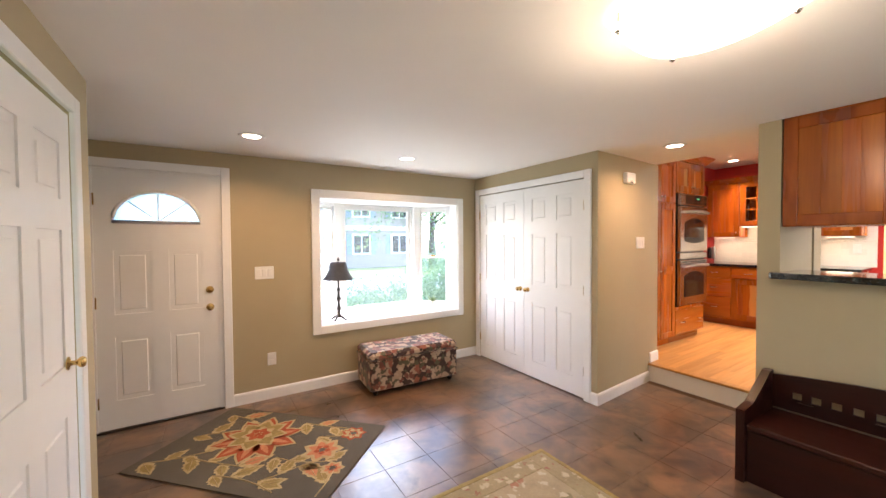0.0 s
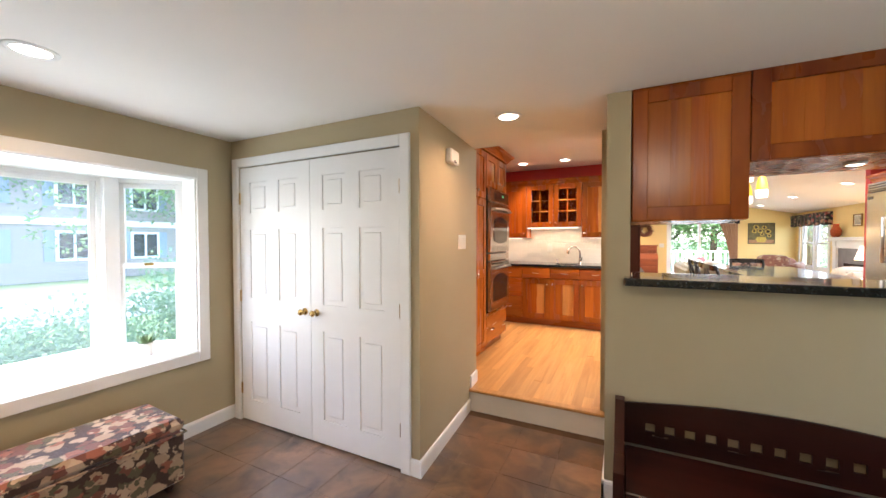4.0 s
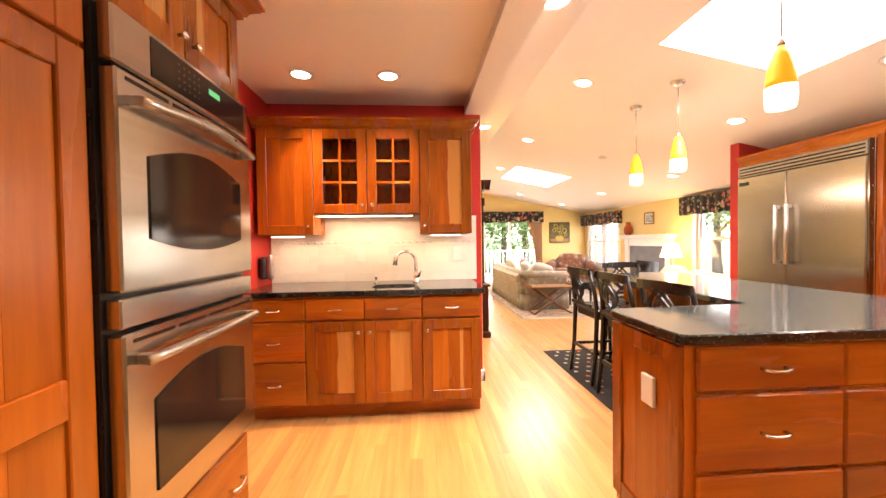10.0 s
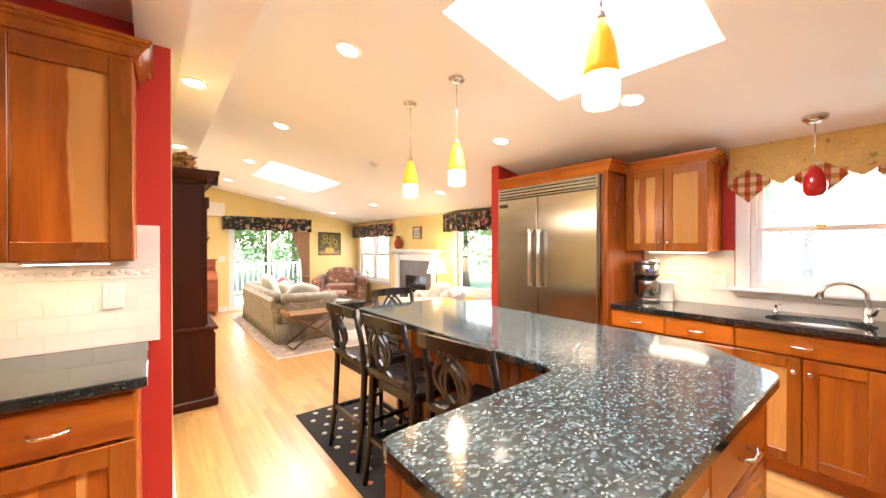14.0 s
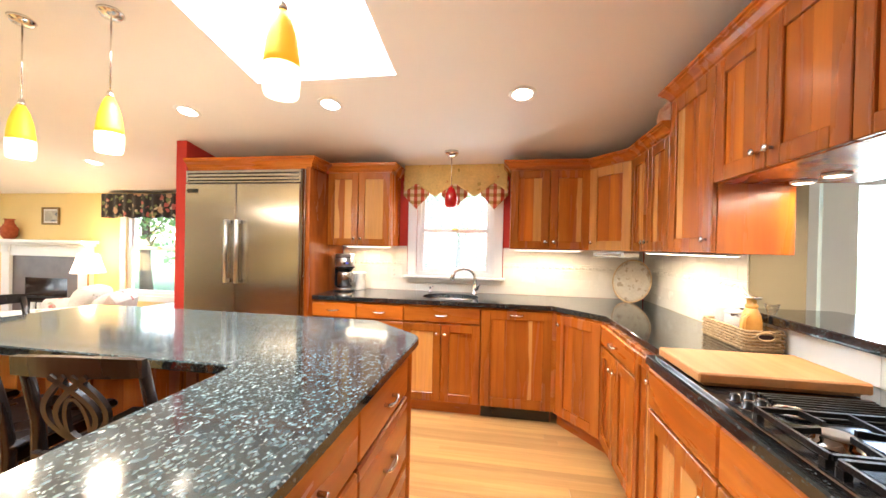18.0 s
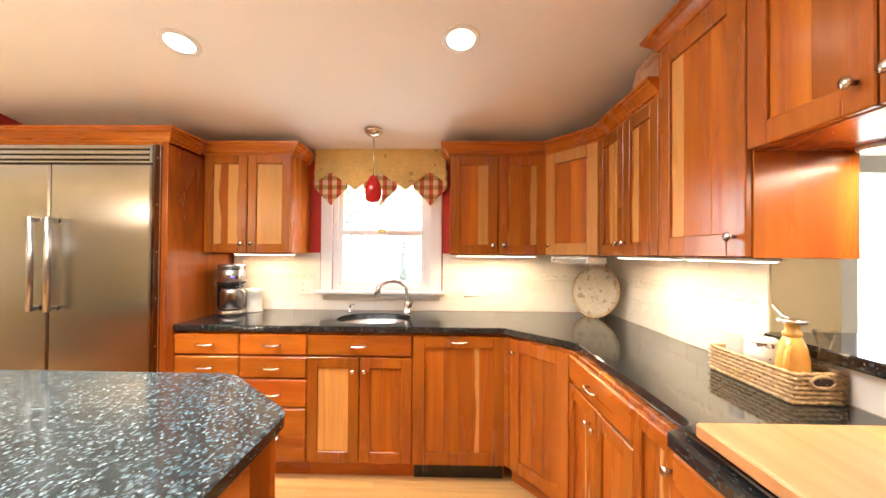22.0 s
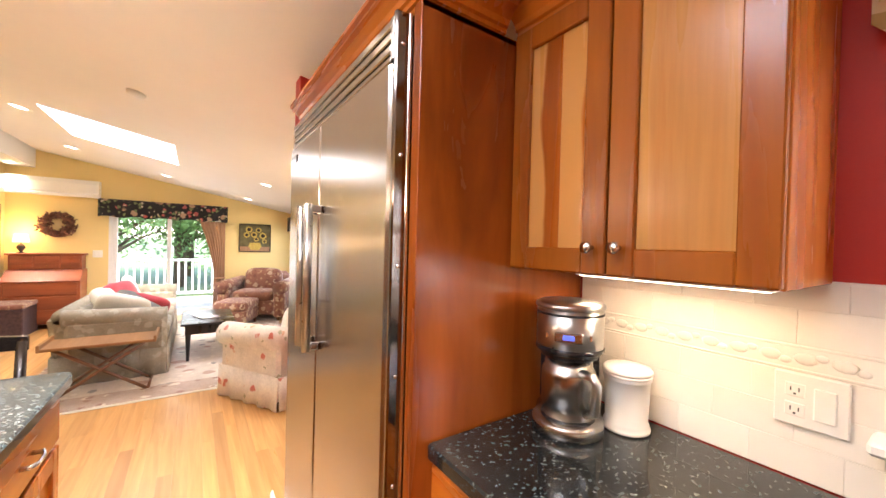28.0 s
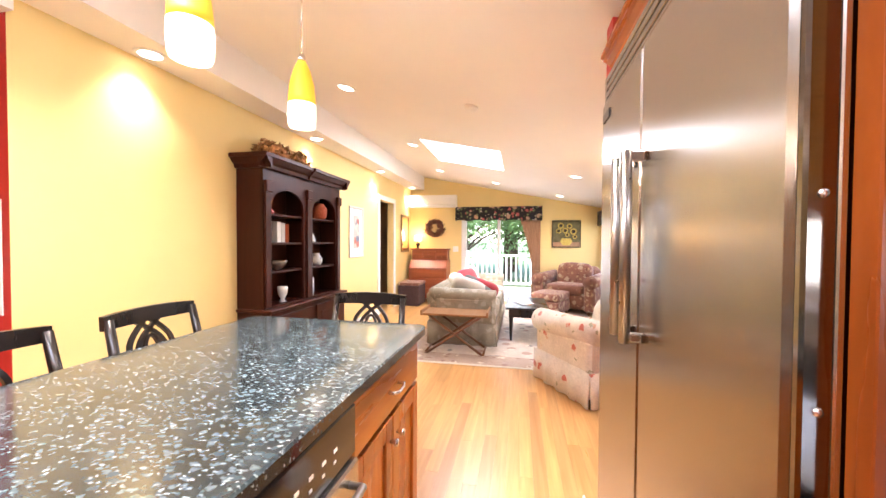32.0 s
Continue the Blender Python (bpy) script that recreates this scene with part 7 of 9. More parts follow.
for k in (-2, -1.2, 1.2, 2):
    part("button", Shape().box(k * 0.025 - 0.006, k * 0.025 + 0.006, -0.084 + 0.004 * abs(k) ** 2, -0.07, 0.254, 0.268, 0.002), chrome, cm)
cn = thing("canister", pose(5.895, -2.24, CT), "white ceramic canister with a ribbed rim", "canister")
part("body", Shape().lathe([(0.054, 0), (0.060, 0.003), (0.060, 0.010), (0.055, 0.014), (0.057, 0.019), (0.053, 0.024), (0.057, 0.135), (0.061, 0.139), (0.058, 0.144), (0.062, 0.148), (0.062, 0.153)], 28), plastic, cn)
part("lid", Shape().lathe([(0.061, 0.154), (0.063, 0.16), (0.058, 0.168), (0.0, 0.17)], 28), plastic, cn)
rd = thing("cabinet_radio", pose(3.70, -1.90, 1.518, 0, 0, ua), "white under-cabinet radio below the corner cabinet", "radio")
part("housing", Shape().box(-0.14, 0.14, -0.05, 0.14, -0.045, 0.0, 0.008), plastic, rd)
part("panel", Shape().box(-0.12, 0.12, -0.053, -0.049, -0.035, -0.012), steel, rd)
wick = mat("woven_rush", (0.62, 0.44, 0.24), (0.38, 0.24, 0.11), 0.75, scale=(60, 60, 60), bump=0.6, bscale=140, fine=0.3)
pt_ = thing("decorative_plate", pose(3.455, -2.155, CT + 0.172, 0, 0, 135 - 10) @ pose(0, 0, 0, 80), "round patterned stoneware plate leaning in the corner", "plate")
stone_w = flowers("patterned_stoneware", (0.50, 0.44, 0.34), [((0.27, 0.21, 0.14), 1.0, 0.6)], 22, 0.5, 0.42)
part("dish", Shape().lathe([(0.0, 0.0), (0.08, 0.002), (0.15, 0.014), (0.175, 0.02), (0.178, 0.026), (0.15, 0.022), (0.08, 0.010), (0.0, 0.008)], 40), stone_w, pt_)
part("rim", Shape().tube([(0.176 * math.cos(2 * math.pi * i / 36), 0.176 * math.sin(2 * math.pi * i / 36), 0.024) for i in range(36)], 0.006, 6, closed=True), wick, pt_)
bs = thing("basket", pose(3.398, -0.857, CT), "rectangular woven rush basket with porcelain and a jug", "basket")
def wicker_wall(x0, y0, x1, y1):
    s = Shape()
    L = math.hypot(x1 - x0, y1 - y0)
    for r in range(7):
        pts = []
        for i in range(int(L / 0.017) + 1):
            t = i * 0.017 / L
            o = 0.0045 * (1 if (i + r) % 2 else -1)
            nx, ny = (y1 - y0) / L, -(x1 - x0) / L
            pts.append((x0 + (x1 - x0) * t + nx * o, y0 + (y1 - y0) * t + ny * o, 0.008 + r * 0.0135))
        s.tube(pts, 0.0062, 5)
    return s
for a in ((-0.075, -0.17, 0.075, -0.17), (0.075, -0.17, 0.075, 0.17), (0.075, 0.17, -0.075, 0.17), (-0.075, 0.17, -0.075, -0.17)):
    part("side", wicker_wall(*a), wick, bs)
part("bottom", Shape().box(-0.073, 0.073, -0.168, 0.168, 0.0, 0.008), wick, bs)
for y in (-0.17, 0.17):
    part("handle_loop", Shape().tube([(0.034 * math.cos(2 * math.pi * i / 20), y + (0.008 if y > 0 else -0.008), 0.068 + 0.017 * math.sin(2 * math.pi * i / 20)) for i in range(20)], 0.005, 6, closed=True), wick, bs)
    # dark piece imitates the shade inside the handle opening
    part("handle_gap", Shape(pose(0, y + (0.0085 if y > 0 else -0.0085), 0.068)).box(-0.029, 0.029, -0.0012, 0.0012, -0.010, 0.010), dark_bench, bs, "dark piece for the shade in the handle opening")

amber = mat("amber_oil_bottle", (0.62, 0.33, 0.08), (0.5, 0.24, 0.05), 0.1, scale=(10, 10, 10), coat=0.5)
bt = thing("oil_bottle", pose(3.405, -0.765, CT + 0.009), "orange-amber oil bottle with a handle grip and pourer", "bottle")
part("body", Shape().lathe([(0.040, 0), (0.046, 0.006), (0.045, 0.05), (0.041, 0.11), (0.036, 0.14), (0.028, 0.160), (0.022, 0.172), (0.0, 0.174)], 20), amber, bt)
part("collar", Shape().lathe([(0.021, 0.172), (0.025, 0.176), (0.025, 0.186), (0.019, 0.19), (0.019, 0.212), (0.0, 0.214)], 18), amber, bt)
part("cap", Shape().lathe([(0.020, 0.212), (0.036, 0.216), (0.038, 0.222), (0.036, 0.226), (0.0, 0.228)], 18), chrome, bt)
part("spout", Shape().tube([(0, -0.01, 0.225), (0.004, -0.03, 0.232), (0.012, -0.055, 0.262)], 0.005, 6), chrome, bt)
part("grip", Shape().tube([(0.028, 0.022, 0.142), (0.048, 0.034, 0.130), (0.054, 0.038, 0.085), (0.036, 0.026, 0.055)], 0.008, 8), amber, bt)
cp_ = thing("glass_carafe", pose(3.352, -0.72, CT + 0.009), "small clear glass cruet in the basket", "cruet")
part("body", Shape().lathe([(0.02, 0), (0.026, 0.01), (0.022, 0.10), (0.014, 0.15), (0.03, 0.20), (0.028, 0.20), (0.012, 0.15), (0.02, 0.10), (0.0, 0.012)], 18), glassy("clear_glass"), cp_)
pc = thing("porcelain_cup", pose(3.395, -0.978, CT + 0.009), "white porcelain cup standing in the woven basket", "cup")
part("body", Shape().lathe([(0.0, 0.0), (0.036, 0.0), (0.040, 0.004), (0.048, 0.140), (0.050, 0.148), (0.047, 0.149), (0.044, 0.138), (0.036, 0.010), (0.0, 0.008)], 24), plastic, pc)
sg = thing("sugar_bowl", pose(3.398, -0.885, CT + 0.009), "white lidded sugar bowl with dark printed flowers", "bowl")
part("body", Shape().lathe([(0.0, 0.0), (0.036, 0.0), (0.042, 0.008), (0.049, 0.08), (0.047, 0.128), (0.0, 0.129)], 24), flowers("printed_porcelain", (0.74, 0.71, 0.66), [((0.10, 0.06, 0.04), 1.0, 0.7)], 20, 0.25, 0.62), sg)
lid_ = part("lid", Shape(pose(0, 0, 0.1295)).lathe([(0.049, 0), (0.050, 0.004), (0.040, 0.012), (0.014, 0.017), (0.0, 0.018)], 24), plastic, sg)
part("finial", Shape(pose(0, 0, 0.1475)).lathe([(0.006, 0), (0.006, 0.004), (0.010, 0.010), (0.008, 0.015), (0.0, 0.017)], 12), plastic, lid_)

board_wood = mat("maple_board", (0.56, 0.275, 0.105), (0.46, 0.21, 0.072), 0.5, scale=(14, 1.2, 14), fine=0.12, distort=0.6)
cb = thing("cutting_board", pose(3.642, -0.36, CT + 0.012), "thick maple cutting board over the cooktop edge", "cutting board")
part("block", Shape().box(-0.19, 0.275, -0.085, 0.215, 0.010, 0.044, 0.005), board_wood, cb)
part("batten", Shape().box(-0.17, 0.255, -0.07, -0.04, 0.0, 0.0098, 0.002), board_wood, cb)
part("batten", Shape().box(-0.17, 0.255, 0.17, 0.20, 0.0, 0.0098, 0.002), board_wood, cb)


def flat_bar(s, a, b, w, h):
    """A level cast bar from a to b, w wide and h deep, with a slightly narrower top."""
    a, b = Vector(a), Vector(b)
    d = (b - a).normalized()
    o = Vector((-d.y, d.x, 0)) * w / 2
    v = []
    for p in (a, b):
        v += [p - o - Vector((0, 0, h)), p + o - Vector((0, 0, h)), p + o * 0.8, p - o * 0.8]
    return s.add(v, [(0, 1, 2, 3), (7, 6, 5, 4), (0, 4, 5, 1), (1, 5, 6, 2), (2, 6, 7, 3), (3, 7, 4, 0)])


def cooktop():
    c = thing("cooktop", pose(3.685, 0.17, CT), "black gas cooktop with cast-iron grates and vent", "cooktop")
    part("pan", Shape().box(-0.215, 0.215, -0.66, 0.62, 0.0, 0.010, 0.004), black_enamel, c)
    part("trim_rail", Shape().box(0.215, 0.226, -0.66, 0.62, 0.0, 0.013, 0.003), steel_dark, c)
    v = part("vent_grille", Shape().box(-0.20, 0.09, -0.285, -0.27, 0.010, 0.020, 0.002).box(-0.20, 0.09, -0.14, -0.125, 0.010, 0.020, 0.002), black_iron, c)
    for k in range(7):
        part("slat", Shape().box(-0.198, 0.088, -0.266 + 0.018 * k, -0.258 + 0.018 * k, 0.010, 0.019, 0.002), black_iron, v)
    for x, y in ((0.135, -0.245), (0.180, -0.225), (0.135, -0.19), (0.180, -0.17)):
        k_ = part("control_knob", Shape(pose(x, y, 0.010)).lathe([(0.019, 0), (0.019, 0.004), (0.015, 0.006), (0.014, 0.020), (0.011, 0.023), (0.0, 0.023)], 16), black_enamel, c)
        part("knob_ring", Shape(pose(x, y, 0.010)).lathe([(0.0195, 0), (0.0215, 0.001), (0.0215, 0.003), (0.0195, 0.004)], 18), steel_dark, k_)
    part("spoon_ring", Shape(pose(0.085, -0.155, 0.0)).tube([(0.036 * math.cos(2 * math.pi * i / 24), 0.036 * math.sin(2 * math.pi * i / 24), 0.016) for i in range(24)], 0.006, 8, closed=True), steel, c)
    cap_m = mat("grey_burner_cap", (0.21, 0.165, 0.125), (0.15, 0.115, 0.085), 0.5, scale=(20, 20, 20))
    for gy in (0.0, 0.235, 0.47):
        x0, x1, y0, y1, z = -0.20, 0.20, gy - 0.108, gy + 0.108, 0.042
        g = Shape()
        for a, b in (((x0, y0, z), (x1, y0, z)), ((x0, y1, z), (x1, y1, z))):
            flat_bar(g, a, b, 0.012, 0.011)
        for a, b in (((x0, y0, z), (x0, y1, z)), ((x1, y0, z), (x1, y1, z)), ((0.0, y0, z), (0.0, y1, z))):
            flat_bar(g, a, b, 0.010, 0.012)
        for bx in (-0.095, 0.105):
            for t in (0, 90, 180, 270):
                u = Vector((math.cos(radians(t)), math.sin(radians(t)), 0))
                far = 0.095 if t % 180 == 0 else 0.105
                flat_bar(g, Vector((bx, gy, z + 0.006)) + u * 0.034, Vector((bx, gy, z)) + u * far, 0.009, 0.013)
        for px in (x0, x1):
            for py in (y0 + 0.01, y1 - 0.01):
                g.box(px - 0.008, px + 0.008, py - 0.008, py + 0.008, 0.010, z - 0.013)
        part("grate", g, black_iron, c, "black cast-iron grate")
        part("spill_tray", Shape().box(x0 + 0.02, x1 - 0.02, y0 + 0.015, y1 - 0.015, 0.010, 0.0115), black_enamel, c)
        for bx in (-0.095, 0.105):
            b = part("burner", Shape(pose(bx, gy, 0.0115)).lathe([(0.050, 0), (0.050, 0.005), (0.040, 0.009), (0.038, 0.018)], 22), steel_dark, c)
            part("burner_cap", Shape(pose(bx, gy, 0.030)).lathe([(0.029, 0), (0.032, 0.002), (0.031, 0.006), (0.025, 0.008), (0.0, 0.0085)], 22), cap_m, b)


cooktop()

# pendants over the island
amber_glow = glow("lit_amber_glass", (1.0, 0.47, 0.025), 0.033)
milk_glow = glow("lit_milk_glass", (1.0, 0.86, 0.58), 0.1)
for (x, y, zb) in ((6.48, -0.42, 1.965), (7.02, -0.41, 1.945), (5.25, 0.02, 2.01)):
    top = vault(y)
    p = thing("pendant_light", pose(x, y, top), "lit amber and white blown-glass pendant on a rod", "pendant light", "island pendants")
    part("canopy", Shape().lathe([(0.0, -0.03), (0.04, -0.026), (0.055, -0.008), (0.058, 0.004)], 24), chrome, p)
    dz = zb - top
    part("rod", Shape().tube([(0, 0, -0.028), (0, 0, dz + 0.30)], 0.004, 8), chrome, p)
    part("cap", Shape().lathe([(0.018, dz + 0.265), (0.016, dz + 0.29), (0.008, dz + 0.31), (0.0, dz + 0.315)], 16), chrome, p)
    part("shade", Shape().lathe([(0.056, dz + 0.095), (0.055, dz + 0.12), (0.048, dz + 0.18), (0.034, dz + 0.235), (0.017, dz + 0.275)], 28), amber_glow, p, "amber glass upper shade")
    part("shade", Shape().lathe([(0.050, dz), (0.055, dz + 0.012), (0.058, dz + 0.05), (0.0565, dz + 0.0945)], 28), milk_glow, p, "glowing white glass lower shade")
    lamp("pendant_lamp", "POINT", pose(x, y, zb - 0.07), 8 * UNIT, WARM, radius=0.05)

# counter stools
ebony = mat("black_lacquered_wood", (0.007, 0.005, 0.0045), (0.013, 0.009, 0.008), 0.28, scale=(8, 8, 1.5), coat=0.1, spec=0.4)


def ribbon(pts, w, t):
    """A flat curved bar: pts in local x and z, w wide in the plane, t thick in y."""
    s = Shape()
    pts = [Vector((p[0], 0, p[1])) for p in pts]
    v, f = [], []
    for k, p in enumerate(pts):
        a, b = pts[max(k - 1, 0)], pts[min(k + 1, len(pts) - 1)]
        d = (b - a).normalized()
        nrm = Vector((-d.z, 0, d.x)) * w / 2
        v += [p + nrm + Vector((0, -t / 2, 0)), p - nrm + Vector((0, -t / 2, 0)), p - nrm + Vector((0, t / 2, 0)), p + nrm + Vector((0, t / 2, 0))]
    for k in range(len(pts) - 1):
        for i in range(4):
            f.append((4 * k + i, 4 * k + (i + 1) % 4, 4 * k + 4 + (i + 1) % 4, 4 * k + 4 + i))
    f += [(0, 1, 2, 3), tuple(4 * (len(pts) - 1) + i for i in (3, 2, 1, 0))]
    return s.add(v, f)


def stool(m):
    """A counter stool that faces -y; the origin is on the floor under the seat."""
    o = thing("counter_stool", m, "black wooden counter stool with an interlaced back", "stool", "stools at the island")
    SH = 0.62
    part("seat", Shape().box(-0.22, 0.22, -0.19, 0.19, SH, SH + 0.035, 0.014), ebony, o)
    part("apron", Shape().box(-0.17, 0.17, -0.165, -0.145, SH - 0.06, SH, 0.003).box(-0.17, 0.17, 0.145, 0.165, SH - 0.06, SH, 0.003).box(-0.175, -0.155, -0.145, 0.145, SH - 0.06, SH, 0.003).box(0.155, 0.175, -0.145, 0.145, SH - 0.06, SH, 0.003), ebony, o)
    for sx in (-1, 1):
        part("leg", Shape().tube([(sx * 0.185, -0.155, SH), (sx * 0.195, -0.17, 0.3), (sx * 0.20, -0.18, 0.0)], [0.02, 0.018, 0.015], 8), ebony, o)
        part("leg", Shape().tube([(sx * 0.20, 0.225, 0.0), (sx * 0.195, 0.19, 0.3), (sx * 0.195, 0.175, SH), (sx * 0.188, 0.19, SH + 0.16), (sx * 0.184, 0.235, SH + 0.36)], [0.016, 0.019, 0.021, 0.018, 0.016], 8), ebony, o)
        part("stretcher", Shape().box(sx * 0.172 - 0.009, sx * 0.172 + 0.009, -0.165, 0.195, 0.26, 0.285), ebony, o)
    part("footrest", Shape().box(-0.17, 0.17, -0.185, -0.160, 0.17, 0.205, 0.004), ebony, o)
    part("stretcher", Shape().box(-0.17, 0.17, 0.185, 0.205, 0.26, 0.285), ebony, o)
    # top rail, bowed
    tr = Shape()
    n = 12
    v, f = [], []
    for i in range(n + 1):
        u = -1 + 2 * i / n
        y = 0.245 + 0.02 * (1 - u * u)
        for (dy, z) in ((-0.010, SH + 0.322), (0.010, SH + 0.32), (0.013, SH + 0.375 + 0.008 * (1 - u * u)), (-0.009, SH + 0.375 + 0.008 * (1 - u * u))):
            v.append((u * 0.2, y + dy, z))
    for i in range(n):
        for k in range(4):
            f.append((4 * i + k, 4 * i + (k + 1) % 4, 4 * i + 4 + (k + 1) % 4, 4 * i + 4 + k))
    f += [(0, 1, 2, 3), tuple(4 * n + k for k in (3, 2, 1, 0))]
    part("top_rail", tr.add(v, f), ebony, o)
    mm = pose(0, 0.205, SH, -12)
    part("lower_rail", Shape(mm).box(-0.17, 0.17, -0.009, 0.009, 0.045, 0.075, 0.003), ebony, o)
    N = 16
    for sg in (-1, 1):
        for ph in (0.0, 0.5):
            pts = [(sg * (0.115 * math.sin(math.pi * (i / N) + ph * math.pi * 0.0) - 0.055 + 0.13 * ph * (i / N)), 0.07 + 0.265 * i / N) for i in range(N + 1)]
            s = Shape(mm)
            q = ribbon(pts, 0.017, 0.014)
            s.add(q.v, q.f)
            part("splat", s, ebony, o)
    s = Shape(mm)
    q = ribbon([(0.035 * math.cos(2 * math.pi * i / 20), 0.175 + 0.09 * math.sin(2 * math.pi * i / 20)) for i in range(21)], 0.013, 0.014)
    s.add(q.v, q.f)
    part("splat", s, ebony, o)
    return o


ST = [(6.90, -0.03, 2), (6.37, -0.03, 4), (5.80, -0.03, 8)]
st0 = stool(pose(ST[0][0], ST[0][1], FZ, 0, 0, ST[0][2]))
for x, y, r in ST[1:]:
    copy_thing(st0, pose(x, y, FZ, 0, 0, r))
copy_thing(st0, pose(7.235, -0.53, FZ, 0, 0, -88))
# dotted mat under the stools
dark_pile = mat("black_rug_pile", (0.012, 0.011, 0.012), (0.02, 0.018, 0.02), 0.95, scale=(40, 40, 40), bump=0.4, bscale=300)
dots = mat("rug_dot_pile", (0.5, 0.46, 0.38), (0.42, 0.38, 0.31), 0.95, scale=(40, 40, 40), island=0.2, bump=0.3, bscale=300)
dots2 = mat("rug_dot_red_pile", (0.5, 0.12, 0.07), (0.42, 0.1, 0.06), 0.95, scale=(40, 40, 40), island=0.2)
pm = thing("rug", pose(6.85, -0.05, FZ), "black mat with pale dots under the stools", "rug")
part("pile_field", Shape().box(-0.85, 0.85, -0.31, 0.31, 0, 0.008, 0.003), dark_pile, pm)
dot_m = [Shape().lathe([(0.0, 0.0095), (0.019, 0.0095), (0.02, 0.0085)], 10).mesh("dot", k) for k in (dots, dots2)]
for i in range(14):
    for j in range(5):
        x, y = -0.78 + 0.12 * i, -0.25 + 0.12 * j + (0.06 if i % 2 else 0)
        if abs(y) > 0.28:
            continue
        o = new("dot", dot_m[1 if (i * 5 + j) % 7 == 3 else 0])
        o.parent = pm
        o.location = (x, y, 0)

# ---- living room ----
mahog = mat("mahogany_hutch", (0.052, 0.0095, 0.0035), (0.024, 0.0046, 0.0017), 0.38, scale=(6, 6, 0.8), coat=0.0, spec=0.22, rand=0.1, distort=0.5)
ivory_floral = flowers("ivory_floral_chintz", (0.80, 0.74, 0.64), [((0.55, 0.17, 0.12), 1.0, 0.28), ((0.62, 0.40, 0.26), 1.4, 0.2), ((0.40, 0.40, 0.27), 1.9, 0.16)], 10, 0.9, 0.34)
paisley = flowers("rust_paisley_weave", (0.24, 0.10, 0.06), [((0.42, 0.30, 0.2), 1.0, 0.5), ((0.16, 0.06, 0.04), 1.5, 0.4), ((0.35, 0.22, 0.12), 2.0, 0.4)], 10, 0.9, 0.42)
sage = flowers("sage_damask", (0.33, 0.29, 0.21), [((0.27, 0.235, 0.165), 1.0, 0.6), ((0.39, 0.35, 0.27), 1.6, 0.5)], 8, 0.9, 0.45)
black_floral = flowers("black_floral_valance", (0.012, 0.01, 0.012), [((0.42, 0.26, 0.16), 1.0, 0.45), ((0.38, 0.09, 0.08), 1.3, 0.3), ((0.14, 0.17, 0.07), 1.8, 0.35), ((0.5, 0.42, 0.3), 2.1, 0.2)], 9, 0.9, 0.42)
tan_drape = mat("tan_drape", (0.44, 0.25, 0.14), (0.36, 0.20, 0.11), 0.85, scale=(20, 20, 2), bump=0.2, bscale=220, sheen=0.2)
red_velvet = mat("red_cushion", (0.42, 0.04, 0.05), (0.34, 0.03, 0.04), 0.85, scale=(9, 9, 9), sheen=0.3, bump=0.2, bscale=120)
white_cloth = mat("ivory_cushion", (0.66, 0.63, 0.54), (0.58, 0.55, 0.46), 0.9, scale=(7, 7, 7), bump=0.2, bscale=160)
grey_cloth = mat("grey_cushion", (0.13, 0.12, 0.11), (0.09, 0.085, 0.08), 0.9, scale=(9, 9, 9), bump=0.2, bscale=160)
walnut = mat("walnut", (0.20, 0.085, 0.035), (0.12, 0.05, 0.02), 0.35, scale=(8, 1.2, 8), coat=0.2, rand=0.15)
secretary_wood = mat("mahogany_secretary", (0.36, 0.09, 0.028), (0.22, 0.05, 0.016), 0.42, scale=(1.2, 1.2, 9), coat=0.08, rand=0.15)
stone_dark = mat("dark_slate_surround", (0.13, 0.10, 0.09), (0.09, 0.07, 0.065), 0.35, scale=(6, 6, 6), bump=0.1)

# hutch
HX, HY, HW, HD = 8.345, 0.80, 1.35, 0.275
h = thing("hutch", pose(HX, HY, FZ), "tall dark mahogany hutch with two arched open bays", "hutch")
part("base", Shape().box(0, HW, -0.05, HD, 0.08, 0.66, 0.004), mahog, h)
part("plinth", Shape().box(-0.02, HW + 0.02, -0.08, HD, 0, 0.08, 0.01).box(-0.02, HW + 0.02, -0.08, HD, 0.66, 0.69, 0.008), mahog, h)
for k in range(2):
    x0 = 0.06 + k * 0.65
    d = part("door", Shape().box(x0, x0 + 0.58, -0.068, -0.051, 0.12, 0.62, 0.004), mahog, h)
    part("panel", Shape().box(x0 + 0.08, x0 + 0.50, -0.074, -0.067, 0.2, 0.54, 0.005), mahog, d)
    part("knob", Shape(pose(x0 + (0.53 if k == 0 else 0.05), -0.068, 0.37, 90)).lathe([(0.006, 0), (0.012, 0.016), (0, 0.022)], 10), brass, d)
part("side", Shape().box(0, 0.035, 0.04, HD, 0.69, 1.90, 0.003), mahog, h)
part("side", Shape().box(HW - 0.035, HW, 0.04, HD, 0.69, 1.90, 0.003), mahog, h)
part("divider", Shape().box(HW / 2 - 0.02, HW / 2 + 0.02, 0.055, HD - 0.02, 0.69, 1.90, 0.003), mahog, h)
part("back", Shape().box(0.035, HW - 0.035, HD - 0.02, HD - 0.001, 0.69, 1.90), mahog, h)
holes = []
for c in (0.355, 1.005):
    a = 0.245
    holes.append([(c - a, 0.70), (c + a, 0.70), (c + a, 1.58)] + [(c + a * math.cos(math.pi * i / 14), 1.58 + 0.17 * math.sin(math.pi * i / 14)) for i in range(1, 14)] + [(c - a, 1.58)])
part("face_frame", holed([(0, 0.69), (HW, 0.69), (HW, 1.90), (0, 1.90)], holes, 0.015, 0.04), mahog, h)
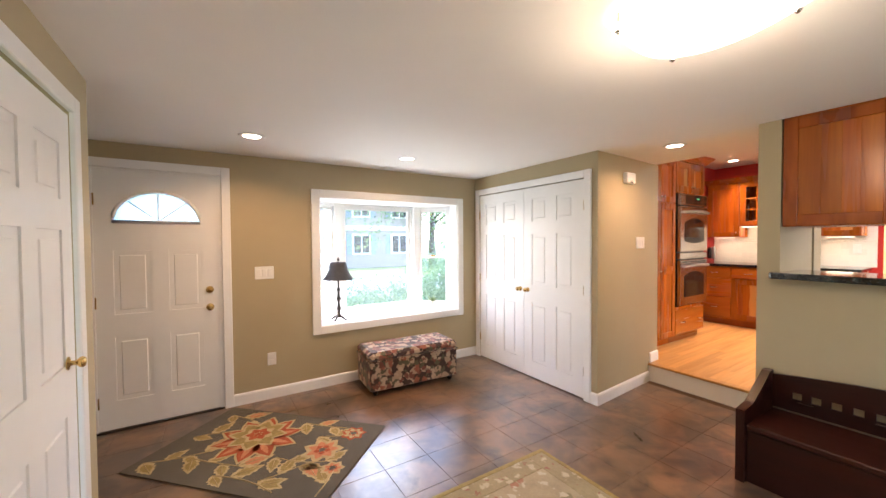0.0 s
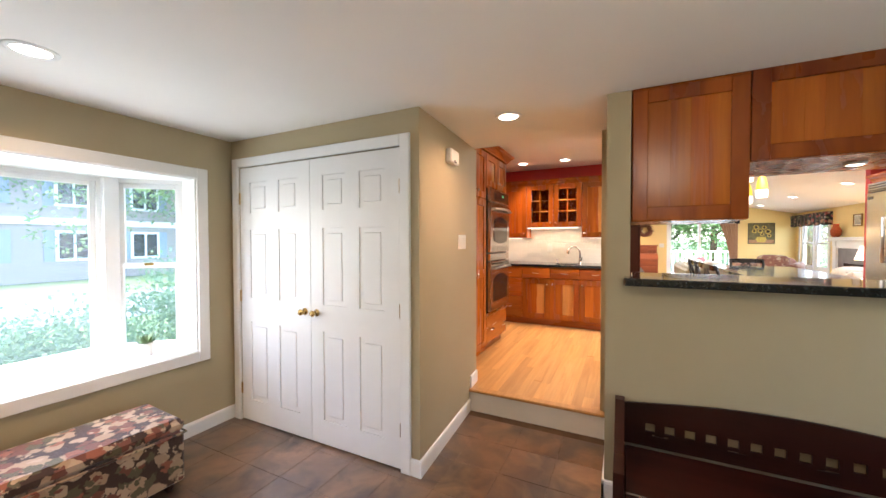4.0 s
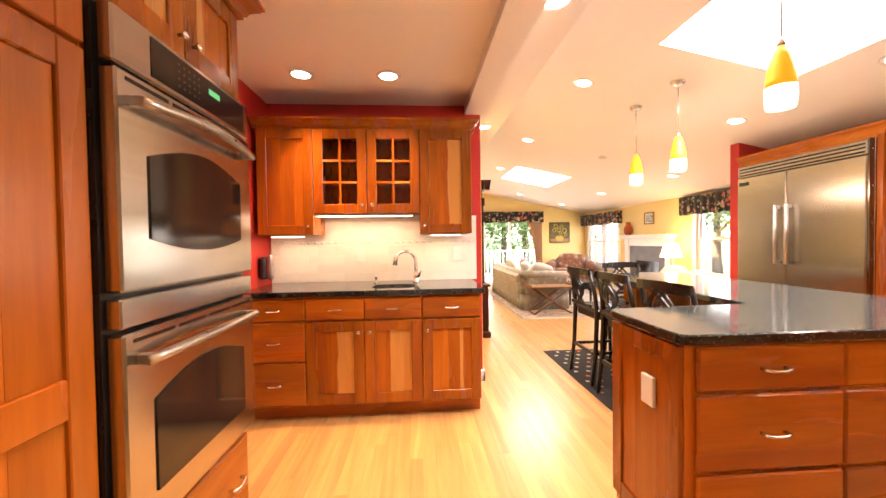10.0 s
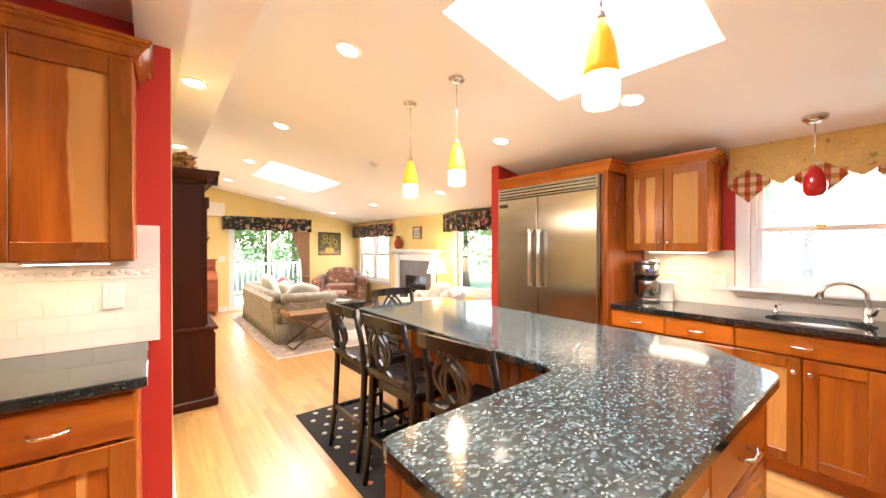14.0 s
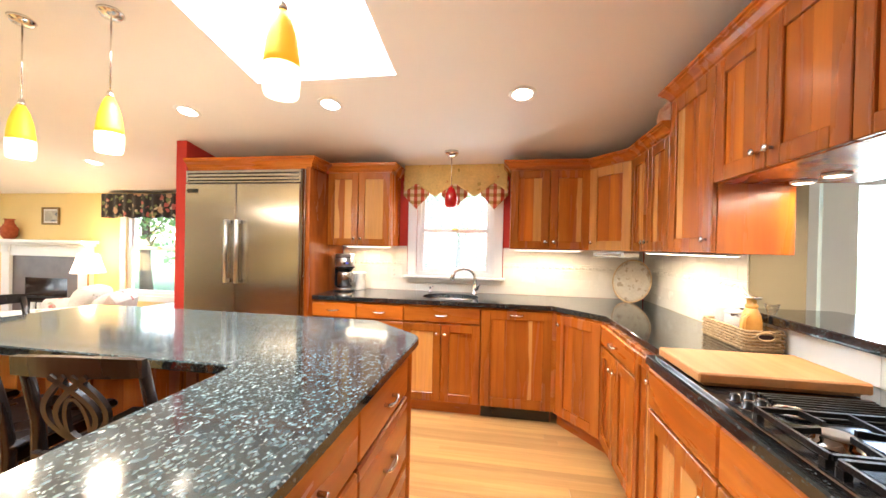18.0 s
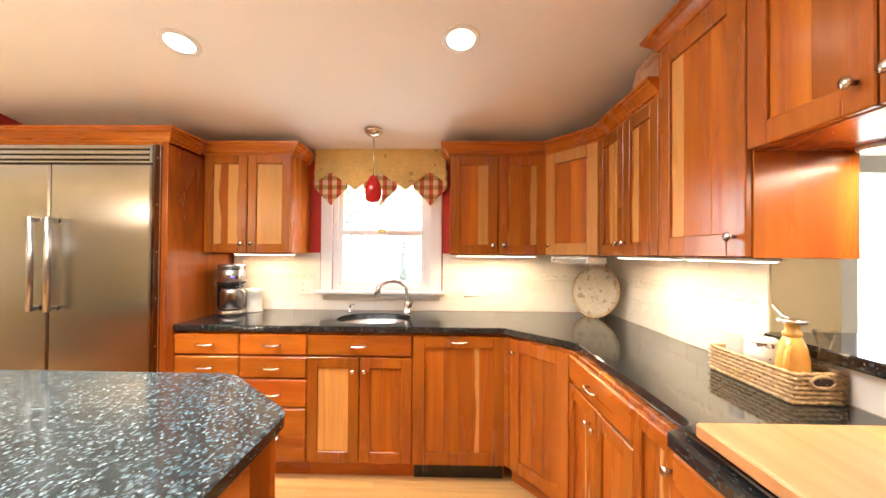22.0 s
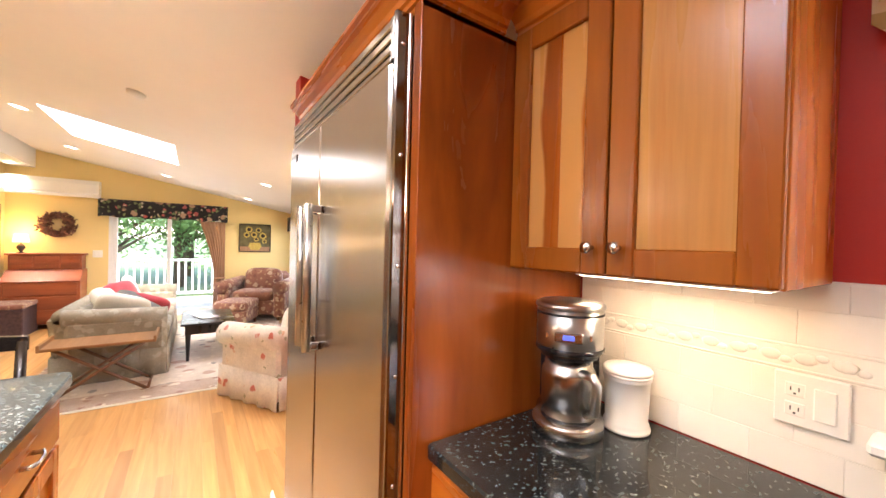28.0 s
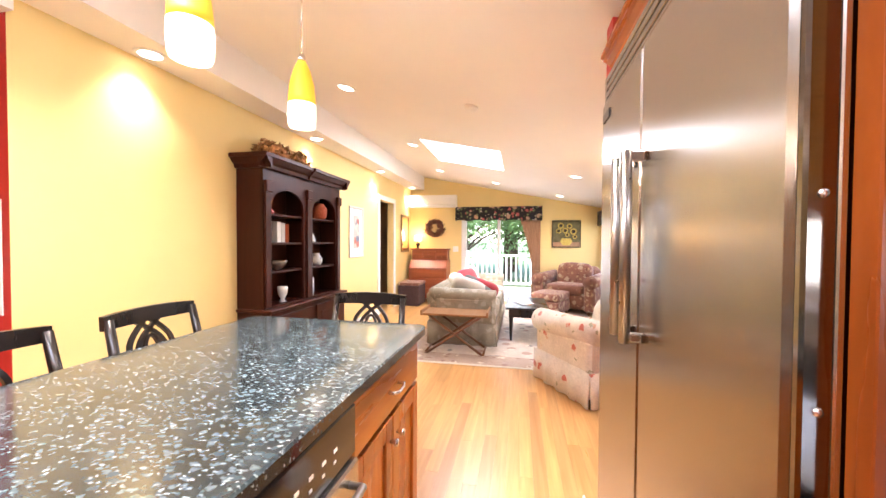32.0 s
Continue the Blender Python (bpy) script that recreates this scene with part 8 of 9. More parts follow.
for x in (0.05, HW / 2, HW - 0.05):
    part("pilaster", Shape().box(x - 0.035, x + 0.035, -0.004, 0.014, 0.70, 1.80, 0.004).box(x - 0.045, x + 0.045, -0.02, 0.014, 1.70, 1.80, 0.008), mahog, h)
for k in range(3):
    for c in (0.355, 1.005):
        part("shelf", Shape().box(c - 0.31, c + 0.30, 0.045, HD - 0.022, 0.985 + 0.26 * k, 1.005 + 0.26 * k, 0.003), mahog, h)
HC = [(0, 0), (0.02, 0), (0.025, 0.03), (0.045, 0.045), (0.07, 0.08), (0.085, 0.085), (0.085, 0.115), (0, 0.115)]
cr = Shape().box(0, HW, 0.0, HD, 1.90, 2.0, 0.003)
cr.sweep(HC, (-0.08, 0.0, 1.90), (HW + 0.08, 0.0, 1.90)).sweep(HC, (0, HD, 1.90), (0, -0.08, 1.90)).sweep(HC, (HW, -0.08, 1.90), (HW, HD, 1.90))
part("crown", cr, mahog, h)
part("crown_break", Shape().sweep([(x + 0.02, z - 0.002) for x, z in HC], (HW / 2 - 0.05, 0.0, 1.90), (HW / 2 + 0.05, 0.0, 1.90)), mahog, h)
# what stands in the hutch
def vase(name, x, z, prof, material, label, cat):
    single(name, Shape().lathe(prof, 18), material, label, cat, m=pose(HX + x, HY + 0.13, FZ + z))
red_glaze = mat("red_glaze", (0.4, 0.04, 0.03), (0.3, 0.03, 0.02), 0.15, scale=(9, 9, 9), coat=0.5)
china = mat("white_china", (0.7, 0.68, 0.63), (0.62, 0.6, 0.55), 0.15, scale=(9, 9, 9), coat=0.4)
blue_china = flowers("blue_white_china", (0.6, 0.6, 0.58), [((0.08, 0.12, 0.28), 1.0, 0.5)], 40, 0.2, 0.4)
vase("figurine", 0.22, 1.525, [(0.05, 0), (0.055, 0.02), (0.02, 0.06), (0.015, 0.11), (0.02, 0.13), (0, 0.15)], red_glaze, "small red glazed figurine on the hutch shelf", "figurine")
bx = thing("book", pose(HX + 0.42, HY + 0.14, FZ + 1.265), "upright white boxed books beside an orange one", "books")
for k, mm in enumerate((plastic, china, rust)):
    part("volume", Shape().box(-0.06 + 0.062 * k, -0.002 + 0.062 * k, 0, 0.16, 0, 0.20 - 0.01 * k, 0.003), mm, bx)
vase("bowl", 0.34, 1.005, [(0.03, 0), (0.04, 0.008), (0.08, 0.05), (0.10, 0.09), (0.094, 0.09), (0.07, 0.05), (0, 0.015)], mat("smoked_bowl", (0.16, 0.12, 0.09), (0.1, 0.08, 0.06), 0.1, scale=(9, 9, 9)), "footed dark glass bowl on the hutch shelf", "bowl")
vase("cup", 0.42, 0.69, [(0.03, 0), (0.035, 0.005), (0.018, 0.03), (0.045, 0.08), (0.05, 0.15), (0.045, 0.15), (0.02, 0.07), (0, 0.06)], china, "white china pedestal cup in the hutch", "cup")
vase("vase", 0.90, 1.265, [(0.055, 0), (0.06, 0.02), (0.045, 0.07), (0.018, 0.12), (0.014, 0.17), (0.02, 0.18), (0, 0.178)], china, "white bottle-necked vase in the hutch", "vase")
vase("storage_jar", 1.08, 1.525, [(0.05, 0), (0.08, 0.02), (0.09, 0.12), (0.05, 0.18), (0, 0.18)], rust, "rust painted jar on the hutch shelf", "jar")
vase("ginger_jar", 1.02, 1.005, [(0.04, 0), (0.065, 0.03), (0.07, 0.08), (0.04, 0.12), (0.04, 0.135), (0, 0.14)], blue_china, "small patterned china jar in the hutch", "jar")
vase("tall_cup", 0.88, 0.69, [(0.045, 0), (0.05, 0.005), (0.05, 0.19), (0.044, 0.19), (0.044, 0.02), (0, 0.02)], blue_china, "blue and white china cylinder vase", "vase")
# dried flowers on top
dry = mat("dried_petals", (0.52, 0.26, 0.09), (0.26, 0.11, 0.035), 0.9, scale=(20, 20, 20), island=0.5)
def bunch(shape, cx, cy, cz, n, r, leafw, rng, flat=1.0):
    for k in range(n):
        d = Vector((rng.gauss(0, 1), rng.gauss(0, 1), abs(rng.gauss(0, 1)) * flat)).normalized()
        p = Vector((cx, cy, cz)) + Vector((d.x * r[0], d.y * r[1], d.z * r[2])) * rng.uniform(0.4, 1.0)
        u = Vector((rng.gauss(0, 1), rng.gauss(0, 1), rng.gauss(0, 1))).normalized()
        w = u.cross(d).normalized() * leafw * rng.uniform(0.6, 1.2)
        u = u * leafw * rng.uniform(0.8, 1.6)
        shape.add([p - u * 0.6, p + w * 0.6, p + u, p - w * 0.6, p + d * leafw * 0.5], [(0, 1, 4), (1, 2, 4), (2, 3, 4), (3, 0, 4)])
df = thing("dried_flowers", pose(HX + 0.5, HY + 0.18, FZ + 2.016), "bunch of dried brown hydrangeas on top of the hutch", "dried flowers")
s = Shape()
rg = random.Random(21)
for k in range(5):
    bunch(s, -0.26 + 0.13 * k, rg.uniform(-0.03, 0.03), 0.03, 110, (0.12, 0.11, 0.17), 0.045, rg)
part("flower_mass", s, dry, df)

# doorway, picture, mirror on the yellow wall
casing("trim_side_room", 11.65, 12.38, FZ, 2.2, pose(0, 1.08, 0), "white casing of the side room doorway", 0.08)
def framed(name, m, w, h, fw, fmat, inner, label, cat, matt=0.0):
    o = thing(name, m, label, cat)
    part("frame_moulding", Shape().box(-w / 2, -w / 2 + fw, -0.025, 0, -h / 2, h / 2, 0.006).box(w / 2 - fw, w / 2, -0.025, 0, -h / 2, h / 2, 0.006).box(-w / 2 + fw, w / 2 - fw, -0.025, 0, -h / 2, -h / 2 + fw, 0.006).box(-w / 2 + fw, w / 2 - fw, -0.025, 0, h / 2 - fw, h / 2, 0.006), fmat, o)
    if matt:
        part("mount", Shape().box(-w / 2 + fw, w / 2 - fw, -0.010, -0.002, -h / 2 + fw, h / 2 - fw), plastic, o)
    k = fw + matt
    part("picture" if cat != "mirror" else "glass", Shape().box(-w / 2 + k, w / 2 - k, -0.012, -0.0105 if matt else -0.002, -h / 2 + k, h / 2 - k), inner, o)
    return o
art = flowers("soft_print", (0.45, 0.42, 0.36), [((0.10, 0.13, 0.20), 1.0, 0.5), ((0.35, 0.08, 0.05), 1.4, 0.3), ((0.5, 0.48, 0.4), 2.0, 0.5)], 7, 0.5, 0.5)
gilt = mat("antique_gilt", (0.36, 0.24, 0.09), (0.2, 0.12, 0.04), 0.35, 0.7, scale=(20, 20, 20), bump=0.3)
mirror_m = mat("mirror_silver", (0.86, 0.86, 0.85), (0.84, 0.84, 0.83), 0.02, 1.0, scale=(2, 2, 2), fine=0.0, rough_var=0.0)
framed("picture", pose(10.70, 1.077, 1.60), 0.47, 0.75, 0.03, china, art, "framed print with a wide white mount", "picture", 0.10)
framed("mirror", pose(13.08, 1.077, 1.63), 0.52, 0.78, 0.05, gilt, mirror_m, "gilt framed wall mirror", "mirror")
# side room furniture glimpsed through the door
dr = thing("dresser", pose(12.2, 2.5, FZ), "brown wooden dresser with folded cloth in the side room", "dresser")
part("body", Shape().box(-0.45, 0.45, -0.22, 0.25, 0.06, 0.80, 0.006), walnut, dr)
for k in range(3):
    part("drawer", Shape().box(-0.43, 0.43, -0.238, -0.221, 0.10 + 0.23 * k, 0.31 + 0.23 * k, 0.006), walnut, dr)
part("cloth", Shape(pose(0, -0.05, 0.86)).pillow(0.38, 0.16, 0.07), tan_drape, dr)

# east wall: slider, valance, drape, painting, desk, wreath, heat pump
sd = thing("door_6", pose(13.60, -0.08, FZ, 0, 0, -90), "white sliding glass patio door", "door", kind="structure")
part("door_frame", Shape().box(0, 0.05, -0.05, 0.07, 0, 1.925).box(1.57, 1.62, -0.05, 0.07, 0, 1.925).box(0.05, 1.57, -0.05, 0.07, 1.875, 1.925).box(0.05, 1.57, -0.05, 0.07, 0, 0.03), white_paint, sd)
for (a, b, y) in ((0.05, 0.84, -0.03), (0.78, 1.57, 0.02)):
    le = part("leaf", Shape().box(a, a + 0.06, y, y + 0.035, 0.03, 1.875, 0.003).box(b - 0.06, b, y, y + 0.035, 0.03, 1.875, 0.003).box(a + 0.06, b - 0.06, y, y + 0.035, 0.03, 0.11, 0.003).box(a + 0.06, b - 0.06, y, y + 0.035, 1.80, 1.875, 0.003), white_paint, sd)
    q = part("pane", Shape().box(a + 0.06, b - 0.06, y + 0.014, y + 0.02, 0.11, 1.80), pane, le)
    q.visible_shadow = False
part("handle", Shape().box(0.795, 0.82, -0.055, -0.03, 0.85, 1.05, 0.004), white_paint, sd)
def box_valance(m, w, h, label):
    o = thing("valance", m, label, "valance")
    thick(part("cloth", hanging(w, 0, lambda u: -h + 0.012 * math.sin(u * 30), 0.012, 60, 100, 6, -0.13), black_floral, o), 0.004)
    part("board", Shape().box(-w / 2, w / 2, -0.115, -0.001, -0.02, 0.0), black_floral, o)
    for x in (-w / 2, w / 2 - 0.008):
        part("return", Shape().box(x, x + 0.008, -0.125, -0.001, -h, -0.021), black_floral, o)
box_valance(pose(13.55, -0.87, 2.21, 0, 0, -90), 1.82, 0.29, "black floral pleated valance over the sliding door")
box_valance(pose(12.65, -3.0, 2.08, 0, 0, 180), 1.90, 0.29, "black floral pleated valance over the double window")
box_valance(pose(9.05, -3.0, 2.13, 0, 0, 180), 1.36, 0.31, "black floral pleated valance by the fireplace")
dp = thing("drape", pose(13.46, -1.58, 1.92, 0, 0, -90), "tan drape tied back beside the sliding door", "curtain")
vv, ff = [], []
for j in range(25):
    t = j / 24
    left = -0.24 + 0.24 * (1 - (1 - min(t / 0.62, 1)) ** 1.6) if t < 0.62 else 0.0 - 0.03 * (t - 0.62)
    for i in range(41):
        u = i / 40
        x = left + (0.17 - left) * u
        vv.append((x, 0.022 * math.sin(u * 44) * (0.6 + 0.4 * t), -1.72 * t))
for j in range(24):
    for i in range(40):
        ff.append((j * 41 + i, j * 41 + i + 1, (j + 1) * 41 + i + 1, (j + 1) * 41 + i))
thick(part("cloth", Shape().add(vv, ff, True), tan_drape, dp), 0.004)
part("tieback", Shape().box(-0.01, 0.18, -0.035, 0.03, -1.08, -1.04, 0.01), tan_drape, dp)
olive_canvas = mat("olive_canvas", (0.16, 0.14, 0.06), (0.10, 0.08, 0.03), 0.7, scale=(9, 9, 9), bump=0.3)
sf = framed("painting", pose(13.547, -2.27, 1.635, 0, 0, -90), 0.57, 0.56, 0.014, bronze, olive_canvas, "square painting of sunflowers in a vase", "painting")
petal_y = mat("petal_yellow_paint", (0.62, 0.48, 0.10), (0.5, 0.33, 0.06), 0.6, scale=(30, 30, 30))
seed_b = mat("seed_brown_paint", (0.03, 0.02, 0.012), (0.05, 0.03, 0.015), 0.6, scale=(30, 30, 30))
for (x, z, r) in ((-0.11, 0.17, 0.07), (0.06, 0.16, 0.06), (-0.02, 0.07, 0.065), (0.14, 0.05, 0.075), (-0.15, 0.06, 0.06), (0.17, -0.06, 0.05), (0.02, -0.02, 0.05)):
    s = Shape(pose(0, -0.0125, 0, 90))
    q = petals(x, z, 11, r, r * 0.2, 0.0005, 0.2 * x, r * 0.4)
    s.add(q.v, q.f)
    part("bloom", s, petal_y, sf, "painted yellow sunflower")
    part("bloom_heart", Shape(pose(x, -0.0125, z, 90)).lathe([(0.0, 0.0015), (r * 0.5, 0.001), (r * 0.5, 0)], 12), seed_b, sf)
part("painted_vase", Shape(pose(0, -0.0125, 0, 90)).prism([(-0.09, -0.09), (0.09, -0.09), (0.12, -0.16), (0.07, -0.235), (-0.07, -0.235), (-0.12, -0.16)], 0, 0.001), petal_y, sf)
part("painted_table", Shape(pose(0, -0.0123, 0, 90)).prism([(-0.265, -0.262), (0.265, -0.262), (0.265, -0.17), (-0.265, -0.17)], -0.0006, 0.0003), tan_drape, sf)
hp = thing("heat_pump", pose(13.55, 0.56, 2.20, 0, 0, -90), "white wall-mounted split air conditioner", "air conditioner")
part("casing", Shape().prism([(0, 0.02), (-0.14, 0.0), (-0.20, 0.07), (-0.21, 0.20), (-0.19, 0.27), (0, 0.28)], -0.54, 0.54, pose(0, 0, 0, 90, 0, 90)), plastic, hp)
part("louver", Shape().box(-0.47, 0.47, -0.205, -0.17, 0.012, 0.05, 0.006), white_paint, hp)
wr = thing("wreath", pose(13.53, 0.51, 1.725, 0, 0, -90), "round dried brown leaf wreath on the yellow wall", "wreath")
s, rg = Shape(), random.Random(3)
for k in range(26):
    a = 2 * math.pi * k / 26
    bunch(s, 0.15 * math.cos(a), -0.05, 0.15 * math.sin(a), 26, (0.10, 0.06, 0.10), 0.03, rg, 1.0)
part("leaves", s, mat("dried_wreath", (0.20, 0.075, 0.035), (0.09, 0.035, 0.02), 0.85, scale=(20, 20, 20), island=0.5), wr)
part("ring", Shape().tube([(0.15 * math.cos(2 * math.pi * i / 24), -0.03, 0.15 * math.sin(2 * math.pi * i / 24)) for i in range(24)], 0.02, 8, closed=True), walnut, wr)
se = thing("secretary_desk", pose(13.54, 0.58, FZ, 0, 0, -90), "mahogany slant-front secretary desk with pigeonhole drawers", "desk")
part("case", Shape().box(-0.41, 0.41, -0.44, 0.0, 0.08, 0.72, 0.004), secretary_wood, se)
part("slant_front", Shape().prism([(-0.46, 0.72), (0.0, 0.72), (0.0, 0.88), (-0.27, 0.88)], -0.41, 0.41, pose(0, 0, 0, 90, 0, 90)), secretary_wood, se)
part("upper_case", Shape().box(-0.39, 0.39, -0.25, 0.0, 0.881, 1.10, 0.004), secretary_wood, se)
part("top", Shape().box(-0.42, 0.42, -0.28, 0.0, 1.10, 1.125, 0.006), secretary_wood, se)
for k in range(3):
    part("drawer", Shape().box(-0.38, 0.38, -0.455, -0.441, 0.11 + 0.2 * k, 0.29 + 0.2 * k, 0.005), secretary_wood, se)
for (a, b) in ((-0.37, -0.14), (-0.12, 0.14), (0.16, 0.37)):
    for z in (0.90, 0.995):
        d = part("small_drawer", Shape().box(a, b, -0.262, -0.251, z, z + 0.085, 0.004), secretary_wood, se)
        part("knob", Shape(pose((a + b) / 2, -0.262, z + 0.042, 90)).lathe([(0.004, 0), (0.008, 0.01), (0, 0.014)], 8), brass, d)
for x in (-0.36, 0.36):
    for y in (-0.4, -0.04):
        part("foot", Shape(pose(x, y, 0)).lathe([(0.02, 0), (0.03, 0.04), (0.03, 0.08)], 10), secretary_wood, se)
dl_ = thing("table_lamp", pose(13.40, 0.87, FZ + 1.125), "small lit lamp with a dark urn base on the desk", "lamp")
part("base", Shape().lathe([(0.045, 0), (0.045, 0.01), (0.015, 0.02), (0.05, 0.08), (0.035, 0.12), (0.01, 0.14), (0.008, 0.17)], 16), bronze, dl_)
part("shade", Shape().lathe([(0.085, 0.165), (0.07, 0.28), (0.068, 0.28), (0.083, 0.165)], 20), glow("lit_cream_shade", (1.0, 0.72, 0.36), 0.4), dl_)
lamp("desk_lamp_light", "POINT", pose(13.36, 0.87, FZ + 1.46), 6 * UNIT, (1.0, 0.68, 0.35), radius=0.07)
plate(13.547, 0.05, 1.30, -90, 0.12, 0.118, "white switch plate by the patio door", 2)
ch = thing("storage_chest", pose(12.85, 0.82, FZ), "low dark wicker storage chest against the wall", "chest")
part("box", Shape().box(-0.3, 0.3, -0.2, 0.22, 0, 0.40, 0.01), mat("plum_wicker", (0.075, 0.035, 0.035), (0.04, 0.02, 0.02), 0.7, scale=(30, 30, 30), bump=0.6, bscale=60), ch)
part("lid", Shape().box(-0.31, 0.31, -0.21, 0.23, 0.401, 0.46, 0.012), paisley, ch)

# sofa
so_ = thing("sofa", pose(11.32, -0.62, FZ), "sage damask sofa with a skirt and even arms", "sofa")
part("base", Shape().box(-1.10, 1.10, -0.40, 0.22, 0.10, 0.36, 0.03), sage, so_)
part("back", Shape(pose(0, 0.30, 0.0, -6)).box(-1.14, 1.14, -0.13, 0.12, 0.08, 0.66, 0.05), sage, so_)
part("back_roll", Shape().tube([(-1.14, 0.37, 0.63), (1.14, 0.37, 0.63)], 0.075, 14), sage, so_)
for sx in (-1, 1):
    part("arm", Shape().box(sx * 1.17 - 0.09, sx * 1.17 + 0.09, -0.42, 0.34, 0.08, 0.60, 0.04), sage, so_)
    part("arm_roll", Shape().tube([(sx * 1.18, -0.42, 0.60), (sx * 1.18, 0.36, 0.62)], 0.085, 14), sage, so_)
for k in range(3):
    part("seat_cushion", Shape(pose(-0.72 + 0.72 * k, -0.13, 0.41)).pillow(0.36, 0.31, 0.085, p=0.35), sage, so_)
sk = Shape()
def skirt(x0, y0, x1, y1):
    L = math.hypot(x1 - x0, y1 - y0)
    nx, ny = (y1 - y0) / L, -(x1 - x0) / L
    v, f, n = [], [], int(L / 0.03)
    for j, z in enumerate((0.28, 0.01)):
        for i in range(n + 1):
            t = i / n
            o = (0.012 + 0.014 * math.sin(i * 1.1)) * (1 if j else 0.3)
            v.append((x0 + (x1 - x0) * t + nx * o, y0 + (y1 - y0) * t + ny * o, z))
    for i in range(n):
        f.append((i, i + 1, n + 2 + i, n + 1 + i))
    return Shape().add(v, f, True)
for a in ((-1.26, -0.42, 1.26, -0.42), (1.26, -0.42, 1.26, 0.43), (1.26, 0.43, -1.26, 0.43), (-1.26, 0.43, -1.26, -0.42)):
    thick(part("skirt", skirt(*a), sage, so_), 0.006)
for (x, y, z, mm, r, lab, sx_) in ((-0.86, -0.02, 0.62, white_cloth, (20, 40, 20), "ivory throw pillow on the sofa", 0.25), (-0.62, 0.10, 0.63, white_cloth, (60, 10, -10), "ivory throw pillow on the sofa", 0.25), (-0.70, -0.16, 0.66, grey_cloth, (25, -20, 30), "dark grey throw pillow on the sofa", 0.22), (-0.52, -0.22, 0.62, red_velvet, (20, 25, 10), "red throw pillow on the sofa", 0.22), (-0.25, 0.04, 0.65, red_velvet, (70, 0, -25), "large red throw pillow on the sofa", 0.25), (0.72, 0.06, 0.64, white_cloth, (70, 0, 8), "ivory throw pillow on the sofa", 0.24)):
    cu_ = Shape().pillow(sx_, sx_ * 0.92, 0.075, p=0.6, lump=0.15)
    single("throw_pillow", cu_, mm, lab, "pillow", "sofa pillows", m=pose(11.32 + x, -0.62 + y, FZ + z, *r))
# folding tray stand
xb = thing("folding_stand", pose(9.83, -0.60, FZ), "folding wooden x-leg stand with a tray top", "stand")
part("tray", Shape().box(-0.19, 0.19, -0.37, 0.37, 0.44, 0.465, 0.004).box(-0.20, 0.20, -0.385, -0.365, 0.44, 0.50, 0.004).box(-0.20, 0.20, 0.365, 0.385, 0.44, 0.50, 0.004), mat("tray_wood", (0.34, 0.17, 0.065), (0.24, 0.11, 0.04), 0.4, scale=(1.5, 12, 12), coat=0.2), xb)
for sx in (-0.16, 0.16):
    for sg in (-1, 1):
        part("leg", Shape().tube([(sx + 0.015 * sg, -0.33 * sg, 0.0), (sx + 0.015 * sg, 0.30 * sg, 0.44)], 0.015, 6), walnut, xb)
part("stretcher", Shape().tube([(-0.175, -0.33, 0.02), (0.175, -0.33, 0.02)], 0.012, 6).tube([(-0.145, 0.33, 0.02), (0.145, 0.33, 0.02)], 0.012, 6), walnut, xb)
# coffee table
ctb = thing("coffee_table", pose(10.80, -1.42, FZ), "black painted coffee table with tapered legs", "table")
part("tabletop", Shape().box(-0.46, 0.46, -0.27, 0.27, 0.415, 0.44, 0.006), ebony, ctb)
part("apron", Shape().box(-0.42, 0.42, -0.23, 0.23, 0.31, 0.415, 0.004), ebony, ctb)
for x in (-0.39, 0.39):
    for y in (-0.20, 0.20):
        part("leg", Shape().tube([(x, y, 0.008), (x, y, 0.30), (x, y, 0.35)], [0.016, 0.027, 0.028], 8), ebony, ctb)
single("magazine", Shape().box(-0.14, 0.14, -0.1, 0.1, 0, 0.012, 0.003), china, "open pale magazine on the coffee table", "magazine", m=pose(10.75, -1.40, FZ + 0.44, 0, 0, 20))


def armchair(m, cloth, label, skirted=False, name="armchair"):
    """A rolled-arm chair that faces -y."""
    o = thing(name, m, label, "armchair")
    part("base", Shape().box(-0.34, 0.34, -0.36, 0.30, 0.09, 0.34, 0.03), cloth, o)
    part("back", Shape(pose(0, 0.30, 0.0, -10)).box(-0.36, 0.36, -0.10, 0.10, 0.12, 0.78, 0.08), cloth, o)
    part("back_cushion", Shape(pose(0, 0.18, 0.60, -12)).pillow(0.30, 0.10, 0.24, p=0.5), cloth, o)
    part("seat_cushion", Shape(pose(0, -0.06, 0.40)).pillow(0.31, 0.33, 0.09, p=0.35), cloth, o)
    for sx in (-1, 1):
        part("arm", Shape().box(sx * 0.42 - 0.085, sx * 0.42 + 0.085, -0.38, 0.36, 0.06, 0.52, 0.03), cloth, o)
        part("arm_roll", Shape().tube([(sx * 0.435, -0.40, 0.545), (sx * 0.435, -0.1, 0.55), (sx * 0.43, 0.36, 0.58)], [0.105, 0.11, 0.10], 16), cloth, o)
    for sx in (-0.4, 0.4):
        for y in (-0.32, 0.30):
            part("foot", Shape(pose(sx, y, 0)).lathe([(0.02, 0), (0.03, 0.06), (0.03, 0.10)], 10), walnut, o)
    if skirted:
        for a in ((-0.51, -0.39, 0.51, -0.39), (0.51, -0.39, 0.51, 0.38), (0.51, 0.38, -0.51, 0.38), (-0.51, 0.38, -0.51, -0.39)):
            thick(part("skirt", skirt(*a), cloth, o), 0.006)
    return o


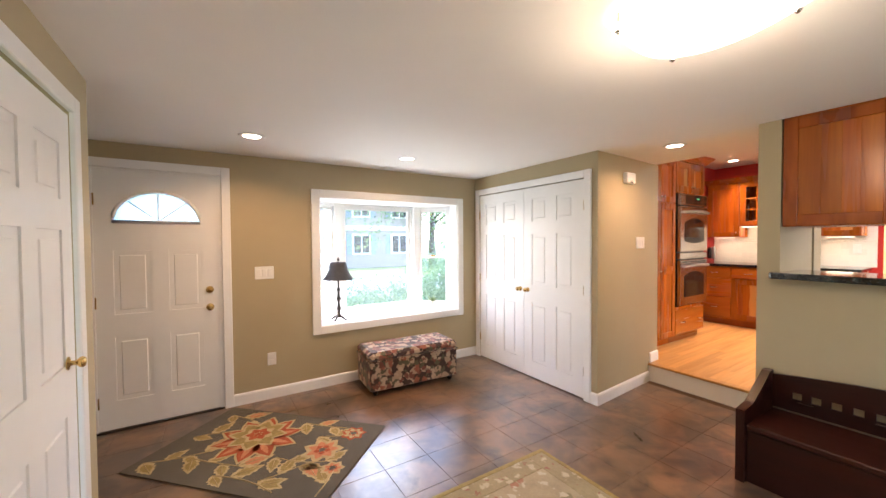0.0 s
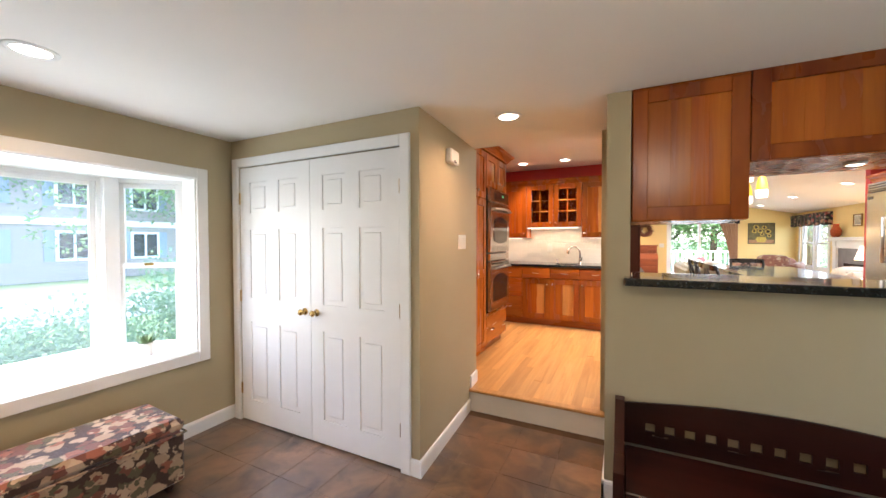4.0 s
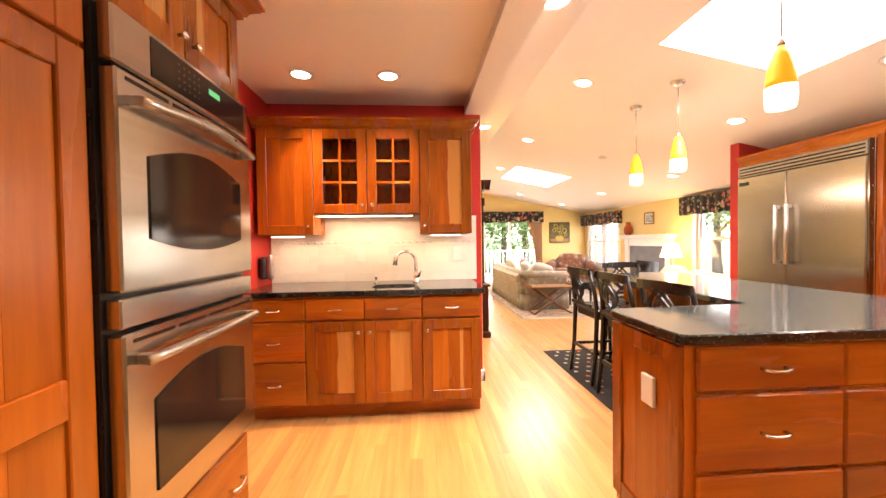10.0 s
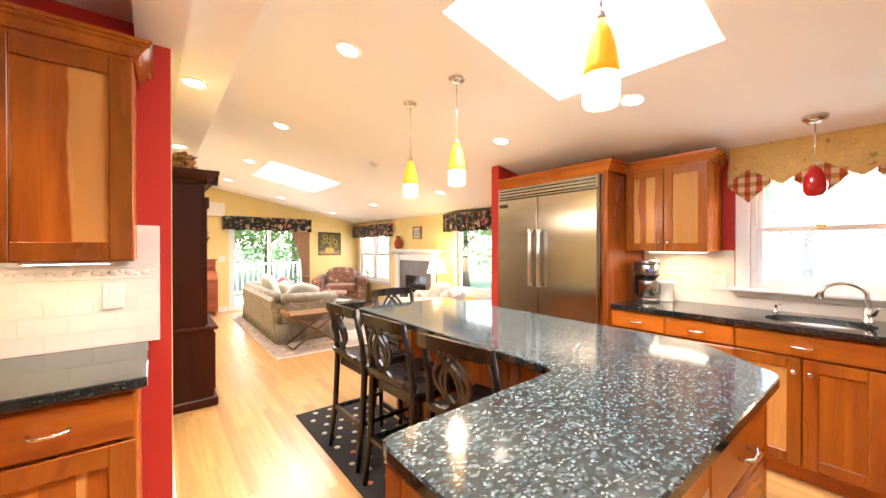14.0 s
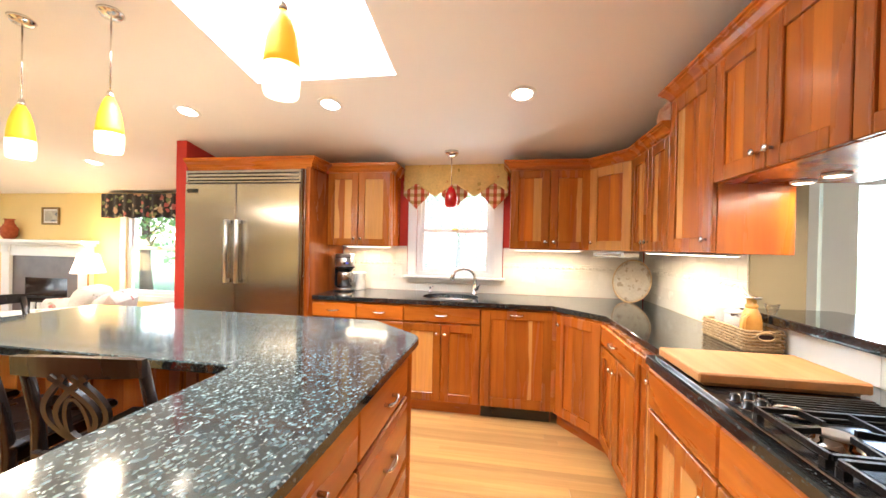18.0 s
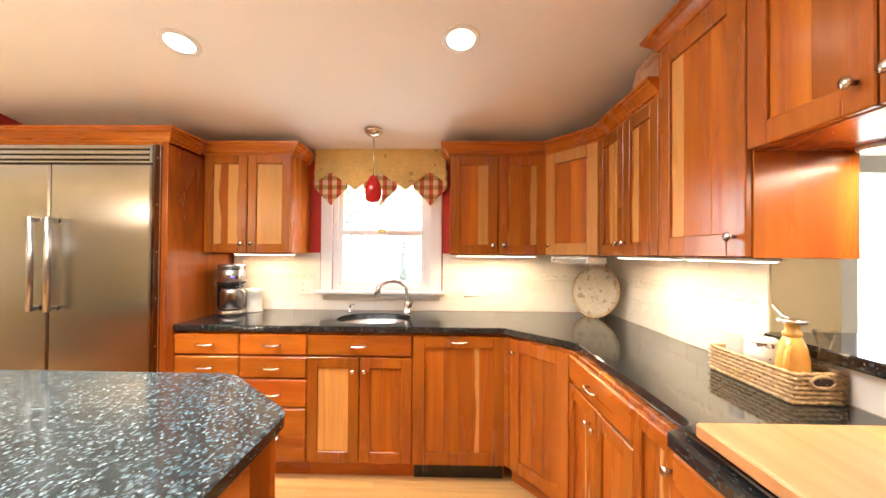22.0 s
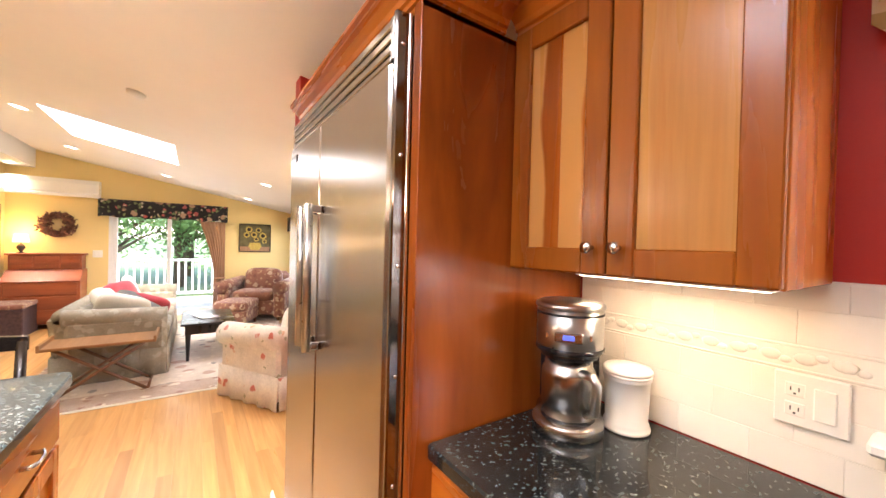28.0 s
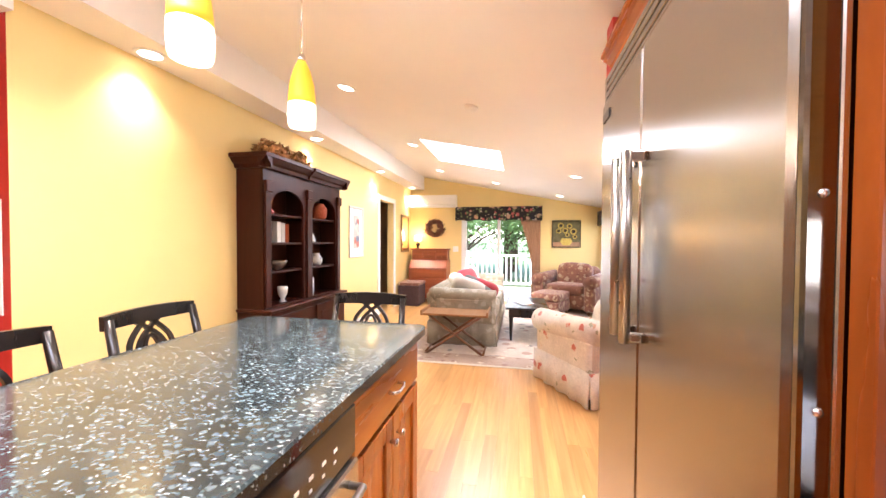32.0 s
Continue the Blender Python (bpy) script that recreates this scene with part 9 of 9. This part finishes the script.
armchair(pose(9.13, -2.10, FZ, 0, 0, 120), ivory_floral, "ivory floral slipcovered armchair with rolled arms", True)
armchair(pose(12.85, -2.28, FZ, 0, 0, -118) @ Matrix.Diagonal((1.12, 1.12, 1.06, 1)), paisley, "rust paisley armchair with rolled arms")
om = thing("footstool", pose(12.2, -1.86, FZ, 0, 0, -25), "rust paisley upholstered footstool", "footstool")
part("box", Shape().box(-0.32, 0.32, -0.24, 0.24, 0.08, 0.30, 0.03), paisley, om)
part("cushion", Shape(pose(0, 0, 0.35)).pillow(0.335, 0.255, 0.075, p=0.3), paisley, om)
for x in (-0.27, 0.27):
    for y in (-0.19, 0.19):
        part("foot", Shape(pose(x, y, 0)).lathe([(0.018, 0), (0.026, 0.08)], 8), walnut, om)
rugm = flowers("ivory_oriental_rug", (0.60, 0.53, 0.44), [((0.36, 0.24, 0.18), 1.0, 0.35), ((0.22, 0.22, 0.2), 1.5, 0.25), ((0.66, 0.6, 0.5), 2.0, 0.4)], 5.5, 0.95, 0.36)
rugb = flowers("oriental_rug_border", (0.42, 0.32, 0.25), [((0.62, 0.54, 0.43), 1.0, 0.5), ((0.24, 0.13, 0.1), 1.6, 0.3)], 9, 0.95, 0.4)
ar = thing("area_rug", pose(11.2, -1.25, FZ), "ivory oriental area rug with a taupe border", "rug")
part("pile_field", Shape().box(-1.5, 1.5, -0.95, 0.95, 0, 0.007), rugm, ar)
part("border", Shape().box(-1.80, -1.5, -1.25, 1.25, 0, 0.008).box(1.5, 1.80, -1.25, 1.25, 0, 0.008).box(-1.5, 1.5, -1.25, -0.95, 0, 0.008).box(-1.5, 1.5, 0.95, 1.25, 0, 0.008), rugb, ar)
for fx in (-1.84, 1.802):
    part("fringe_band", Shape().box(fx, fx + 0.038, -1.25, 1.25, 0, 0.006), white_cloth, ar)

# fireplace
fp_ = thing("fireplace", pose(10.72, -3.0, FZ, 0, 0, 180), "white mantel fireplace with a dark stone surround", "fireplace")
part("surround", holed([(-0.58, 0.0), (0.58, 0.0), (0.58, 1.10), (-0.58, 1.10)], [[(-0.36, 0.06), (0.36, 0.06), (0.36, 0.80), (-0.36, 0.80)]], -0.06, 0.0), stone_dark, fp_)
for sx in (-1, 1):
    part("pilaster", Shape().box(sx * 0.65 - 0.07, sx * 0.65 + 0.07, -0.10, 0.0, 0, 1.14, 0.005), white_paint, fp_)
part("frieze", Shape().box(-0.58, 0.58, -0.09, 0.0, 1.101, 1.24, 0.004).box(-0.72, -0.581, -0.11, 0.0, 1.141, 1.24, 0.004).box(0.581, 0.72, -0.11, 0.0, 1.141, 1.24, 0.004), white_paint, fp_)
part("mantel_shelf", Shape().box(-0.80, 0.80, -0.22, 0.0, 1.28, 1.325, 0.006).box(-0.76, 0.76, -0.16, 0.0, 1.241, 1.279, 0.01), white_paint, fp_)
part("firebox", Shape().box(-0.36, 0.36, -0.058, -0.05, 0.06, 0.80), black_glass, fp_)
sc = part("screen", Shape().box(-0.34, 0.34, -0.075, -0.062, 0.06, 0.10).box(-0.34, 0.34, -0.075, -0.062, 0.52, 0.55).box(-0.34, -0.31, -0.075, -0.062, 0.1, 0.52).box(0.31, 0.34, -0.075, -0.062, 0.1, 0.52), black_iron, fp_)
for k in range(5):
    part("birch_log", Shape().tube([(-0.22 + 0.11 * k, -0.068, 0.14), (-0.20 + 0.11 * k, -0.066, 0.46)], 0.03, 8), china, fp_, "white birch log")
part("hearth", Shape().box(-0.85, 0.85, -0.42, -0.101, 0.0, 0.02, 0.004), stone_dark, fp_)
single("vase", Shape().lathe([(0.05, 0), (0.08, 0.05), (0.09, 0.14), (0.05, 0.22), (0.045, 0.26), (0.06, 0.28), (0.05, 0.28), (0.0, 0.2)], 20), rust, "terracotta orange vase on the mantel", "vase", m=pose(11.3, -2.9, FZ + 1.325))
framed("picture", pose(10.72, -2.997, 1.84, 0, 0, 180), 0.30, 0.24, 0.025, gilt, art, "small gilt framed picture over the mantel", "picture", 0.02)
# south windows
for k, (xa, xb) in enumerate(((13.3, 12.60), (12.56, 11.86), (9.5, 8.5))):
    zb, zt = (0.76, 2.0) if k < 2 else (0.80, 2.05)
    sash_window("window_%d" % (6 + k), pose(xa, -3.02, zb, 0, 0, 180), xa - xb, zt - zb, "white double-hung living room window")
struct("window_post", Shape().box(12.56, 12.60, -3.1, -2.99, 0.76, 2.0), white_paint, "white post between the paired windows", "trim")
casing("trim_living_windows", -13.3, -11.86, 0.76, 2.0, pose(0, -3.0, 0, 0, 0, 180), "white casing of the paired windows", 0.075, True)
casing("trim_living_window", -9.5, -8.5, 0.80, 2.05, pose(0, -3.0, 0, 0, 0, 180), "white casing of the window by the fireplace", 0.075, True)
fl_ = thing("floor_lamp", pose(9.72, -2.72, FZ), "lit floor lamp with a cream shade by the fireplace", "floor lamp")
part("base", Shape().lathe([(0.12, 0), (0.12, 0.015), (0.02, 0.03), (0.012, 0.05)], 20), bronze, fl_)
part("pole", Shape().tube([(0, 0, 0.04), (0, 0, 0.95)], 0.010, 8), bronze, fl_)
part("shade", Shape().lathe([(0.17, 0.92), (0.10, 1.16), (0.098, 1.16), (0.168, 0.92)], 24), glow("lit_cream_shade_large", (1.0, 0.70, 0.34), 0.4), fl_)
lamp("floor_lamp_light", "POINT", pose(9.72, -2.72, FZ + 1.28), 8 * UNIT, (1.0, 0.68, 0.35), radius=0.08)
et = thing("end_table", pose(8.35, -2.62, FZ), "black square end table by the window", "table")
part("tabletop", Shape().box(-0.24, 0.24, -0.24, 0.24, 0.56, 0.585, 0.005), ebony, et)
for x in (-0.2, 0.2):
    for y in (-0.2, 0.2):
        part("leg", Shape().tube([(x, y, 0), (x, y, 0.56)], 0.018, 6), ebony, et)
sm = thing("smoke_detector", pose(8.6, -0.92, vault(-0.92), 11.15), "round white ceiling smoke detector", "smoke detector")
part("housing", Shape().lathe([(0.0, -0.03), (0.042, -0.028), (0.052, -0.018), (0.055, 0.0)], 22), plastic, sm)

# ---- outdoors ----
grass = mat("lawn", (0.07, 0.12, 0.03), (0.11, 0.15, 0.05), 0.9, scale=(0.8, 0.8, 0.8), fine=0.4, bump=0.6, bscale=30)
gr = new("ground", Shape().add([(-900, -900, -0.35), (900, -900, -0.35), (900, 900, -0.35), (-900, 900, -0.35)], [(0, 1, 2, 3)]).mesh("ground", grass))
tagged(gr, "green lawn around the house", "ground", kind="structure")
drive = mat("asphalt_drive", (0.16, 0.16, 0.165), (0.12, 0.12, 0.12), 0.9, scale=(3, 3, 3), fine=0.3)
struct("road", Shape().box(-60, 60, 11.5, 17.0, -0.36, -0.34), drive, "pale asphalt street in front of the house", "road")
leaf_g = mat("tree_leaves", (0.10, 0.19, 0.05), (0.05, 0.11, 0.03), 0.6, scale=(2, 2, 2), island=0.45, rand=0.2)
hedge_g = mat("hedge_leaves", (0.10, 0.17, 0.085), (0.06, 0.11, 0.055), 0.6, scale=(2, 2, 2), island=0.4)
bark = mat("bark", (0.11, 0.075, 0.05), (0.06, 0.04, 0.03), 0.9, scale=(6, 6, 1), bump=0.8, bscale=20)

for lm_, lc_ in ((leaf_g, (0.26, 0.38, 0.17)), (hedge_g, (0.18, 0.30, 0.17))):
    n_, l_, b_ = nodes_of(lm_)
    tb_, mx_ = n_.new("ShaderNodeBsdfTranslucent"), n_.new("ShaderNodeMixShader")
    tb_.inputs[0].default_value, mx_.inputs[0].default_value = (*lc_, 1), 0.5
    l_(b_.outputs[0], mx_.inputs[1])
    l_(tb_.outputs[0], mx_.inputs[2])
    l_(mx_.outputs[0], n_["Material Output"].inputs[0])


def foliage(n, centre, radii, size, rng, lumps=9):
    s = Shape()
    cs = [(Vector((rng.gauss(0, 0.45), rng.gauss(0, 0.45), rng.gauss(0, 0.4))), rng.uniform(0.35, 0.6)) for _ in range(lumps)]
    for k in range(n):
        c, r = cs[k % lumps]
        d = Vector((rng.gauss(0, 1), rng.gauss(0, 1), rng.gauss(0, 1))).normalized()
        q = c + d * r * rng.uniform(0.75, 1.0)
        p = Vector(centre) + Vector((q.x * radii[0], q.y * radii[1], q.z * radii[2]))
        u = Vector((rng.gauss(0, 1), rng.gauss(0, 1), rng.gauss(0, 1))).normalized() * size * rng.uniform(0.6, 1.3)
        w = u.cross(d + Vector((0.01, 0.02, 0.03))).normalized() * size * 0.5
        s.v += [tuple(p - u), tuple(p + w), tuple(p + u), tuple(p - w)]
        b = len(s.v) - 4
        s.f.append((b, b + 1, b + 2, b + 3))
        s.smooth.append(False)
    return s


def raw_mesh(s, name, material):
    me = bpy.data.meshes.new(name)
    me.from_pydata(s.v, [], s.f)
    me.materials.append(material)
    return me


def tree(m, seed):
    rng = random.Random(seed)
    o = thing("tree", m, "leafy green deciduous tree in the yard", "tree", "yard trees")
    tr = Shape().tube([(0, 0, 0), (0.05, 0.03, 1.2), (0.02, 0.06, 2.6), (0.1, 0.0, 4.6)], [0.20, 0.15, 0.11, 0.04], 10)
    for k in range(7):
        a, z = rng.uniform(0, 6.28), rng.uniform(1.4, 3.6)
        L = rng.uniform(1.0, 1.9)
        tr.tube([(0.03, 0.04, z), (0.5 * L * math.cos(a), 0.5 * L * math.sin(a), z + 0.4 * L), (L * math.cos(a), L * math.sin(a), z + 0.65 * L)], [0.06, 0.04, 0.015], 6)
    part("trunk", tr, bark, o)
    c = new("crown", raw_mesh(foliage(9000, (0, 0, 3.6), (2.4, 2.4, 2.5), 0.08, rng, 26), "crown", leaf_g))
    c.parent = o
    return o


t0 = tree(pose(20.5, 0.8, -0.35), 1)
t1 = tree(pose(22.0, -2.8, -0.35, 0, 0, 50), 2)
rg = random.Random(12)
for (x, y, sc) in ((19.5, -5.2, 0.9), (24.5, 1.5, 1.2), (23.5, -0.8, 1.1), (21.0, 4.5, 1.0), (26.0, -5.0, 1.3), (13.0, -10.5, 1.0), (9.2, -11.5, 1.1), (7.4, -22.5, 1.2), (3.0, -17.0, 1.0), (16.5, -9.5, 1.0), (0.5, -9.0, 0.9), (27.5, 3.5, 1.4), (28.5, -1.0, 1.5), (27.0, -8.0, 1.4), (22.5, 7.5, 1.2), (-4.0, 13.0, 1.0), (-7.5, 20.0, 1.3), (9.5, 26.0, 1.5), (-1.0, 28.0, 1.4), (-12.0, 24.0, 1.3), (5.6, 27.0, 1.2), (14.0, 24.0, 1.5)):
    copy_thing(rg.choice((t0, t1)), pose(x, y, -0.35, 0, 0, rg.uniform(0, 360)) @ Matrix.Diagonal((sc, sc, sc, 1))).scale = (sc, sc, sc)
for (x, y, w, hh, lab) in ((1.9, 6.6, 1.6, 0.75, "clipped green shrubs outside the bay window"), (-0.6, 7.2, 1.4, 0.8, "clipped green shrubs outside the bay window"), (4.2, 6.8, 1.3, 0.8, "clipped green shrubs outside the bay window"), (5.0, -6.5, 2.4, 0.9, "green shrubs behind the kitchen"), (15.2, -1.9, 0.35, 0.45, "potted green shrub on the deck"), (2.2, -5.5, 1.6, 0.8, "green shrubs behind the foyer")):
    hd = new("hedge", raw_mesh(foliage(8000 if w > 1 else 900, (0, 0, hh * 0.75), (w, 0.75 if w > 1 else w, hh), 0.034, rg, 26), "hedge", hedge_g))
    hd.location = (x, y, -0.35 if w > 1 else FZ - 0.05)
    tagged(hd, lab, "hedge", kind="stuff")
# neighbouring house
siding = mat("blue_grey_siding", (0.30, 0.258, 0.232), (0.265, 0.228, 0.205), 0.7, scale=(0.4, 0.4, 12), fine=0.15)
shingle = mat("grey_roof_shingle", (0.14, 0.135, 0.13), (0.09, 0.09, 0.09), 0.9, scale=(3, 3, 8), fine=0.4)
shutter_m = mat("slate_blue_shutter", (0.24, 0.28, 0.33), (0.2, 0.24, 0.29), 0.7, scale=(3, 3, 30))
nh = thing("house", pose(7.0, 24.0, -0.35), "blue-grey two-storey clapboard house across the street", "house")
part("wall", Shape().box(-9, 6, 0, 8, 0, 5.2), siding, nh)
part("roof", Shape().prism([(-0.5, 5.2), (8.5, 5.2), (4.0, 8.0)], -9.4, 6.4, pose(0, 0, 0, 90, 0, 90)), shingle, nh)
for z in (0.9, 3.4):
    for x in (-7.5, -4.6, -1.6, 1.4, 4.2):
        w = part("window", Shape().box(x - 0.65, x + 0.65, -0.06, -0.001, z, z + 1.4, 0.01), white_paint, nh)
        for dx in (-0.29, 0.29):
            part("pane", Shape().box(x + dx - 0.24, x + dx + 0.24, -0.075, -0.061, z + 0.12, z + 1.28), black_glass, w)
        part("shutter", Shape().box(x - 1.02, x - 0.68, -0.05, -0.001, z, z + 1.4).box(x + 0.68, x + 1.02, -0.05, -0.001, z, z + 1.4), shutter_m, nh)
part("band", Shape().box(-9.02, 6.02, -0.12, -0.001, 2.55, 2.85), white_paint, nh)
# deck with a white rail
deck_wood = mat("deck_board", (0.46, 0.42, 0.36), (0.36, 0.32, 0.27), 0.8, scale=(1, 14, 14), rand=0.12, fine=0.2)
dk = tagged(new("deck"), "weathered deck with a white rail outside the sliding door", "deck", kind="structure")
dk.location = (13.69, 0, 0)
me_ = Shape().box(0, 0.137, -4.0, 2.6, FZ - 0.08, FZ - 0.045, 0.003).mesh("board", deck_wood)
for k in range(20):
    o = new("board", me_)
    o.parent = dk
    o.location = (0.142 * k, 0, 0)
part("joist", Shape().box(0, 2.9, -3.9, -3.8, -0.35, FZ - 0.081).box(0, 2.9, 2.4, 2.5, -0.35, FZ - 0.081).box(2.75, 2.85, -3.79, 2.39, -0.35, FZ - 0.081), deck_wood, dk)
rl = thing("railing", pose(16.45, 0, FZ - 0.045), "white painted deck railing with square balusters", "railing")
part("top_rail", Shape().box(-0.05, 0.05, -4.0, 2.6, 0.90, 0.945, 0.006), white_paint, rl)
part("bottom_rail", Shape().box(-0.02, 0.02, -4.0, 2.6, 0.08, 0.14, 0.004), white_paint, rl)
mb_ = Shape().box(-0.018, 0.018, -0.018, 0.018, 0.14, 0.90).mesh("baluster", white_paint)
for k in range(46):
    o = new("baluster", mb_)
    o.parent = rl
    o.location = (0, -3.9 + 0.14 * k, 0)
for y in (-4.0, -1.9, 0.2, 2.5):
    part("post", Shape().box(-0.05, 0.05, y - 0.05, y + 0.05, 0, 1.05, 0.006), white_paint, rl)

# ---- lights of the rooms ----
CANS = [(0.13, 3.225, CEIL, 0), (1.45, 3.31, CEIL, 0), (3.16, 1.74, CEIL, 0), (6.36, 2.445, KCEIL, 0), (6.36, 1.838, KCEIL, 0), (4.652, 1.80, KCEIL, 0)]
CANS += [(x, 0.945, 2.6195, 0) for x in (5.5, 7.5, 9.4, 11.36, 13.2)]
CANS += [(x, y, vault(y), 11.15) for x, y in ((5.52, 0.28), (6.8, 0.2), (8.54, 0.15), (10.39, 0.1), (12.22, 0.12), (6.87, -1.265), (5.73, -1.26), (4.43, -1.245), (12.6, -0.88), (8.79, -2.07), (10.8, -2.05), (12.85, -2.06))]
ring_mesh = Shape().lathe([(0.062, 0.0), (0.064, -0.006), (0.085, -0.004), (0.088, 0.0)], 24).mesh("trim_ring", white_paint)
lens_mesh = Shape().lathe([(0.0, -0.0035), (0.063, -0.003), (0.063, 0.0)], 20).mesh("lens", can_glow)
for x, y, z, tilt in CANS:
    c = thing("downlight", pose(x, y, z, tilt), "lit white recessed ceiling downlight", "downlight", "recessed downlights")
    for nm, me in (("trim_ring", ring_mesh), ("lens", lens_mesh)):
        o = new(nm, me)
        o.parent = c
    lamp("downlight_lamp", "AREA", pose(x, y, z - 0.02, tilt), (CAN_W * (0.58 if x > 7.2 else 0.75 if z == KCEIL else 1.1)) if z > CEIL + 0.01 else FOYER_CAN_W, AMBER_WHITE if z == KCEIL or z == CEIL else SOFT_WHITE, disk=0.11, spread=150 if z < CEIL + 0.01 else 72 if z == KCEIL else 98)
lamp("bay_daylight", "AREA", look((1.62, 4.40, 1.27), (1.62, 0, 1.0)), BAY_W, DAY, size=0.9, size_y=1.15)
lamp("slider_daylight", "AREA", look((13.75, -0.87, 1.15), (8, -0.87, 0.9)), SLIDER_W, DAY, size=1.5, size_y=1.7)
lamp("sink_window_daylight", "AREA", look((4.99, -2.52, 1.68), (4.99, 2, 1.2)), SINKWIN_W, DAY, size=0.6, size_y=0.75)
lamp("back_door_daylight", "AREA", look((2.15, -1.75, 1.3), (2.0, 3, 0.8)), BACKDOOR_W, DAY, size=0.5, size_y=1.4)
lamp("foyer_window_daylight", "AREA", look((1.12, -1.7, 1.45), (1.0, 3, 0.8)), BACKDOOR_W, DAY, size=0.7, size_y=1.0)
lamp("living_window_daylight", "AREA", look((12.58, -3.2, 1.38), (12.0, 3, 0.8)), SINKWIN_W * 1.4, DAY, size=1.3, size_y=1.1)
lamp("fireside_window_daylight", "AREA", look((9.0, -3.2, 1.42), (9.0, 3, 0.8)), SINKWIN_W, DAY, size=0.85, size_y=1.1)

# ---- floor pieces ----
def slate_floor():
    root = bpy.data.objects["floor_foyer"]
    T = 0.315
    cache = {}
    xs_ = [1.10 + T * k for k in range(-11, 9)]
    ys_ = [2.35 + T * 0.955 * k for k in range(-13, 7)]
    for i in range(len(xs_) - 1):
        for j in range(len(ys_) - 1):
            x0, x1, y0, y1 = max(xs_[i], -2.2), min(xs_[i + 1], 3.70), max(ys_[j], -1.5), min(ys_[j + 1], YD + 0.05)
            if x1 - x0 < 0.02 or y1 - y0 < 0.02 or (x1 < -0.62 and y1 < 2.62) or (x0 > 3.05 and y1 < 1.16) or (x0 > 2.8 and y0 > 2.2):
                continue
            key = (round(x1 - x0, 3), round(y1 - y0, 3))
            if key not in cache:
                cache[key] = Shape().box(0.0012, key[0] - 0.0012, 0.0012, key[1] - 0.0012, -0.008, 0.0, 0.001).mesh("tile", slate)
            o = new("tile", cache[key])
            o.parent = root
            o.location = (x0, y0, 0)


def oak_boards():
    root = bpy.data.objects["floor_kitchen"]
    rng = random.Random(5)
    PW = 0.074
    near, cache, rest = 0, {}, Shape()
    y = -3.1
    while y < 4.2:
        x = 3.745 - rng.uniform(0, 0.9)
        while x < 13.66:
            L = rng.choice((0.7, 0.85, 1.0, 1.2, 1.5, 1.8, 2.1))
            x0, x1 = max(x, 3.745), min(x + L, 13.66)
            x += L
            # boards end at the walls of the room that they lie in
            if y < -2.4:
                x0 = max(x0, 7.36)
            elif y > 1.12:
                if x0 > 7.0 or y > 2.95 and x0 > 6.95:
                    x0, x1 = max(x0, 11.25), min(x1, 13.55 if y < 3.2 else 0.0)
                else:
                    x0, x1 = max(x0, 5.03 if y > 2.95 else x0), min(x1, 6.97)
            if x1 - x0 < 0.02:
                continue
            if 3.7 < x0 < 7.3 and -1.75 < y < 2.45 and near < 300 and not (5.3 < x0 < 6.0 and -0.8 < y < -0.45):
                near += 1
                k = round(x1 - x0, 2)
                if k not in cache:
                    cache[k] = Shape().box(0.0002, k - 0.0002, 0.0002, PW - 0.0002, -0.012, 0.0, 0.0003).mesh("plank", oak_floor)
                o = new("plank", cache[k])
                o.parent = root
                o.location = (x0, y, FZ)
            else:
                rest.box(x0 + 0.0002, x1 - 0.0002, y + 0.0002, y + PW - 0.0002, FZ - 0.012, FZ)
        y += PW
    me = bpy.data.meshes.new("planks")
    me.from_pydata(rest.v, [], rest.f)
    me.materials.append(oak_floor)
    o = new("planks", me)
    o.parent = root
    tagged(o, "golden oak strip boards", kind="stuff")


slate_floor()
oak_boards()
